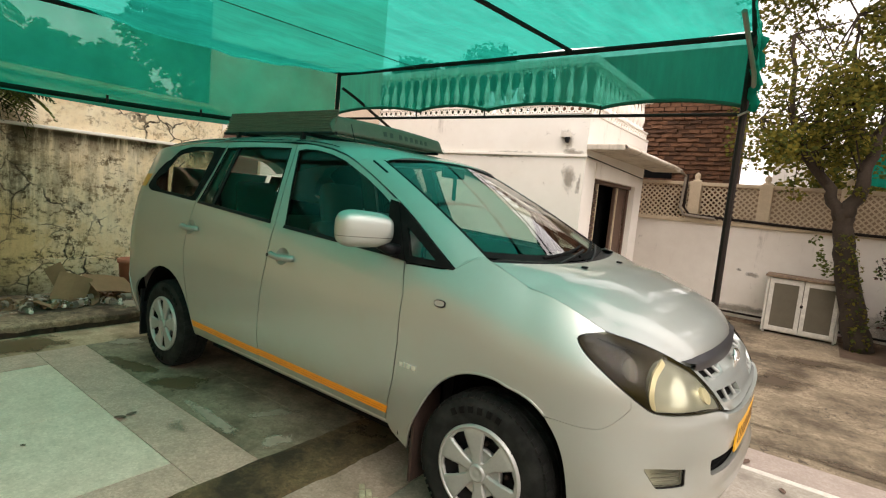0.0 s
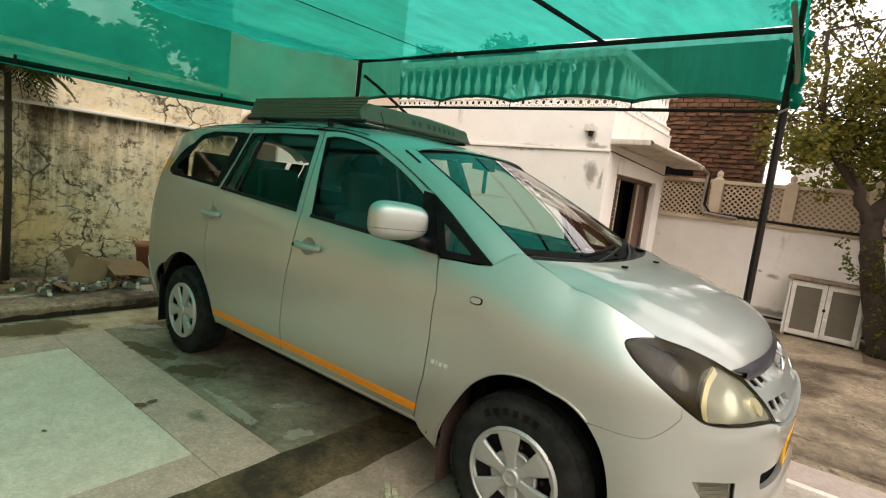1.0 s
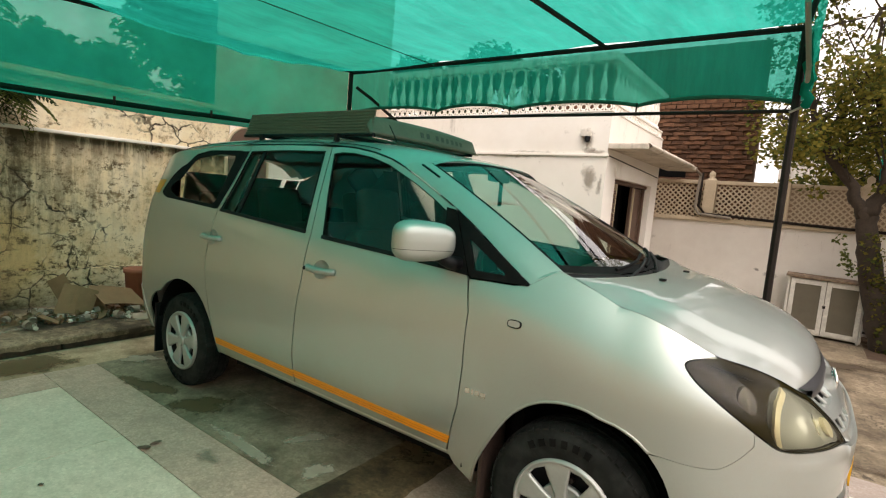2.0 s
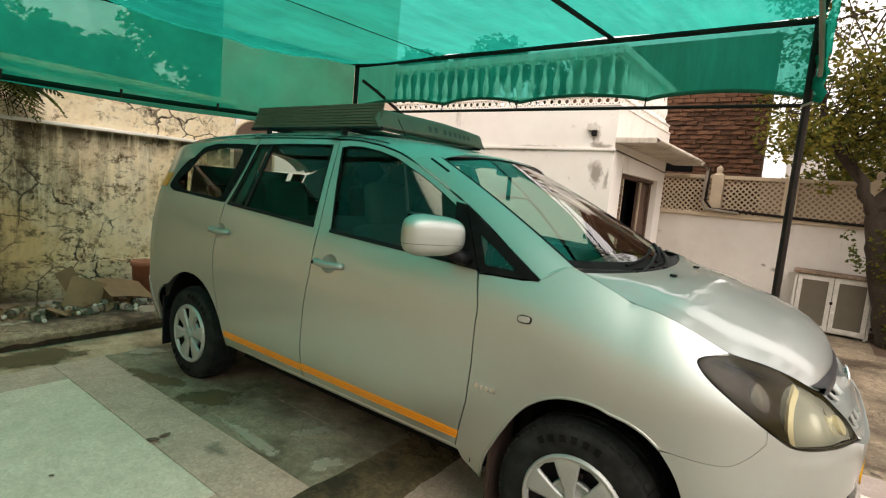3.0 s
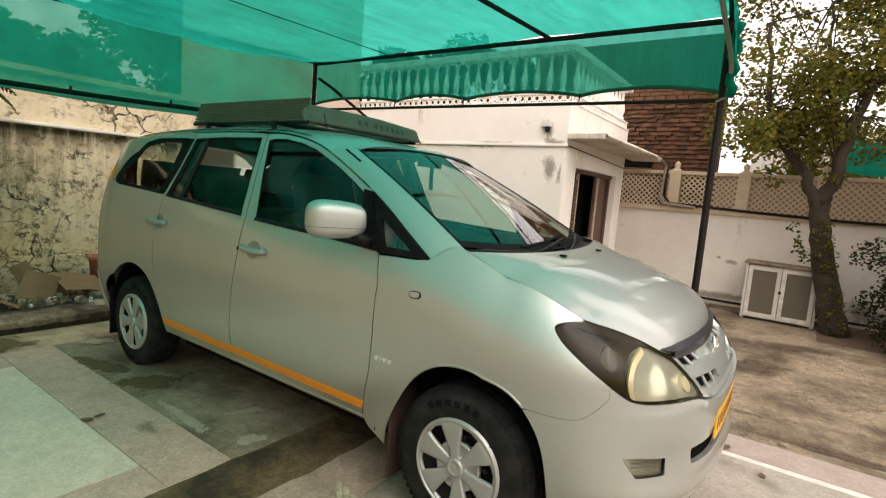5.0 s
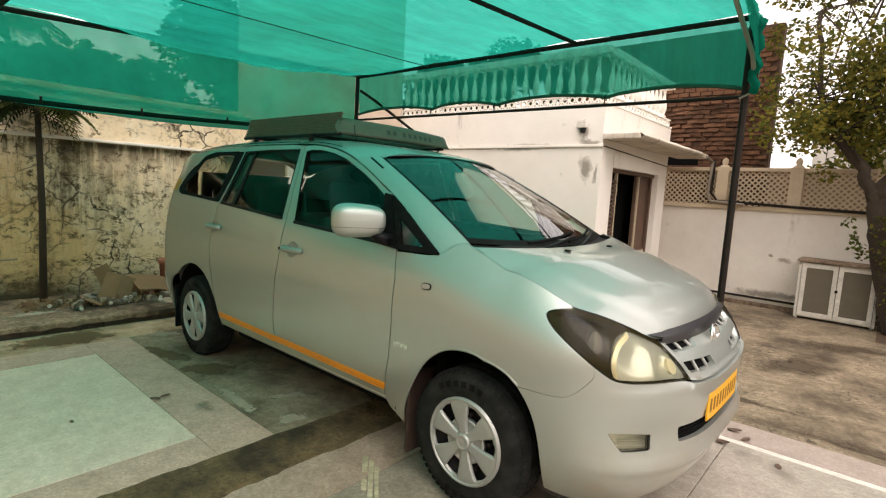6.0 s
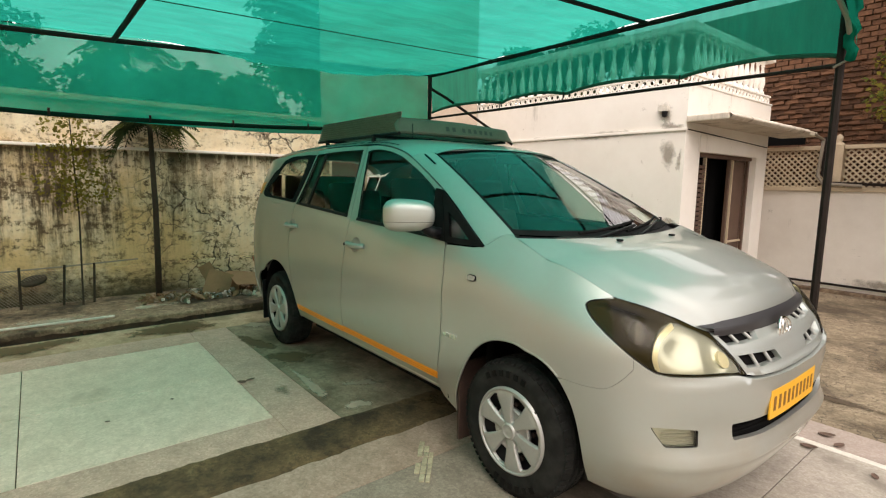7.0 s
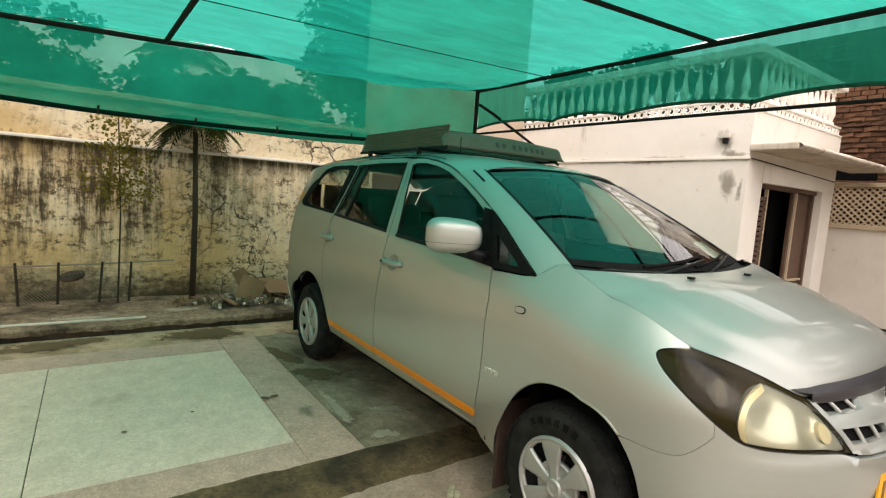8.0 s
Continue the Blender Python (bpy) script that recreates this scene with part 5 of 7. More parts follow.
MID_X = np.polyfit([k for k, v in MIDLINE], [v[0] for k, v in MIDLINE], 4)
MID_Z = np.polyfit([k for k, v in MIDLINE], [v[1] for k, v in MIDLINE], 4)


def bonnet_at(a, b, lift=0.0):
    e = seam(U0 + (U1 - U0) * a)
    mx, mz = float(np.polyval(MID_X, a)), float(np.polyval(MID_Z, a))
    q = b * b
    x, z = mx + (e.x - mx) * q, mz + (e.z - mz) * (abs(b) ** 2.2)
    fold = 0.014 * ease(0.86, 0.75, abs(b)) * ease(0.0, 0.3, a) * ease(1.02, 0.80, a)
    return (x, -e.y * b * 0.9996, z + fold + lift)


bonnet = cp("bonnet", sheet(lambda a, b: bonnet_at(a, 2 * b - 1, 0.0008), 60, 90), PAINT, smooth=True)
cp("bonnet_liner", sheet(lambda a, b: bonnet_at(0.02 + a * 0.96, (2 * b - 1) * 1.03, -0.03), 20, 20), DARK)
# smoked stone guard along the front edge of the bonnet
def guard(a, b):
    t = 2 * b - 1
    w = 0.058 + 0.02 * abs(t) ** 6
    if a < 0.25:
        return Vector(bonnet_at(1.0, t)) + Vector((0.016, 0, -0.016 + 0.032 * a / 0.25))
    k = (a - 0.25) / 0.75
    return Vector(bonnet_at(1 - w * k, t)) + Vector((0.016 * (1 - k), 0, 0.016 - 0.009 * k))


cp("stone_guard", sheet(guard, 8, 40), grainy("smoked_plastic", (0.022, 0.022, 0.025), 0.38, 0, 9, 0.1, 0), "smoked plastic stone guard", bonnet, True)
for yy in (-0.25, 0.25):
    p = Vector(bonnet_at(0.10, -yy / 0.76, 0.002))
    part("washer_jet", box((-0.014, -0.010, 0), (0.014, 0.010, 0.010), 0.003, m=Matrix.Translation((p.x, yy, p.z))), BLACK, bonnet)

# windscreen, cowl, screen pillars
WB = [Vector((-0.155, 0.705, 1.172)), Vector((-0.020, 0, 1.148))]
WT = [Vector((-0.945, 0.570, 1.582)), Vector((-0.885, 0, 1.620))]


def screen_at(s, b, out=0.0):
    """s from the cowl up, b across from -1 to 1"""
    q = b * b
    base = Vector((WB[1].x + (WB[0].x - WB[1].x) * q, WB[0].y * b, WB[1].z + (WB[0].z - WB[1].z) * q))
    top = Vector((WT[1].x + (WT[0].x - WT[1].x) * q, WT[0].y * b, WT[1].z + (WT[0].z - WT[1].z) * q))
    p = base.lerp(top, s)
    return p + Vector((0.42, 0, 0.9)) * (out + 0.012 * 4 * s * (1 - s))


cp("windscreen", sheet(lambda a, b: screen_at(a, 1 - 2 * b), 20, 24), SCREEN, "greenish windscreen", smooth=True)
fr = bmesh.new()
for a0, a1, b0, b1 in ((0.0, 0.05, -1, 1), (0.985, 1.0, -1, 1), (0.05, 0.985, -1, -0.972), (0.05, 0.985, 0.972, 1)):
    sheet(lambda a, b: screen_at(a0 + (a1 - a0) * a, b0 + (b1 - b0) * b, 0.003), 12, 16, fr)
cp("screen_surround", fr, SEAL, smooth=True)


def header(a, b):
    """painted lip between the top of the glass and the roof skin"""
    t = 2 * b - 1
    lo, hi = screen_at(1.0, t, 0.004), Vector(roof_at(0.012, t * 0.97, 0.001))
    return lo.lerp(hi, a) + Vector((0.4, 0, 0.9)) * 0.006 * math.sin(math.pi * a)





def cowl(a, b):
    t = 2 * b - 1
    lo, hi = Vector(bonnet_at(0.0, t, -0.006)), screen_at(0.0, t, -0.004)
    return lo.lerp(hi, a) - Vector((0, 0, 0.018 * math.sin(math.pi * a)))


cp("cowl", sheet(cowl, 6, 24), BLACK, "black plastic cowl", smooth=True)
for y0, s1, b1 in ((-0.42, 0.10, 0.28), (0.12, 0.09, 0.82)):
    w = part("wiper", tube([screen_at(-0.04, y0, 0.01), screen_at(0.01, y0 + (b1 - y0) * 0.45, 0.016), screen_at(s1 * 0.6, b1, 0.012)], 0.008, 6), BLACK, car, "black wiper arm")
    part("blade", tube([screen_at(0.02 + (s1 - 0.02) * k / 10, y0 - 0.05 + (b1 + 0.12 - y0) * k / 10, 0.008) for k in range(11)], 0.008, 6), SEAL, w)
    part("pivot", lathe([(0.02, 0), (0.018, 0.018), (0.0, 0.022)], 12), BLACK, w, m=Matrix.Translation(screen_at(-0.04, y0, 0.0)))

PILLAR = [(0.0, (-0.232, 1.121)), (0.25, (-0.40, 1.222)), (0.5, (-0.555, 1.320)), (0.66, (-0.695, 1.398)), (0.85, (-0.93, 1.513)), (1.0, (-1.03, 1.556))]


def pillar(a, b):
    u, z = curve(a, [(k, v[0]) for k, v in PILLAR]), curve(a, [(k, v[1]) for k, v in PILLAR])
    o = Vector(skin(u, z))
    i = screen_at(a * 1.0, -1.0, 0.004)
    p = o.lerp(i, b)
    return p + Vector((0.02, -0.55, 0.83)) * 0.020 * math.sin(math.pi * b) ** 0.8


cpair("screen_pillar", sheet(pillar, 24, 8), PAINT, smooth=True)
# joins the foot of the pillar to wing and bonnet
def foot(a, b):
    u, z = (-0.235, 1.119), (-0.15, crest(-0.15))
    o = Vector(skin(u[0] + (z[0] - u[0]) * a, u[1] + (z[1] - u[1]) * a))
    i = screen_at(0.0, -1.0, 0.004).lerp(seam(-0.09), a)
    p = o.lerp(i, b)
    return p + Vector((0.02, -0.55, 0.83)) * 0.020 * math.sin(math.pi * b) ** 0.8 * (1 - a)


cpair("pillar_foot", sheet(foot, 8, 8), PAINT, smooth=True)
cpair("roof_clip", tube([Vector(pillar(k, 0.52)) + Vector((0, -0.001, 0.000)) for k in (0.80, 0.88, 0.95)], 0.006, 8), BLACK)

# roof
RC = [(-3.62, 1.610), (-3.4, 1.668), (-3.0, 1.708), (-2.4, 1.730), (-1.9, 1.730), (-1.4, 1.705), (-1.1, 1.668), (-0.885, 1.620)]


def roof_at(a, b, lift=0.0):
    q = b * b
    x0 = -0.885 + (-0.945 + 0.885) * q - 0.085 * max(0, abs(b) - 0.86) / 0.14
    x = x0 + (-3.52 - x0) * a
    zt = door_top(x) + 0.008
    ys = -skin(x, zt)[1]
    zc = curve(x, RC)
    return (x, ys * b, zt + (zc - zt) * (1 - abs(b) ** 4.6) + lift)


cp("roof_header", sheet(header, 4, 30), PAINT, smooth=True)
roof = cp("roof", sheet(lambda a, b: roof_at(a, 2 * b - 1), 50, 40), PAINT, smooth=True)
cp("headliner", sheet(lambda a, b: roof_at(0.02 + 0.95 * a, (2 * b - 1) * 0.97, -0.035), 20, 16), TRIM, "beige headliner")
cpair("drip_rail", tube([Vector(roof_at(k / 40, -0.955, 0.004)) for k in range(4, 38)], 0.002, 6), SEAL)
spo = bmesh.new()
sheet(lambda a, b: Vector(roof_at(0.93 + 0.07 * a, (2 * b - 1) * 0.97, 0.006)) + Vector((-0.10 * a, 0, -0.02 * a)), 6, 20, spo)
cp("roof_spoiler", spo, PAINT, smooth=True)

# dark inner shell, wheel housings, floor pan
tub = [(-3.6, 0.32), (-3.14, 0.32)] + arc(-2.715, 0.345, 0.425, 182, -2, 18) + [(-2.27, 0.30), (-0.47, 0.30)] + arc(-0.03, 0.33, 0.425, 178, 20, 14) + [(0.33, 0.60), (0.225, 0.80), (0.10, 0.93), (-0.25, 1.075), (-0.5, 1.098), (-1.5, 1.158), (-2.475, 1.214), (-3.6, 1.25)]
both("inner_shell", tub, skin, DARK, car, step=0.10, lip=0, out=-0.045)
cp("floor_pan", box((-3.45, -0.55, 0.24), (-3.10, 0.55, 0.34)), DARK)
cp("floor_pan", box((-2.30, -0.80, 0.312), (-0.48, 0.80, 0.36)), DARK)
cp("engine_tray", box((-0.40, -0.52, 0.17), (0.55, 0.52, 0.30)), DARK)
cp("rear_axle", tube([(-2.75, -0.70, 0.314), (-2.75, 0.70, 0.314)], 0.05, 10), DARK)
cp("silencer", box((-3.3, -0.3, 0.20), (-2.95, 0.25, 0.34), 0.04), DARK)
cp("floor_pan", box((-2.30, -0.72, 0.24), (-0.45, 0.72, 0.311)), DARK)
cp("floor_pan", box((-3.4, -0.55, 0.19), (0.56, 0.55, 0.37), 0.03), DARK)
cp("bulkhead", box((0.35, -0.70, 0.30), (0.52, 0.70, 0.72)), DARK)
cp("bulkhead", box((-0.30, -0.72, 0.30), (-0.25, 0.72, 1.05)), DARK)
for cx, cz, r, a0, a1 in ((-0.05, 0.33, 0.41, -6, 184), (-2.715, 0.345, 0.415, -4, 184)):
    liner = bmesh.new()
    sheet(lambda a, b: (cx + r * math.cos(radians(a0 + (a1 - a0) * a)), -0.835 + 0.26 * b, cz + r * math.sin(radians(a0 + (a1 - a0) * a))), 24, 3, liner)
    cpair("wheel_liner", liner, DARK)
    cpair("wheel_liner", sheet(lambda a, b: (cx - r + 2 * r * a, -0.575, 0.2 + 0.56 * b), 2, 2), DARK)
# lips of the wheel arches and mud flaps
cpair("arch_lip", tube([Vector(skin(u, z, -0.004)) for u, z in ARCH_F], 0.007, 6), PAINT, smooth=True)
cpair("mud_flap", box((-0.372, -0.845, 0.115), (-0.355, -0.66, 0.52), 0.004), RUST, "mud-brown rubber flap")
cpair("mud_flap", box((-3.145, -0.855, 0.14), (-3.125, -0.66, 0.50), 0.004), BLACK)

# wheels
def tyre_mesh():
    prof = [(0.190, -0.088), (0.205, -0.094), (0.235, -0.100), (0.262, -0.099), (0.285, -0.093), (0.301, -0.082), (0.311, -0.066)]
    for g in (-0.045, 0.0, 0.045):
        prof += [(0.316, g - 0.012), (0.3165, g - 0.006), (0.308, g - 0.005), (0.308, g + 0.005), (0.3165, g + 0.006), (0.316, g + 0.012)]
    prof += [(0.311, 0.066), (0.301, 0.082), (0.262, 0.099), (0.205, 0.094), (0.190, 0.088)]
    bm = lathe(prof, 72, "y", cap=False)
    return bm


def tread_mesh():
    bm = bmesh.new()
    n = 60
    for k in range(n):
        a = 2 * math.pi * k / n
        for y0, y1, sh in ((-0.088, -0.052, 0.02), (0.052, 0.088, 0.02), (-0.037, -0.008, -0.03), (0.008, 0.037, -0.03)):
            r0 = 0.304 if abs(y0) > 0.05 or abs(y1) > 0.05 else 0.312
            w = 0.030
            pts = []
            for rr in (0.298, 0.3185):
                for yy, aa in ((y0, a), (y1, a + sh), (y1, a + sh + w / 0.316 * 0.72), (y0, a + w / 0.316 * 0.72)):
                    q = rr - (0.013 if abs(yy) > 0.08 and rr > 0.31 else 0)
                    pts.append(bm.verts.new((q * math.cos(aa), yy, q * math.sin(aa))))
            for f in ((4, 5, 6, 7), (0, 1, 5, 4), (1, 2, 6, 5), (2, 3, 7, 6), (3, 0, 4, 7)):
                bm.faces.new([pts[j] for j in f])
    return bm


def lettering_mesh():
    """plain raised bars where the sidewall carries lettering"""
    bm = bmesh.new()
    for a0 in (60, 240):
        for k in range(6):
            a = radians(a0 + 10 * k)
            for s in (0,):
                f = [bm.verts.new((r * math.cos(a + d), -0.1015 - 0.001, r * math.sin(a + d))) for r, d in ((0.244, 0.0), (0.272, 0.0), (0.272, 0.085), (0.244, 0.095))]
                g = [bm.verts.new((v.co.x * 0.999, -0.097, v.co.z * 0.999)) for v in f]
                bm.faces.new(f)
                for i in range(4):
                    bm.faces.new((f[i], f[(i + 1) % 4], g[(i + 1) % 4], g[i]))
    return bm


def hub_skin(x, z, out=0.0):
    """face of the wheel cover: flat spokes that fall towards the middle"""
    r = math.hypot(x, z)
    h = 0.100 + 0.006 * ease(0.04, 0.15, r) * ease(0.190, 0.160, r)
    return (x, -(h + out), z)


def spoke_half(r):
    return curve(r, [(0.04, 0.0190), (0.08, 0.0240), (0.12, 0.0335), (0.17, 0.0480)])


def hubcap_mesh():
    disc = [(0.197 * math.cos(a), 0.197 * math.sin(a)) for a in [2 * math.pi * k / 60 for k in range(60)]]
    cuts = []
    for k in range(6):
        side = [(r, 30 - math.degrees(math.asin(spoke_half(r) / r))) for r in (0.046, 0.06, 0.08, 0.10, 0.12, 0.145, 0.172)]
        wedge = [(r, -d) for r, d in side] + [(0.176, 0.0)] + [(r, d) for r, d in side[::-1]]
        cuts.append([(r * math.cos(radians(60 * k + d)), r * math.sin(radians(60 * k + d))) for r, d in wedge])
    return skin_mesh("hubcap", disc, hub_skin, HUB, 0.009, cuts, lip=0.018, weld=True)


def cover_plate():
    """the sunk silver disc behind the spokes"""
    return lathe([(0.0, 0.086), (0.06, 0.084), (0.088, 0.082), (0.094, 0.088), (0.100, 0.088), (0.103, 0.080), (0.103, 0.066)], 40, "y")


def cover_trim():
    """the rolled rim and the ringed boss of the cover"""
    bm = lathe([(0.181, 0.098), (0.184, 0.106), (0.189, 0.108), (0.194, 0.105), (0.198, 0.098)], 72, "y", cap=False)
    return lathe([(0.038, 0.098), (0.036, 0.106), (0.032, 0.110), (0.028, 0.110), (0.025, 0.107), (0.012, 0.109), (0.0, 0.110)], 32, "y", bm, cap=False)


def wheel(x, y, turn, flip):
    w = empty("wheel")
    w.parent = car
    w.matrix_basis = pose(x, y, 0.314, 0, turn, 180 if flip else 0)
    return w


TY, HC = None, None
for x, y, turn, flip in ((0.0, -0.757, -11, False), (-2.75, -0.762, 20, False), (0.0, 0.757, 0, True), (-2.75, 0.762, 0, True)):
    w = wheel(x, y, turn, flip)
    if TY is None:
        TY = part("tyre", tyre_mesh(), TYRE, w, "black road tyre", True)
        HC = put("hubcap", hubcap_mesh(), w, None, "silver six-spoke wheel cover")
        TD = tagged(part("tread", tread_mesh(), TYRE, w), kind="stuff")
        LT = tagged(part("lettering", lettering_mesh(), TYRELET, w), kind="stuff")
        CV = part("cover_plate", cover_plate(), HUB, w, "", True)
        CT = part("cover_trim", cover_trim(), HUB, w, "", True)
        RM = part("rim", lathe([(0.0, 0.055), (0.10, 0.052), (0.165, 0.060), (0.185, 0.088), (0.195, 0.088), (0.195, -0.088), (0.12, -0.07)], 36, "y"), BLACK, w, "", True)
        NUTS = []
        for k in range(5):
            a = radians(72 * k)
            NUTS.append(part("wheel_nut", lathe([(0.011, 0.0), (0.011, 0.018), (0.0, 0.02)], 6, "y", None, Matrix.Translation((0.125 * math.cos(a), -0.062, 0.125 * math.sin(a)))), STEEL, w))
    else:
        for o in (TY, HC, CV, CT, TD, LT, RM, *NUTS):
            tagged(put(o.name.split(".")[0], o.data, w, None, o.get("label", "")), kind=o.get("kind", ""))

# wing mirrors
def mirror_shell(a, b):
    th, ph = 2 * math.pi * a, math.pi * (b - 0.5)
    def se(v, n):
        return math.copysign(abs(v) ** n, v)
    x = 0.062 * se(math.cos(ph), 0.75) * se(math.cos(th), 0.75)
    y = 0.134 * se(math.sin(ph), 0.62)
    z = 0.083 * se(math.cos(ph), 0.62) * se(math.sin(th), 0.62)
    z *= 1 - 0.10 * (y / 0.134)
    return Vector((x, y, z))


MM = pose(-0.658, -0.950, 1.242, 0, -2, -32)
mirrors = cpair("wing_mirror", sheet(lambda a, b: MM @ mirror_shell(a, b), 40, 28), PAINT, "silver wing mirror on a black arm", True)
def mirror_line(b):
    """a point of the shell on its lower parting line"""
    th = min((k / 900 for k in range(675, 901)), key=lambda a: abs(mirror_shell(a, b).z + 0.034))
    return MM @ (mirror_shell(th, b) * 1.004)


cpair("parting_line", tube([mirror_line(0.06 + 0.88 * k / 30) for k in range(31)], 0.0009, 5), SEAL, "", False, mirrors)
cpair("arm", tube([(-0.61, -0.895, 1.180), (-0.585, -0.86, 1.160), (-0.570, -0.815, 1.150)], 0.026, 10, taper=0.032), BLACK, "black plastic arm", True, mirrors)
cpair("mirror_glass", sheet(lambda a, b: MM @ Vector((-0.0635, -0.11 + 0.22 * a, -0.058 + 0.116 * b)), 2, 2), CHROME, "", False, mirrors)

# door handles with their bowls
for pair, uc, zc, w in ((doors_f, -1.372, 1.006, 0.205), (doors_r, -2.402, 1.056, 0.205)):
    bowl_o = [(uc + 0.058 * math.cos(a), zc + 0.004 + 0.048 * math.sin(a)) for a in [2 * math.pi * k / 24 for k in range(24)]]
    def dish(u, z, out=0, uc=uc, zc=zc):
        r = math.hypot((u - uc) / 0.058, (z - zc - 0.004) / 0.048)
        return skin(u, z, out + 0.0022 - 0.030 * max(0, 1 - r * r))
    # bowl is greyer than the body: its recess shade is in the colour
    hb = both("handle_bowl", bowl_o, dish, grainy("bowl_shade", (0.33, 0.32, 0.28), 0.6, 0.0, 9, 0.05, 0), pair, step=0.012, lip=0.002)
    gp = bmesh.new()
    pts = [(-0.47, 0.0), (-0.46, 0.012), (-0.40, 0.019), (-0.2, 0.023), (0.0, 0.024), (0.2, 0.023), (0.40, 0.019), (0.46, 0.012), (0.47, 0.0)]
    tube([Vector(skin(uc + f * w, zc + 0.004 - 0.004 * math.cos(f * 3), h)) for f, h in pts], 0.0165, 10, gp)
    cpair("handle", gp, HUB, "silver pull handle", True, pair)
    both("keyhole", [(uc - 0.088 + 0.010 * math.cos(a), zc + 0.003 + 0.010 * math.sin(a)) for a in [2 * math.pi * k / 12 for k in range(12)]], skin, BLACK, pair, step=0.02, lip=0.003, out=0.0365) if uc > -2 else None

# side repeater, badge in plain bars
def oval(uc, zc, a, b):
    return [(uc + a * math.copysign(abs(math.cos(t)) ** 0.7, math.cos(t)), zc + b * math.copysign(abs(math.sin(t)) ** 0.7, math.sin(t))) for t in [2 * math.pi * k / 24 for k in range(24)]]


rep = both("side_indicator", oval(-0.254, 0.971, 0.030, 0.0155), skin, BLACK, car, "clear side indicator", step=0.02, lip=0.004, out=0.003)
both("lens", oval(-0.254, 0.972, 0.025, 0.0115), skin, grainy("clear_grey_lens", (0.38, 0.38, 0.36), 0.2, 0.3, 9, 0.1, 0), rep, "clear lens", step=0.02, lip=0.003, out=0.007)
for k, (a, b) in enumerate(((-0.438, -0.416), (-0.408, -0.400), (-0.392, -0.372), (-0.366, -0.342))):
    both("badge", [(a, 0.652), (b, 0.653), (b, 0.674), (a, 0.673)], skin, CHROME, car, "small chrome badge", step=0.02, lip=0.004, out=0.004)

# number plate with plain bars for its characters
def nose_u(y):
    """where along the nose a point stands y metres from the middle"""
    a = UF + LF * math.acos((abs(y) / HALF) ** (N_F / 2)) / (math.pi / 2)
    return a if y <= 0 else M2 - a


def plate_rect(y0, y1, z0, z1, n=8):
    ys = [y0 + (y1 - y0) * k / n for k in range(n + 1)]
    return [(nose_u(y), z0) for y in ys] + [(nose_u(y), z1) for y in ys[::-1]]


PLATEINK = grainy("faded_plate_ink", (0.22, 0.10, 0.015), 0.5, 0, 9, 0.3, 0)
plate = put("number_plate", skin_mesh("number_plate", plate_rect(-0.290, 0.190, 0.522, 0.640), skin, YELLOW, 0.03, lip=0.006, out=0.010), car, None, "yellow number plate")
for k in range(10):
    y = -0.263 + 0.0445 * k
    put("character_bar", skin_mesh("character_bar", plate_rect(y, y + 0.020, 0.552, 0.610, 2), skin, PLATEINK, 0.03, lip=0.001, out=0.0112), plate)

# roof rack: side louvres, tapering front deflector, cross bars on feet
rack = empty("roof_rack")
rack.parent = car
rack["label"] = "grey-green slatted roof rack with a front deflector"
RX0, RX1 = -2.66, -1.44
for sgn in (-1, 1):
    for k in range(9 if sgn < 0 else 6):
        t = k / 8
        z = 1.738 + 0.140 * t
        y = sgn * (0.500 - 0.035 * t)
        xe = RX0 + 0.025 * t
        part("slat", box((xe, y - 0.006, z - 0.006), (RX1 - 0.01 * t, y + 0.006, z + 0.006), 0.002), RACK, rack)
    part("backing", sheet(lambda a, b: (RX0 + 0.01 + (RX1 - RX0 - 0.02) * a, sgn * (0.494 - 0.035 * b), 1.733 + (0.148 if sgn < 0 else 0.09) * b), 2, 2), RACK, rack)
for k in range(7):
    x = RX0 + 0.12 + k * 0.17
    part("floor_slat", box((x, -0.485, 1.739), (x + 0.05, 0.485, 1.754), 0.003), RACK, rack)


def deflector(a, b):
    t = 2 * a - 1
    h = 0.092 - 0.015 * (t > 0) * t
    x = RX1 + 0.05 * (1 - t * t) + 0.01 - 0.035 * b
    y = 0.555 * t + 0.04
    top = 1.742 + (h + 0.012) * b * (1 - 0.55 * max(0, abs(t) - 0.93) / 0.07)
    return (x, y, top)


db = sheet(deflector, 36, 5)
rr = bmesh.ops.extrude_face_region(db, geom=db.faces[:])
bmesh.ops.translate(db, vec=(-0.008, 0, 0), verts=[v for v in rr["geom"] if isinstance(v, bmesh.types.BMVert)])
defl = part("deflector", db, RACK, rack, "grey-green wind deflector", True)
RACKDARK = grainy("rack_lettering", (0.05, 0.065, 0.05), 0.6, 0, 9, 0.2, 0)
for k in range(8):
    a0 = 0.36 + 0.052 * k + (0.03 if k > 1 else 0)
    q = [Vector(deflector(a0 + 0.026 * i, 0.32 + 0.30 * j)) + Vector((0.002, 0, 0)) for i, j in ((0, 0), (1, 0), (1, 1), (0, 1))]
    lb = mesh_of("letter_bar", q + [v - Vector((0.004, 0, 0)) for v in q], [(0, 1, 2, 3), (7, 6, 5, 4), (0, 4, 5, 1), (1, 5, 6, 2), (2, 6, 7, 3), (3, 7, 4, 0)], RACKDARK)
    put("letter_bar", lb, defl)
part("frame_rail", tube([(RX1 + 0.02, -0.5, 1.736), (RX0, -0.5, 1.736)], 0.012, 6), BLACK, rack)
part("frame_rail", tube([(RX1 + 0.02, 0.5, 1.736), (RX0, 0.5, 1.736)], 0.012, 6), BLACK, rack)
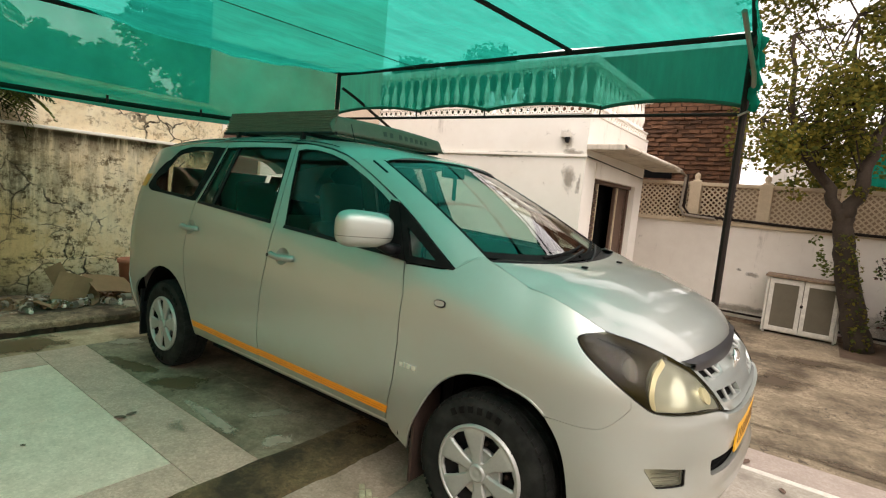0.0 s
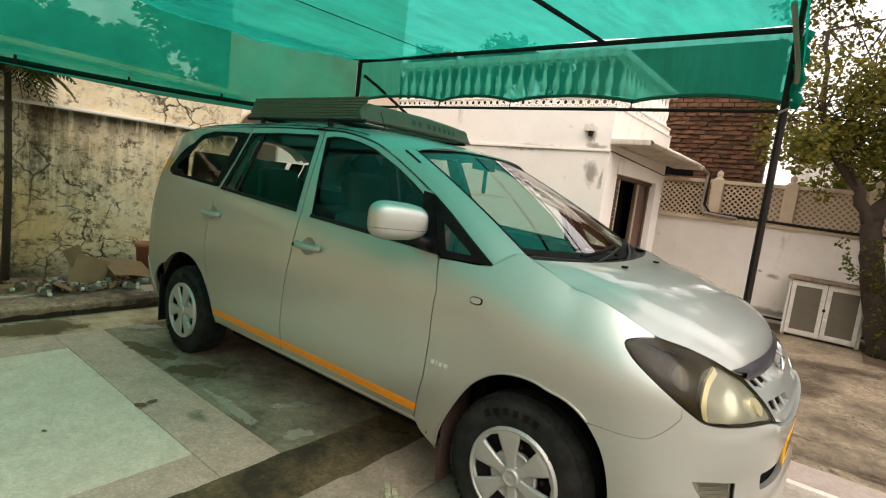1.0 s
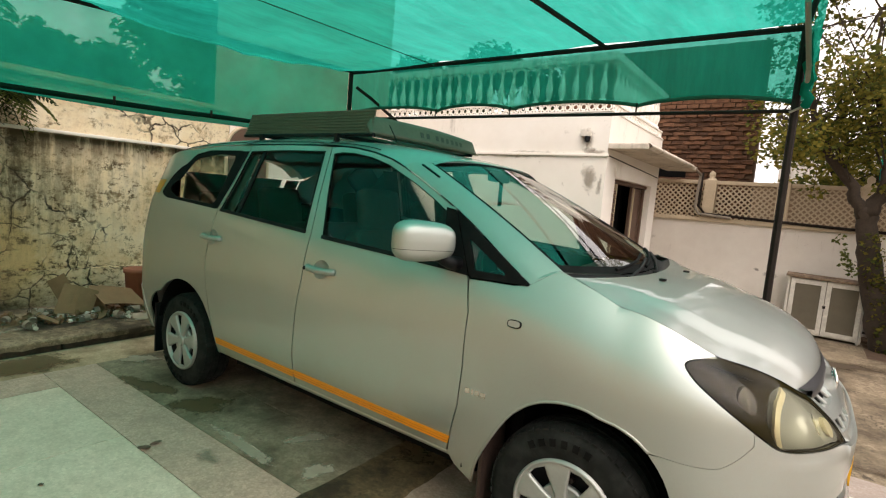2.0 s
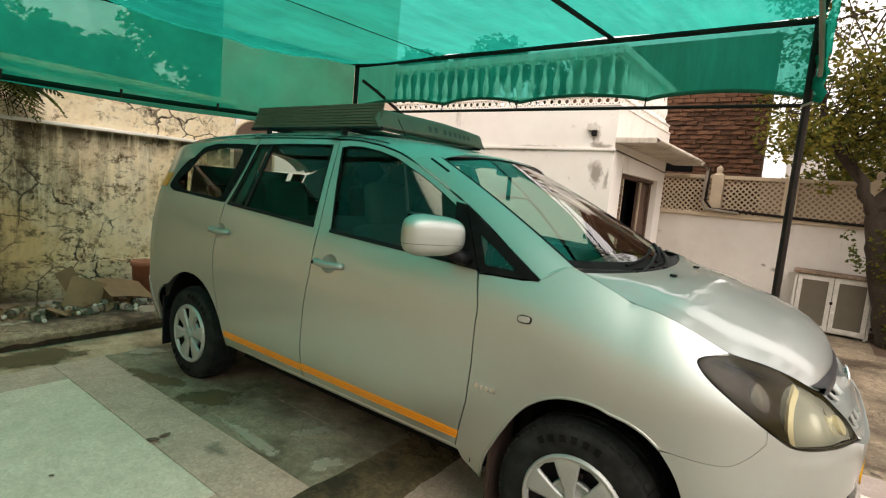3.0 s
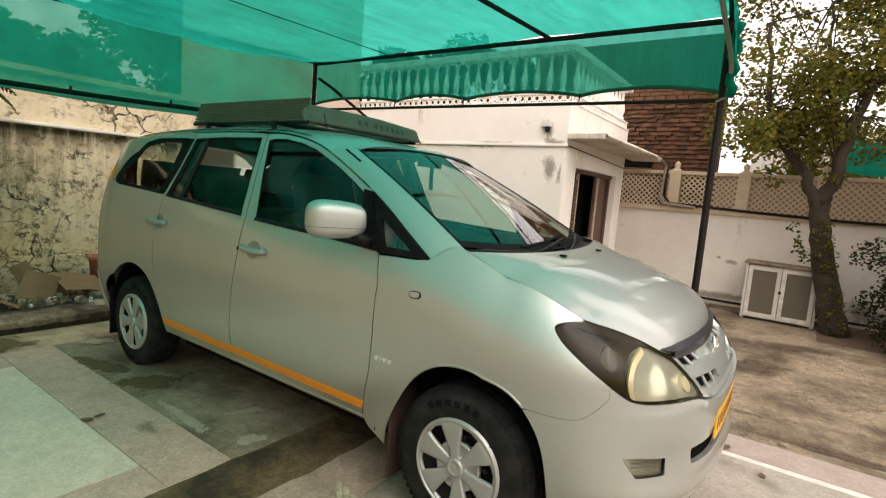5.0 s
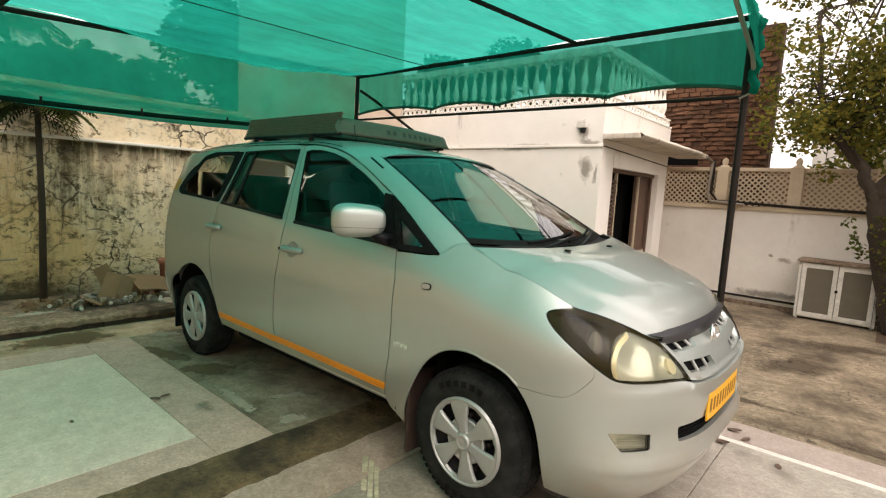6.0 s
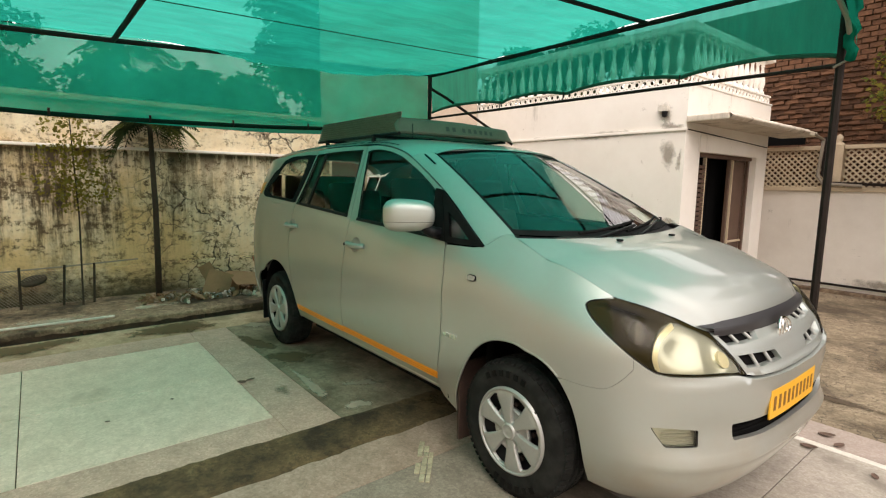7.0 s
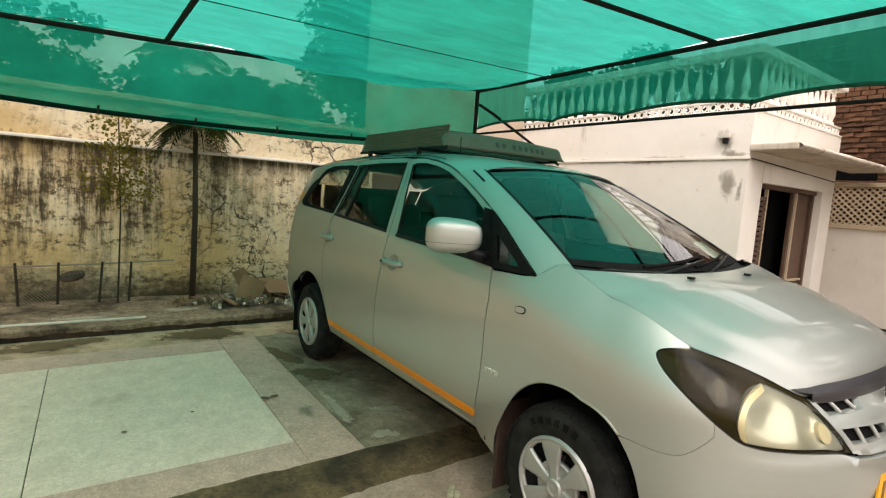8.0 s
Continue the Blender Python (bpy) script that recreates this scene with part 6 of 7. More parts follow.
STRAP = grainy("grey_strap", (0.16, 0.18, 0.16), 0.5, 0.2, 9, 0.15, 0)


def strap_at(x, sgn, y):
    """a strap that lies on the curve of the roof"""
    zt = door_top(x) + 0.008
    b = min(1.0, y / -skin(x, zt)[1])
    return (x, sgn * y, zt + (curve(x, RC) - zt) * (1 - b ** 4.6) + 0.007)


for x in (-2.38, -1.66):
    cb = part("crossbar", box((x - 0.018, -0.57, 1.716), (x + 0.018, 0.57, 1.738), 0.006), BLACK, rack)
    for sgn in (-1, 1):
        part("foot", box((x - 0.013, sgn * 0.555 - 0.014, 1.672), (x + 0.013, sgn * 0.555 + 0.014, 1.725), 0.006), BLACK, cb)
        part("strap", sheet(lambda a, b: strap_at(x - 0.026 + 0.052 * a, sgn, 0.585 + 0.098 * b), 2, 10), STRAP, cb, "flat grey clamp strap", True)
part("aerial", tube([(-1.38, -0.42, 1.80), (-1.20, -0.55, 1.69)], 0.003, 5), STEEL, rack)

# cabin: seats, fascia, steering wheel, mirror
def seat(x, y, w=0.50, back=0.62):
    s = empty("seat")
    s.parent = car
    s.matrix_basis = pose(x, y, 0.36)
    part("cushion", box((-0.26, -w / 2, 0.10), (0.26, w / 2, 0.30), 0.05), SEATCLOTH, s, smooth=True)
    part("backrest", box((-0.07, -w / 2, 0.0), (0.07, w / 2, back), 0.05, m=Matrix.Translation((-0.24, 0, 0.24)) @ Matrix.Rotation(radians(-14), 4, "Y")), SEATCLOTH, s, smooth=True)
    for yy in ((0,) if w < 0.8 else (-w / 3.4, w / 3.4)):
        part("headrest", box((-0.05, yy - 0.15, -0.07), (0.05, yy + 0.15, 0.22), 0.045, m=Matrix.Translation((-0.40, 0, 0.24 + back)) @ Matrix.Rotation(radians(-10), 4, "Y")), SEATCLOTH, s, smooth=True)
    return s


for y in (-0.37, 0.37):
    seat(-1.05, y)
seat(-1.98, 0.0, 1.30, 0.58)
seat(-2.85, 0.0, 1.10, 0.50)


def fascia(a, b):
    t = 2 * b - 1
    prof = [(0.0, (-0.08, 1.135)), (0.35, (-0.30, 1.120)), (0.55, (-0.46, 1.085)), (0.75, (-0.52, 0.98)), (1.0, (-0.46, 0.70))]
    return (curve(a, [(k, v[0]) for k, v in prof]) - 0.06 * t * t, 0.72 * t, curve(a, [(k, v[1]) for k, v in prof]))


cp("fascia", sheet(fascia, 16, 12), grainy("fascia_grey", (0.10, 0.10, 0.095), 0.7, 0, 9, 0.15, 0.2), "grey fascia", smooth=True)
sw = bmesh.new()
SM = pose(-0.60, -0.37, 1.03, 0, 62, 0)
tube([SM @ Vector((0.185 * math.cos(a), 0.185 * math.sin(a), 0)) for a in [2 * math.pi * k / 32 for k in range(33)]], 0.014, 8, sw)
for a in (20, 160, 270):
    tube([SM @ Vector((0, 0, -0.02)), SM @ Vector((0.18 * math.cos(radians(a)), 0.18 * math.sin(radians(a)), 0))], 0.014, 6, sw)
lathe([(0.0, 0.01), (0.06, 0.0), (0.07, -0.04)], 16, "z", sw, SM)
cp("steering_wheel", sw, BLACK, smooth=True)
cp("cabin_mirror", box((-0.90, -0.11, 1.535), (-0.875, 0.11, 1.60), 0.010), BLACK)
cp("hanging_charm", tube([(-0.87, 0.0, 1.535), (-0.87, 0.0, 1.45), (-0.87, 0.002, 1.40)], 0.012, 6), HEM, "green charm hanging from the mirror")
# white patch painted in for a sky reflection low on the windscreen
cp("sticker", sheet(lambda a, b: screen_at(0.07 + 0.16 * a, 0.60 + 0.26 * b, -0.006), 4, 4), SKYWHITE, "white patch standing in for sky reflected in the screen")
# pillars between the doors seen from inside
cpair("inner_pillar", sheet(lambda a, b: skin(-1.50 - 0.10 * b - 0.07 * a, 1.12 + 0.50 * a, -0.03), 6, 2), SEATCLOTH)
cpair("inner_pillar", sheet(lambda a, b: skin(-2.30 - 0.16 * b + 0.05 * a, 1.16 + 0.44 * a, -0.03), 6, 2), SEATCLOTH)

# ---------------------------------------------------------------- trees and plants
def leaf_cloud(centres, n, size, seed, flat=0.7, droop=0.25, fold=0.25):
    """many small folded leaves scattered in clumps: returns verts and faces"""
    rng = np.random.default_rng(seed)
    v, f = [], []
    w = np.array([c[3] ** 2 * c[2 + 2] if len(c) > 4 else c[3] ** 2 for c in centres])
    pick = rng.choice(len(centres), n, p=w / w.sum())
    for k in pick:
        x, y, z, r = centres[k][:4]
        d = rng.normal(size=3)
        d /= np.linalg.norm(d)
        p = np.array([x, y, z]) + d * r * rng.uniform(0.25, 1.0) ** 0.6 * np.array([1, 1, flat])
        a = rng.uniform(0, 6.28)
        out = np.array([math.cos(a), math.sin(a), -droop + rng.normal() * 0.5])
        out /= np.linalg.norm(out)
        side = np.cross(out, rng.normal(size=3))
        side /= np.linalg.norm(side)
        up = np.cross(side, out)
        s = size * rng.uniform(0.6, 1.25)
        b = len(v)
        v += [tuple(p), tuple(p + out * s * 0.45 + side * s * 0.36 + up * s * fold * 0.3), tuple(p + out * s), tuple(p + out * s * 0.45 - side * s * 0.36 + up * s * fold * 0.3)]
        f += [(b, b + 1, b + 2), (b, b + 2, b + 3)]
    return v, f


def limb(pts, r0, r1, wob=0.03, seed=0, seg=9):
    rng = random.Random(seed)
    P = [Vector(p) for p in pts]
    out = []
    for a, b in zip(P, P[1:]):
        for k in range(5):
            out.append(a.lerp(b, k / 5) + Vector((rng.uniform(-wob, wob), rng.uniform(-wob, wob), 0)))
    out.append(P[-1])
    return tube(out, r0, seg, None, True, r1)


def tree(name, label, trunk, r, limbs, clumps, n, size, mats, seed, stuff_twigs=60):
    t = empty(name, Matrix.Translation(trunk[0]))
    tagged(t, label, "tree")
    inv = Matrix.Translation(-Vector(trunk[0]))
    bm = limb(trunk, r, r * 0.62, 0.02, seed, 12)
    bm.transform(inv)
    part("trunk", bm, BARK, t, "", True)
    for i, (pts, r0) in enumerate(limbs):
        bm = limb(pts, r0, r0 * 0.3, 0.03, seed + i)
        bm.transform(inv)
        part("limb", bm, BARK, t, "", True)
    rng = random.Random(seed)
    tw = bmesh.new()
    for k in range(stuff_twigs):
        c = rng.choice(clumps)
        pts, _ = rng.choice(limbs)
        a = Vector(rng.choice(pts[1:]))
        b = Vector(c[:3]) + Vector((rng.uniform(-1, 1), rng.uniform(-1, 1), rng.uniform(-0.5, 0.8))) * c[3] * 0.7
        if (b - a).length < 2.2:
            m = a.lerp(b, 0.5) + Vector((rng.uniform(-0.1, 0.1), rng.uniform(-0.1, 0.1), 0.08))
            tube([a, m, b], 0.016, 4, tw, False, 0.004)
    tw.transform(inv)
    tagged(part("twig", tw, BARK, t), kind="stuff")
    for i, (m, share) in enumerate(mats):
        v, f = leaf_cloud(clumps, int(n * share), size, seed * 7 + i)
        ob = put("crown", mesh_of("crown", [Vector(p) - Vector(trunk[0]) for p in v], f, m), t)
        tagged(ob, kind="stuff")
    return t


def clump_box(rng, n, lo, hi, r0, r1):
    return [(rng.uniform(lo[0], hi[0]), rng.uniform(lo[1], hi[1]), rng.uniform(lo[2], hi[2]), rng.uniform(r0, r1)) for _ in range(n)]


R = random.Random(11)
yard_clumps = clump_box(R, 30, (2.0, 5.7, 1.9), (4.6, 7.0, 5.4), 0.35, 0.65) + clump_box(R, 30, (-0.1, 5.6, 2.5), (2.3, 6.9, 5.4), 0.32, 0.62) + clump_box(R, 14, (0.2, 5.8, 1.9), (1.3, 6.6, 2.9), 0.14, 0.30) + clump_box(R, 16, (1.2, 5.8, 3.2), (3.6, 7.2, 5.6), 0.25, 0.5)
tree("tree", "leafy garden tree with yellowing leaves beside the white wall",
     [(1.58, 6.25, LOW), (1.42, 6.25, 0.35), (1.27, 6.25, 0.95), (1.17, 6.25, 1.45), (1.16, 6.25, 1.72)], 0.17,
     [([(1.14, 6.25, 1.60), (0.95, 6.25, 2.0), (0.62, 6.22, 2.45), (0.40, 6.2, 2.95), (0.28, 6.1, 4.1)], 0.085),
      ([(1.18, 6.25, 1.62), (1.30, 6.2, 2.1), (1.36, 6.2, 2.7), (1.55, 6.15, 3.4), (1.95, 6.1, 4.6)], 0.10),
      ([(0.70, 6.22, 2.35), (0.35, 6.3, 2.55), (0.0, 6.3, 2.95)], 0.04),
      ([(1.34, 6.2, 2.5), (1.05, 6.2, 3.2), (0.95, 6.2, 4.3)], 0.05),
      ([(1.50, 6.17, 3.2), (2.1, 6.3, 3.7), (2.7, 6.4, 4.2)], 0.05)],
     yard_clumps, 36000, 0.072, ((LEAF, 0.60), (LEAF2, 0.40)), 3, 170)

# creeper on the trunk and the leafy shoot over the cabinet
def sprig(name, label, clumps, n, size, mats, seed, cat="plant"):
    base = Vector(clumps[0][:3])
    base.z = LOW
    g = empty(name, Matrix.Translation(base))
    tagged(g, label, cat)
    for i, (m, share) in enumerate(mats):
        v, f = leaf_cloud(clumps, int(n * share), size, seed + i, 1.0)
        tagged(put("leaves", mesh_of("leaves", [Vector(p) - base for p in v], f, m), g), kind="stuff")
    return g


sprig("creeper", "yellow-green creeper climbing the tree trunk", [(1.42 - 0.14 * k * 0.3 + 0.14, 6.10, LOW + 0.1 + 0.17 * k, 0.13) for k in range(9)], 420, 0.06, ((LEAF, 0.5), (LEAF2, 0.5)), 21)
sh = [(1.05, 6.05, 0.95), (0.95, 6.05, 1.12), (0.90, 6.03, 1.28), (1.02, 6.0, 1.0), (1.12, 6.05, 0.85)]
sprig("shoot", "thin leafy shoot hanging beside the cabinet", [(x, y, z, 0.09) for x, y, z in sh], 70, 0.065, ((LEAF2, 1.0),), 31)
RB = random.Random(4)
bush_c = clump_box(RB, 70, (2.15, 5.0, LOW + 0.15), (3.9, 6.6, 2.55), 0.22, 0.45) + clump_box(RB, 14, (1.7, 5.6, LOW + 0.1), (2.3, 6.3, 1.1), 0.1, 0.22)
bush = sprig("bush", "dark flowering shrub with dull red bracts", bush_c, 34000, 0.05, ((LEAFDARK, 0.70), (LEAF2, 0.10), (REDLEAF, 0.20)), 41, "bush")
for k in range(5):
    bx = 2.15 + 0.35 * k
    bm = limb([(bx, 6.1, LOW), (bx + 0.1, 6.1, 0.7), (bx + RB.uniform(-0.2, 0.3), 6.05, 1.7)], 0.045, 0.012, 0.02, k)
    bm.transform(Matrix.Translation(-bush.matrix_basis.translation))
    part("stem", bm, BARK, bush, "", True)
soil = part("soil_bed", sheet(lambda a, b: (1.35 + 3.2 * a, 5.6 + 1.3 * b, LOW + 0.004 + 0.05 * math.sin(math.pi * a) * math.sin(math.pi * b) + 0.012 * noise.noise((a * 14, b * 8, 0))), 40, 20), SOIL)
tagged(soil, "bed of bare brown soil under the shrub", "soil", kind="structure")

# trees beyond the old wall and the garden wall
R2 = random.Random(8)
for name, tx, ty, h, sp, seed in (("tree", -8.2, -4.35, 5.4, 1.9, 51), ("tree", -8.2, 3.0, 5.5, 1.85, 52), ("tree", -8.3, -0.45, 3.0, 1.35, 55), ("tree", -9.5, -9.0, 5.2, 2.2, 53), ("tree", -10.5, 4.6, 5.0, 1.8, 54)):
    cl = clump_box(R2, 34 if h > 4 else 60, (tx - sp * 0.8, ty - sp, h * 0.45), (tx + sp * 0.8, ty + sp, h), 0.4 if h > 4 else 0.3, 0.8 if h > 4 else 0.5)
    tree(name, "dark leafy tree standing behind the old wall", [(tx, ty, LOW), (tx + 0.1, ty, h * 0.3), (tx, ty + 0.1, h * 0.5)], 0.16,
         [([(tx, ty, h * 0.45), (tx + 0.5, ty + 0.5, h * 0.7), (tx + 0.8, ty + 0.9, h * 0.9)], 0.07), ([(tx, ty, h * 0.45), (tx - 0.5, ty - 0.6, h * 0.7), (tx - 0.7, ty - 1.0, h * 0.92)], 0.07)],
         cl, 19000 if h > 4 else 20000, 0.14, ((LEAFDARK, 0.85), (LEAF2, 0.15)), seed, 30)
for tx, ty, h, sp, seed in ((4.6, 10.0, 5.0, 1.8, 61), (1.2, 10.9, 4.0, 1.1, 62), (7.5, 9.5, 5.6, 2.2, 63), (2.9, 10.2, 5.4, 1.2, 64)):
    cl = clump_box(R2, 26, (tx - sp, ty - sp * 0.6, h * 0.4), (tx + sp, ty + sp * 0.6, h), 0.35, 0.7)
    tree("tree", "tree with dull green leaves behind the garden wall", [(tx, ty, LOW), (tx, ty, h * 0.3), (tx + 0.1, ty, h * 0.5)], 0.13,
         [([(tx, ty, h * 0.45), (tx + 0.5, ty, h * 0.7), (tx + 0.7, ty + 0.3, h * 0.9)], 0.06), ([(tx, ty, h * 0.45), (tx - 0.5, ty, h * 0.7), (tx - 0.6, ty - 0.3, h * 0.9)], 0.06)],
         cl, 3200, 0.13, ((LEAF2, 0.5), (LEAF, 0.5)), seed, 30)
for tx, ty, h, sp, seed in ((-3.0, 10.2, 5.2, 1.7, 65), (-5.6, 9.8, 5.0, 1.7, 66), (-8.2, 9.0, 5.0, 1.7, 67)):
    cl = clump_box(R2, 34, (tx - sp, ty - sp * 0.6, h * 0.35), (tx + sp, ty + sp * 0.6, h), 0.4, 0.8)
    tree("tree", "dark leafy tree standing behind the white house", [(tx, ty, LOW), (tx + 0.1, ty, h * 0.25), (tx, ty + 0.1, h * 0.45)], 0.17,
         [([(tx, ty, h * 0.4), (tx + 0.6, ty, h * 0.7), (tx + 0.9, ty + 0.3, h * 0.9)], 0.07), ([(tx, ty, h * 0.4), (tx - 0.6, ty, h * 0.7), (tx - 0.8, ty - 0.3, h * 0.92)], 0.07)],
         cl, 15000, 0.15, ((LEAFDARK, 0.8), (LEAF2, 0.2)), seed, 30)
far_net = part("shade_net", sheet(lambda a, b: (1.4 + 3.6 * a, 8.8 + 0.5 * b, 2.30 + 0.62 * b - 0.08 * math.sin(math.pi * a * 3) + 0.05 * noise.noise((a * 8, b * 4, 2))), 24, 8), NETSIDE)
tagged(far_net, "green shade net stretched behind the garden wall", "shade net")
for x in (1.45, 4.95):
    part("pole", tube([(x, 9.3, LOW), (x, 9.3, 2.65)], 0.03, 8), STEEL, far_net)


def frond(base, yaw, length, rise, drop, n=16, leaf=0.28, w=0.018, bm=None):
    """an arching palm frond with hanging narrow leaflets on both sides"""
    bm = bm or bmesh.new()
    d = Vector((math.cos(yaw), math.sin(yaw), 0))
    s = Vector((-d.y, d.x, 0))
    pts = [Vector(base) + d * length * t + Vector((0, 0, rise * t - drop * t * t)) for t in [k / 10 for k in range(11)]]
    tube(pts, 0.008, 4, bm, False, 0.003)
    for k in range(2, n + 1):
        t = k / n
        p = Vector(base) + d * length * t + Vector((0, 0, rise * t - drop * t * t))
        l = leaf * math.sin(math.pi * (0.15 + 0.8 * t))
        for g in (-1, 1):
            e = p + s * g * l * 0.75 + d * l * 0.45 - Vector((0, 0, l * 0.5))
            mid = p.lerp(e, 0.5) + Vector((0, 0, 0.05 * l))
            q = d * w * 0.5
            a = [bm.verts.new(x) for x in (p, mid + q, e, mid - q)]
            bm.faces.new(a)
    return bm


def palm(x, y, z0, z1, n, length, seed, label, trunk_r=0.02):
    rng = random.Random(seed)
    g = empty("palm", pose(x, y, z0))
    tagged(g, label, "palm")
    part("trunk", tube([(0, 0, -0.02), (0.02, 0.01, (z1 - z0) * 0.5), (0.0, 0.0, z1 - z0)], trunk_r, 8, None, True, trunk_r * 0.7), BARK, g, "", True)
    for k in range(n):
        a = 2 * math.pi * k / n + rng.uniform(-0.3, 0.3)
        part("frond", frond((0, 0, z1 - z0), a, length * rng.uniform(0.7, 1.1), length * rng.uniform(0.15, 0.8), length * rng.uniform(0.6, 1.4), 15, length * 0.44, 0.026), LEAFDARK if k % 3 else LEAF2, g)
    return g


palm(WX + 0.28, -1.42, 0.1, 2.03, 30, 0.45, 2, "slim young palm with drooping fronds in front of the old wall", 0.034)
palm(WX - 1.6, -1.33, LOW, 3.12, 20, 0.62, 6, "slender palm rising behind the old wall", 0.03)
stem = empty("sapling", pose(WX + 0.30, -2.12, 0.1))
tagged(stem, "thin sapling with wispy yellow-green leaves against the wall", "plant")
part("stem", tube([(0, 0, -0.02), (0.01, 0.02, 0.9), (-0.02, 0.0, 1.9)], 0.010, 6, None, True, 0.006), BARK, stem)
v, f = leaf_cloud([(0.03 * (k % 3), 0.16 * math.sin(k * 2.1), 1.12 + 0.085 * k, 0.26 - 0.012 * k) for k in range(11)], 1100, 0.042, 71, 0.7, 0.8)
tagged(put("leaves", mesh_of("leaves", v, f, LEAF), stem), kind="stuff")

# ---------------------------------------------------------------- cabinet of white slatted frames by the wall
cab = empty("cabinet", pose(0.40, 6.40, LOW))
tagged(cab, "low white wooden cabinet with two mesh doors, worn paint", "cabinet")
W, D, Hc = 0.92, 0.46, 0.84
part("side_panel", box((0, 0.0, 0.02), (0.035, D, Hc), 0.004), WHITEPAINT, cab)
part("side_panel", box((W - 0.035, 0.0, 0.02), (W, D, Hc), 0.004), WHITEPAINT, cab)
part("back_panel", box((0.036, D - 0.02, 0.04), (W - 0.036, D, Hc - 0.01)), MESHGREY, cab)
part("bottom_panel", box((0.036, 0.02, 0.03), (W - 0.036, D - 0.021, 0.05)), WHITEPAINT, cab)
part("top_panel", box((-0.04, -0.05, Hc + 0.001), (W + 0.03, D + 0.02, Hc + 0.032), 0.006, m=Matrix.Rotation(radians(0.8), 4, "Y")), KERBM, cab, "weathered warped top board")
for i in range(2):
    x0, x1 = (0.04, W / 2 - 0.004) if i == 0 else (W / 2 + 0.004, W - 0.04)
    dr = part("door", box((x0 + 0.05, -0.004, 0.10), (x1 - 0.05, 0.004, Hc - 0.07)), MESHGREY, cab, "grey fly-mesh door")
    for lo, hi in (((x0, -0.018, 0.05), (x0 + 0.055, 0.018, Hc - 0.015)), ((x1 - 0.055, -0.018, 0.05), (x1, 0.018, Hc - 0.015)), ((x0 + 0.056, -0.017, 0.05), (x1 - 0.056, 0.017, 0.115)), ((x0 + 0.056, -0.017, Hc - 0.085), (x1 - 0.056, 0.017, Hc - 0.015))):
        part("stile", box(lo, hi, 0.004), WHITEPAINT, dr)
part("latch", box((W / 2 - 0.018, -0.03, 0.44), (W / 2 + 0.018, -0.0185, 0.48), 0.003), STEEL, cab)
for x in (0.02, W - 0.05):
    for y in (0.02, D - 0.05):
        part("foot", box((x, y, 0), (x + 0.03, y + 0.03, 0.03)), WHITEPAINT, cab)

# ---------------------------------------------------------------- rubbish on the ledge
LZ = 0.10


def bottle(m, label, col=None):
    b = empty("bottle", m)
    tagged(b, label, "bottle", group="empty bottles on the ledge")
    part("body", lathe([(0.0, 0.0), (0.030, 0.0), (0.034, 0.01), (0.033, 0.07), (0.030, 0.10), (0.034, 0.13), (0.032, 0.16), (0.014, 0.21), (0.013, 0.225)], 16), PLASTIC, b, "clear crumpled plastic", True)
    part("cap", lathe([(0.016, 0.222), (0.016, 0.242), (0.0, 0.244)], 12), col or WHITEPAINT, b)
    part("wrapper", lathe([(0.0345, 0.075), (0.0335, 0.10), (0.0345, 0.125)], 16), PVC, b)
    return b


RR = random.Random(3)
spots = ((-4.55, -1.20, 80), (-4.62, -1.02, 30), (-4.72, -0.92, 120), (-4.45, -1.28, 95), (-4.60, -0.62, 10), (-4.55, -0.42, 60), (-4.80, -1.15, 140), (-4.48, -0.52, 170), (-4.40, -0.78, 20), (-4.52, -1.10, 150), (-4.66, -1.30, 50), (-4.44, -0.66, 110), (-4.75, -0.70, 75))
b0 = bottle(pose(spots[0][0], spots[0][1], LZ + 0.035, 90, 0, spots[0][2]), "empty clear plastic bottle lying on the ledge")
for x, y, a in spots[1:]:
    copy_thing(b0, pose(x, y, LZ + 0.035, 90, 0, a))


def carton(name, m, w, h, t, label, bend=0.25):
    def f(a, b):
        return Vector((w * (a - 0.5), bend * w * (abs(a - 0.45)) ** 1.3, h * b))
    bm = sheet(f, 8, 4)
    r = bmesh.ops.extrude_face_region(bm, geom=bm.faces[:])
    bmesh.ops.translate(bm, vec=(0, t, 0), verts=[v for v in r["geom"] if isinstance(v, bmesh.types.BMVert)])
    o = part(name, bm, CARD, None, label, False, m)
    return tagged(o, label, "cardboard")


carton("cardboard", pose(-4.52, -0.93, LZ, -24, 18, 72), 0.27, 0.30, 0.006, "brown torn cardboard box leaning on rubbish")
carton("cardboard", pose(-4.46, -0.50, LZ + 0.10, -68, 10, 100), 0.42, 0.32, 0.005, "flattened brown cardboard sheet", 0.1)
carton("cardboard", pose(-4.78, -0.80, LZ, -8, -24, 96), 0.15, 0.36, 0.005, "brown torn cardboard flap")
carton("cardboard", pose(-4.50, -0.85, LZ + 0.01, -82, 0, 40), 0.30, 0.20, 0.004, "dirty cardboard scrap lying flat", 0.05)
carton("cardboard", pose(-4.58, -0.74, LZ, -38, -30, 60), 0.22, 0.24, 0.005, "brown torn cardboard flap")
carton("cardboard", pose(-4.42, -1.02, LZ + 0.01, -66, 12, 150), 0.20, 0.16, 0.005, "dirty cardboard scrap lying flat", 0.2)
carton("cardboard", pose(-4.66, -1.45, LZ + 0.005, -86, 0, 15), 0.36, 0.16, 0.004, "dirty cardboard scrap lying flat", 0.05)
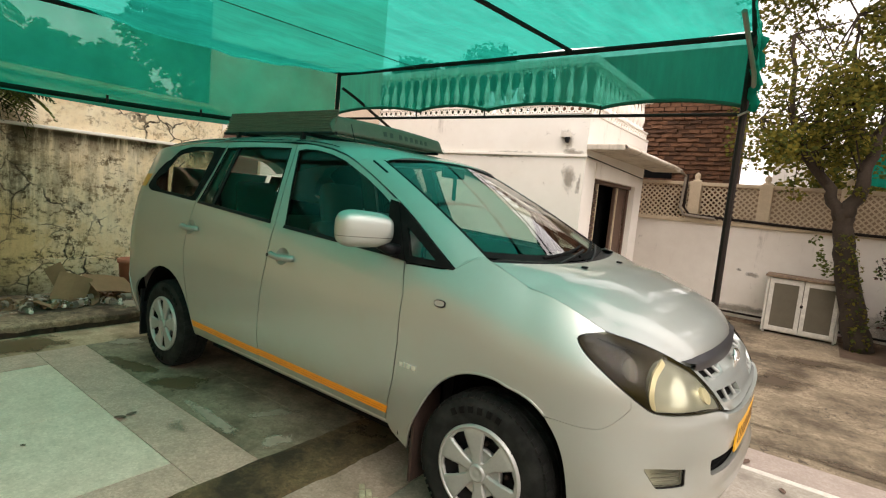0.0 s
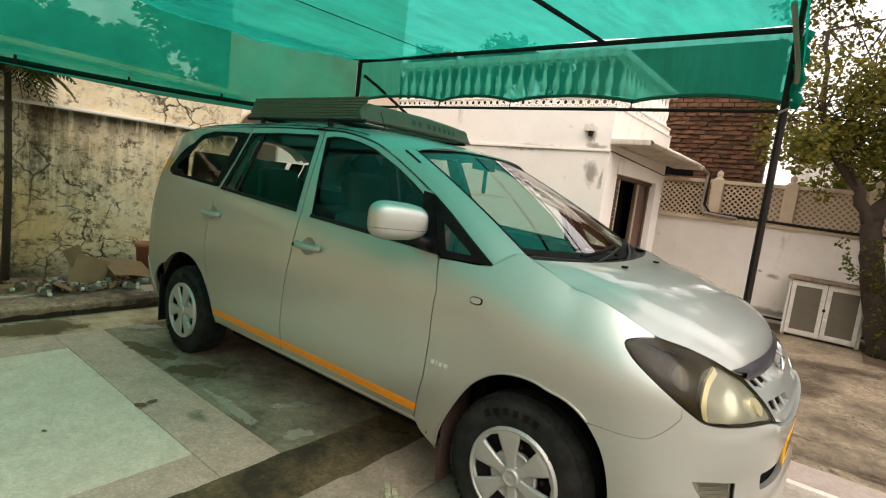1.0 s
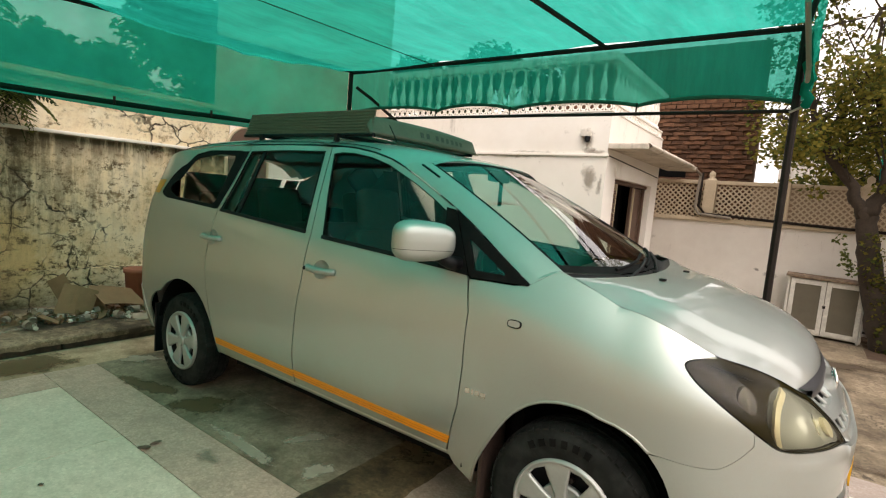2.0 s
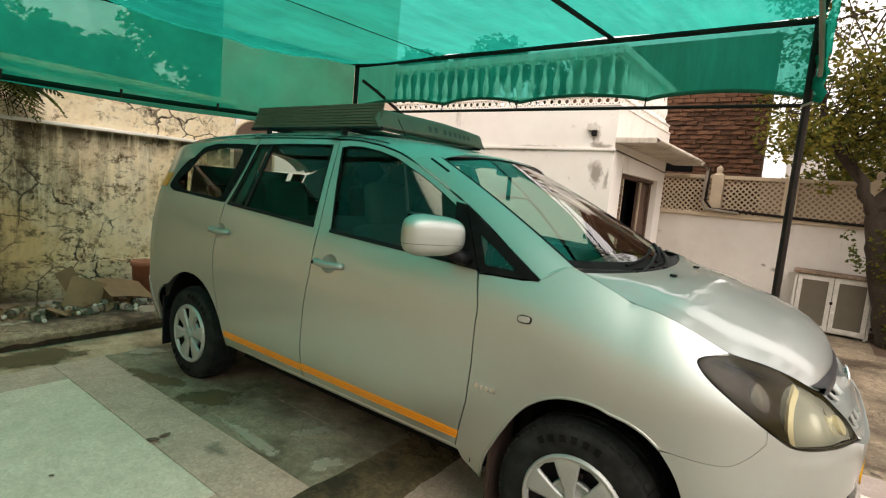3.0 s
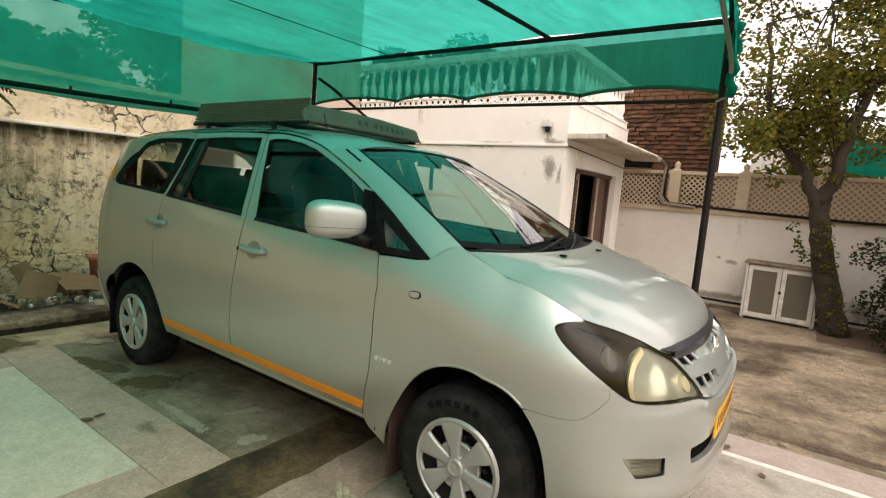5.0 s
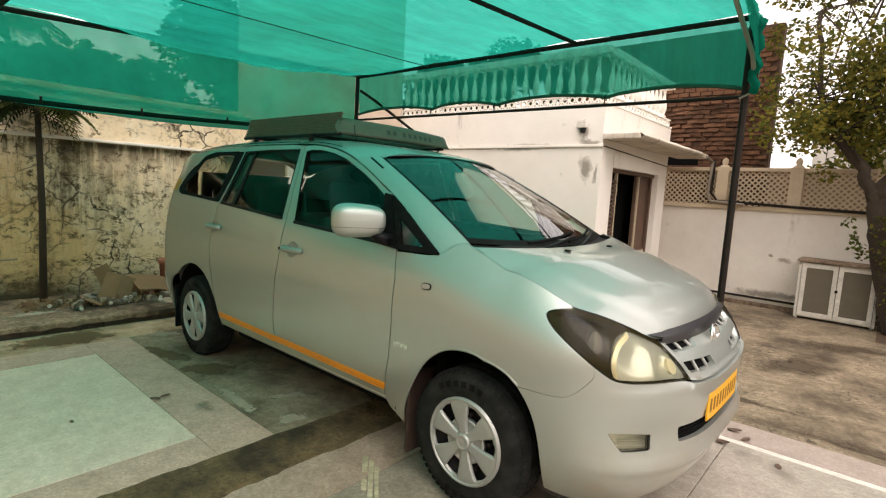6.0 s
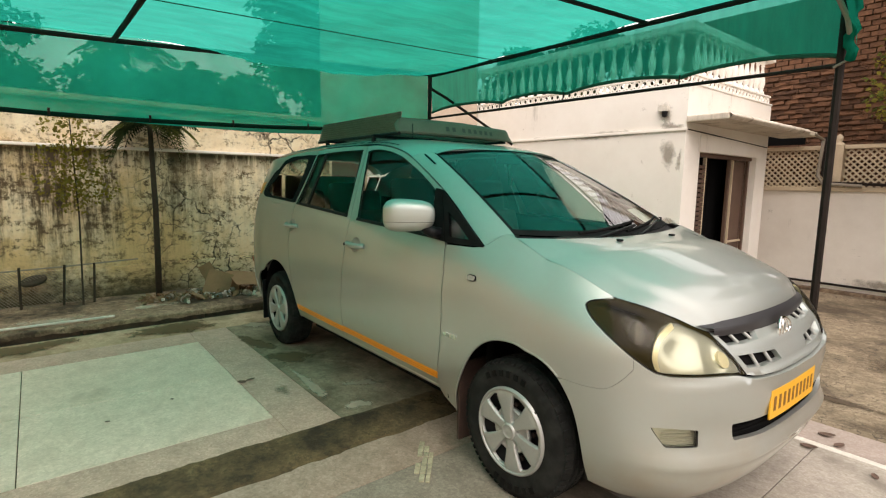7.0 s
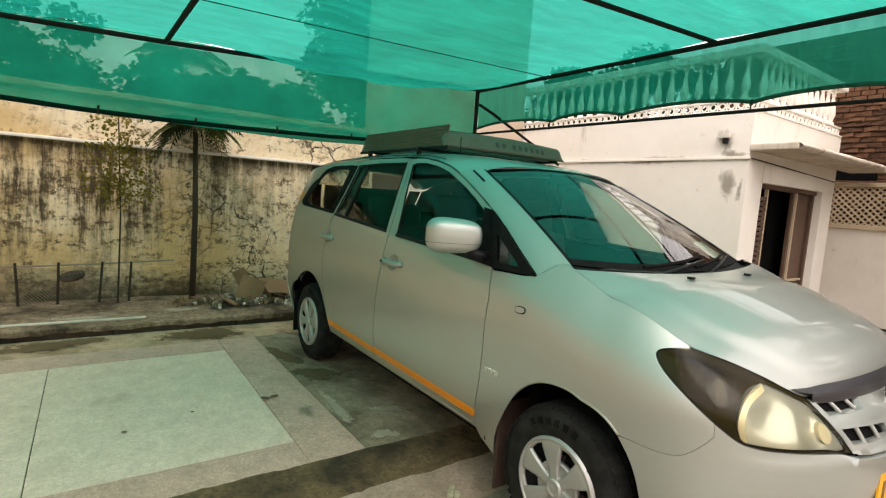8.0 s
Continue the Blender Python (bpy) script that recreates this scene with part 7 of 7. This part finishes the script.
v, f = leaf_cloud([(-4.62 + RR.uniform(-0.2, 0.2), -0.9 + RR.uniform(-0.75, 0.55), LZ + 0.03, 0.14) for _ in range(26)], 360, 0.05, 77, 0.18)
lit = put("litter", mesh_of("litter", v, f, CARD))
tagged(lit, "dry leaves and scraps scattered on the ledge", "litter", kind="stuff")
pot = part("flower_pot", lathe([(0.0, 0.0), (0.085, 0.0), (0.105, 0.30), (0.118, 0.305), (0.12, 0.35), (0.105, 0.35), (0.095, 0.315), (0.0, 0.31)], 28), TERRA, None, "", True, pose(-4.90, -0.24, LZ))
tagged(pot, "terracotta flower pot standing against the old wall", "flower pot")

# low wire fence before the wall
fence = empty("fence", pose(WX + 0.22, -2.0, 0.10))
tagged(fence, "low sagging wire mesh fence on thin posts", "fence")
for y in (-0.02, -0.28, -0.62, -0.92, -1.3, -1.7):
    part("post", tube([(0, y, -0.02), (0.01, y + RR.uniform(-0.03, 0.03), 0.42)], 0.012, 6), BARK, fence)
part("rail", tube([(0.01, 0.40, 0.43), (0.0, -0.3, 0.40), (0.01, -0.9, 0.385), (0.0, -1.8, 0.36)], 0.008, 6), PVC, fence)
wm = bmesh.new()
for k in range(60):
    for s in (1, -1):
        y0 = -0.03 * k
        z0, z1 = (0.02, 0.38) if s == 1 else (0.38, 0.02)
        if -1.75 < y0 - 0.36 * 0.9:
            a, b = Vector((0.004 * s, y0, z0)), Vector((0.004 * s, y0 - 0.34, z1))
            e = Vector((0, 0.0012, 0.0019))
            vs = [wm.verts.new(q) for q in (a - e, b - e, b + e, a + e)]
            wm.faces.new(vs)
tagged(part("wire_mesh", wm, PVC, fence, "thin wire mesh"), kind="stuff")
stick = part("pipe", tube([(-4.07, -3.6, 0.125), (-4.05, -1.93, 0.125)], 0.011, 8), WHITEPAINT)
tagged(stick, "thin white plastic pipe lying on the kerb", "pipe")
ring = part("basket", lathe([(0.10, 0.0), (0.11, 0.01), (0.11, 0.03), (0.10, 0.035)], 20), BARK, None, "", True, pose(WX + 0.20, -2.50, 0.36, 12, 14, 0))
tagged(ring, "dark round basket hung on the fence", "basket")

# broken piece of edging by the front wheel, with fallen leaves
blk = bmesh.new()
cuts_x, cuts_y = [0.0, 0.05, 0.085, 0.12, 0.165, 0.20, 0.245, 0.28], [-0.045, -0.018, 0.012, 0.045]
for k in range(7):
    for q in range(3):
        if (k, q) in ((0, 2), (5, 0), (6, 0), (6, 1), (3, 2)):
            continue
        g, h = 0.0035, 0.008 + 0.004 * noise.noise((k * 3.1, q * 5.3, 2))
        add_box(blk, (1.35 * cuts_x[k] - 0.19 + g, cuts_y[q] + g, 0.0), (1.35 * cuts_x[k + 1] - 0.19 - g * RR.random(), cuts_y[q + 1] - g * RR.random(), h), 0.003)
rub = part("broken_slab", blk, grainy("pale_cement", (0.43, 0.39, 0.26), 0.9, 0, 16, 0.55, 0.6, 50), None, "", False, pose(-0.46, -0.98, 0.0, 0, 0, 138))
tagged(rub, "broken pale cement edging lying beside the front wheel", "rubble")


def dry_leaf(x, y, a, s=0.035):
    bm = sheet(lambda p, q: (s * (p - 0.5) * 1.6, s * (q - 0.5) * math.sin(math.pi * (0.08 + 0.84 * p)), 0.004 + 0.5 * s * (q - 0.5) ** 2 + 0.2 * s * p * p), 6, 4)
    o = part("dry_leaf", bm, WOODDARK, None, "", True, pose(x, y, 0.0, 0, 0, a))
    return tagged(o, "curled dry brown leaf on the paving", "leaf", group="dry leaves on the floor")


for x, y, a, sz in ((-2.04, -1.40, 30, 0.045), (-2.05, -1.335, 80, 0.035), (-2.02, -1.84, 10, 0.02), (-1.9, -2.2, 50, 0.02), (0.72, 1.02, 10, 0.05), (0.80, 0.93, 60, 0.04), (0.70, 0.78, 0, 0.05), (1.0, 0.70, 120, 0.03)):
    dry_leaf(x, y, a, sz)

# stains on the paving and the walls
for i, (x, y, rx, ry, a, mt) in enumerate(((-2.36, -0.93, 0.26, 0.13, 40, WET), (-2.85, -1.02, 0.30, 0.10, 10, WET), (-3.43, -0.82, 0.20, 0.12, 30, PALESTAIN), (-1.55, -0.72, 0.16, 0.08, 60, PALESTAIN),
                                           (-1.75, -1.22, 0.12, 0.08, 0, DAMP), (-1.75, -1.03, 0.50, 0.05, 0, PALESTAIN), (-1.25, -0.92, 0.10, 0.10, 0, PALESTAIN), (-0.98, -0.30, 0.22, 0.30, 0, WET),
                                           (-3.75, -1.5, 0.2, 0.5, 0, WET), (-3.8, -2.6, 0.16, 0.5, 0, WET))):
    stain(pose(x, y, 0.0022 + 0.0004 * i, 0, 0, a), rx, ry, mt, floor, i)
for i, (x, y, rx, ry) in enumerate(((-4.25, -0.45, 0.16, 0.28), (-4.3, -1.6, 0.1, 0.3), (-4.2, -2.4, 0.08, 0.4), (-4.6, 0.2, 0.2, 0.3))):
    stain(pose(x, y, 0.118 + 0.0004 * i, 0, 0, 0), rx, ry, PALESTAIN, ledge, 80 + i)
for i, (x, z, rx, rz, mt) in enumerate(((-1.80, 2.30, 0.14, 0.20, DAMP), (-1.70, 2.12, 0.20, 0.10, DAMP), (-1.72, 1.80, 0.16, 0.24, DAMP), (-1.58, 1.72, 0.05, 0.2, GREYSTAIN), (-1.66, 0.98, 0.16, 0.08, GREYSTAIN), (-1.58, 0.5, 0.06, 0.6, DAMP), (-2.6, 2.08, 0.9, 0.07, DAMP), (-3.6, 2.08, 0.7, 0.06, GREYSTAIN))):
    stain(pose(x, HY - 0.003 - 0.0004 * i, z, 90, 0, 0), rx, rz, mt, house, 40 + i)
for i, (x, z, rx, rz, mt) in enumerate(((0.15, 0.62, 0.16, 0.08, GREYSTAIN), (-0.05, 0.68, 0.06, 0.04, DAMP), (0.1, 0.05, 1.2, 0.10, DAMP), (1.9, 0.1, 0.5, 0.3, DAMP))):
    stain(pose(x, GY - 0.003 - 0.0004 * i, z, 90, 0, 0), rx, rz, mt, wall_n, 60 + i)
for i, (x, y, rx, ry, a) in enumerate(((0.78, 3.6, 0.75, 0.5, 60), (1.1, 4.9, 0.7, 0.4, 20), (0.5, 2.1, 0.6, 0.12, 5), (2.0, 2.4, 0.9, 0.5, 30), (2.4, 4.2, 0.9, 0.5, 80), (1.6, 1.75, 1.2, 0.10, 0))):
    stain(pose(x, y, LOW + 0.0025 + 0.0004 * i, 0, 0, a), rx, ry, WETYARD, ground, 90 + i)

# ---------------------------------------------------------------- bricks of the bare wall
RBk = random.Random(9)
def brick_mesh(seed):
    rng = random.Random(seed)
    bm = box((-0.086, -0.02, -0.033), (0.086, 0.05, 0.033), 0.012)
    for v in bm.verts:
        v.co += Vector((rng.uniform(-0.020, 0.020), rng.uniform(-0.012, 0.012), rng.uniform(-0.010, 0.010)))
    me = bpy.data.meshes.new("brick")
    bm.to_mesh(me)
    bm.free()
    me.materials.append(BRICK)
    return me


kinds = [brick_mesh(k) for k in range(14)]
row = 0
z = 1.62
rest = bmesh.new()
while z < 4.35:
    x = -3.78 + (0.093 if row % 2 else 0.0)
    while x < -0.39:
        jx, jy = RBk.uniform(-0.014, 0.014), RBk.uniform(-0.030, 0.012)
        if z < 3.30 and x > -2.1:
            put("brick", kinds[RBk.randrange(14)], brickwall, pose(x + jx, 7.345 + jy, z, 0, RBk.uniform(-3.5, 3.5), RBk.uniform(-3, 3)))
        else:
            add_box(rest, (x - 0.084, 7.325 + jy, z - 0.032), (x + 0.084, 7.37, z + 0.032))
        x += 0.186
    z += 0.079
    row += 1
tagged(part("brick_rest", rest, BRICK, brickwall), kind="stuff")
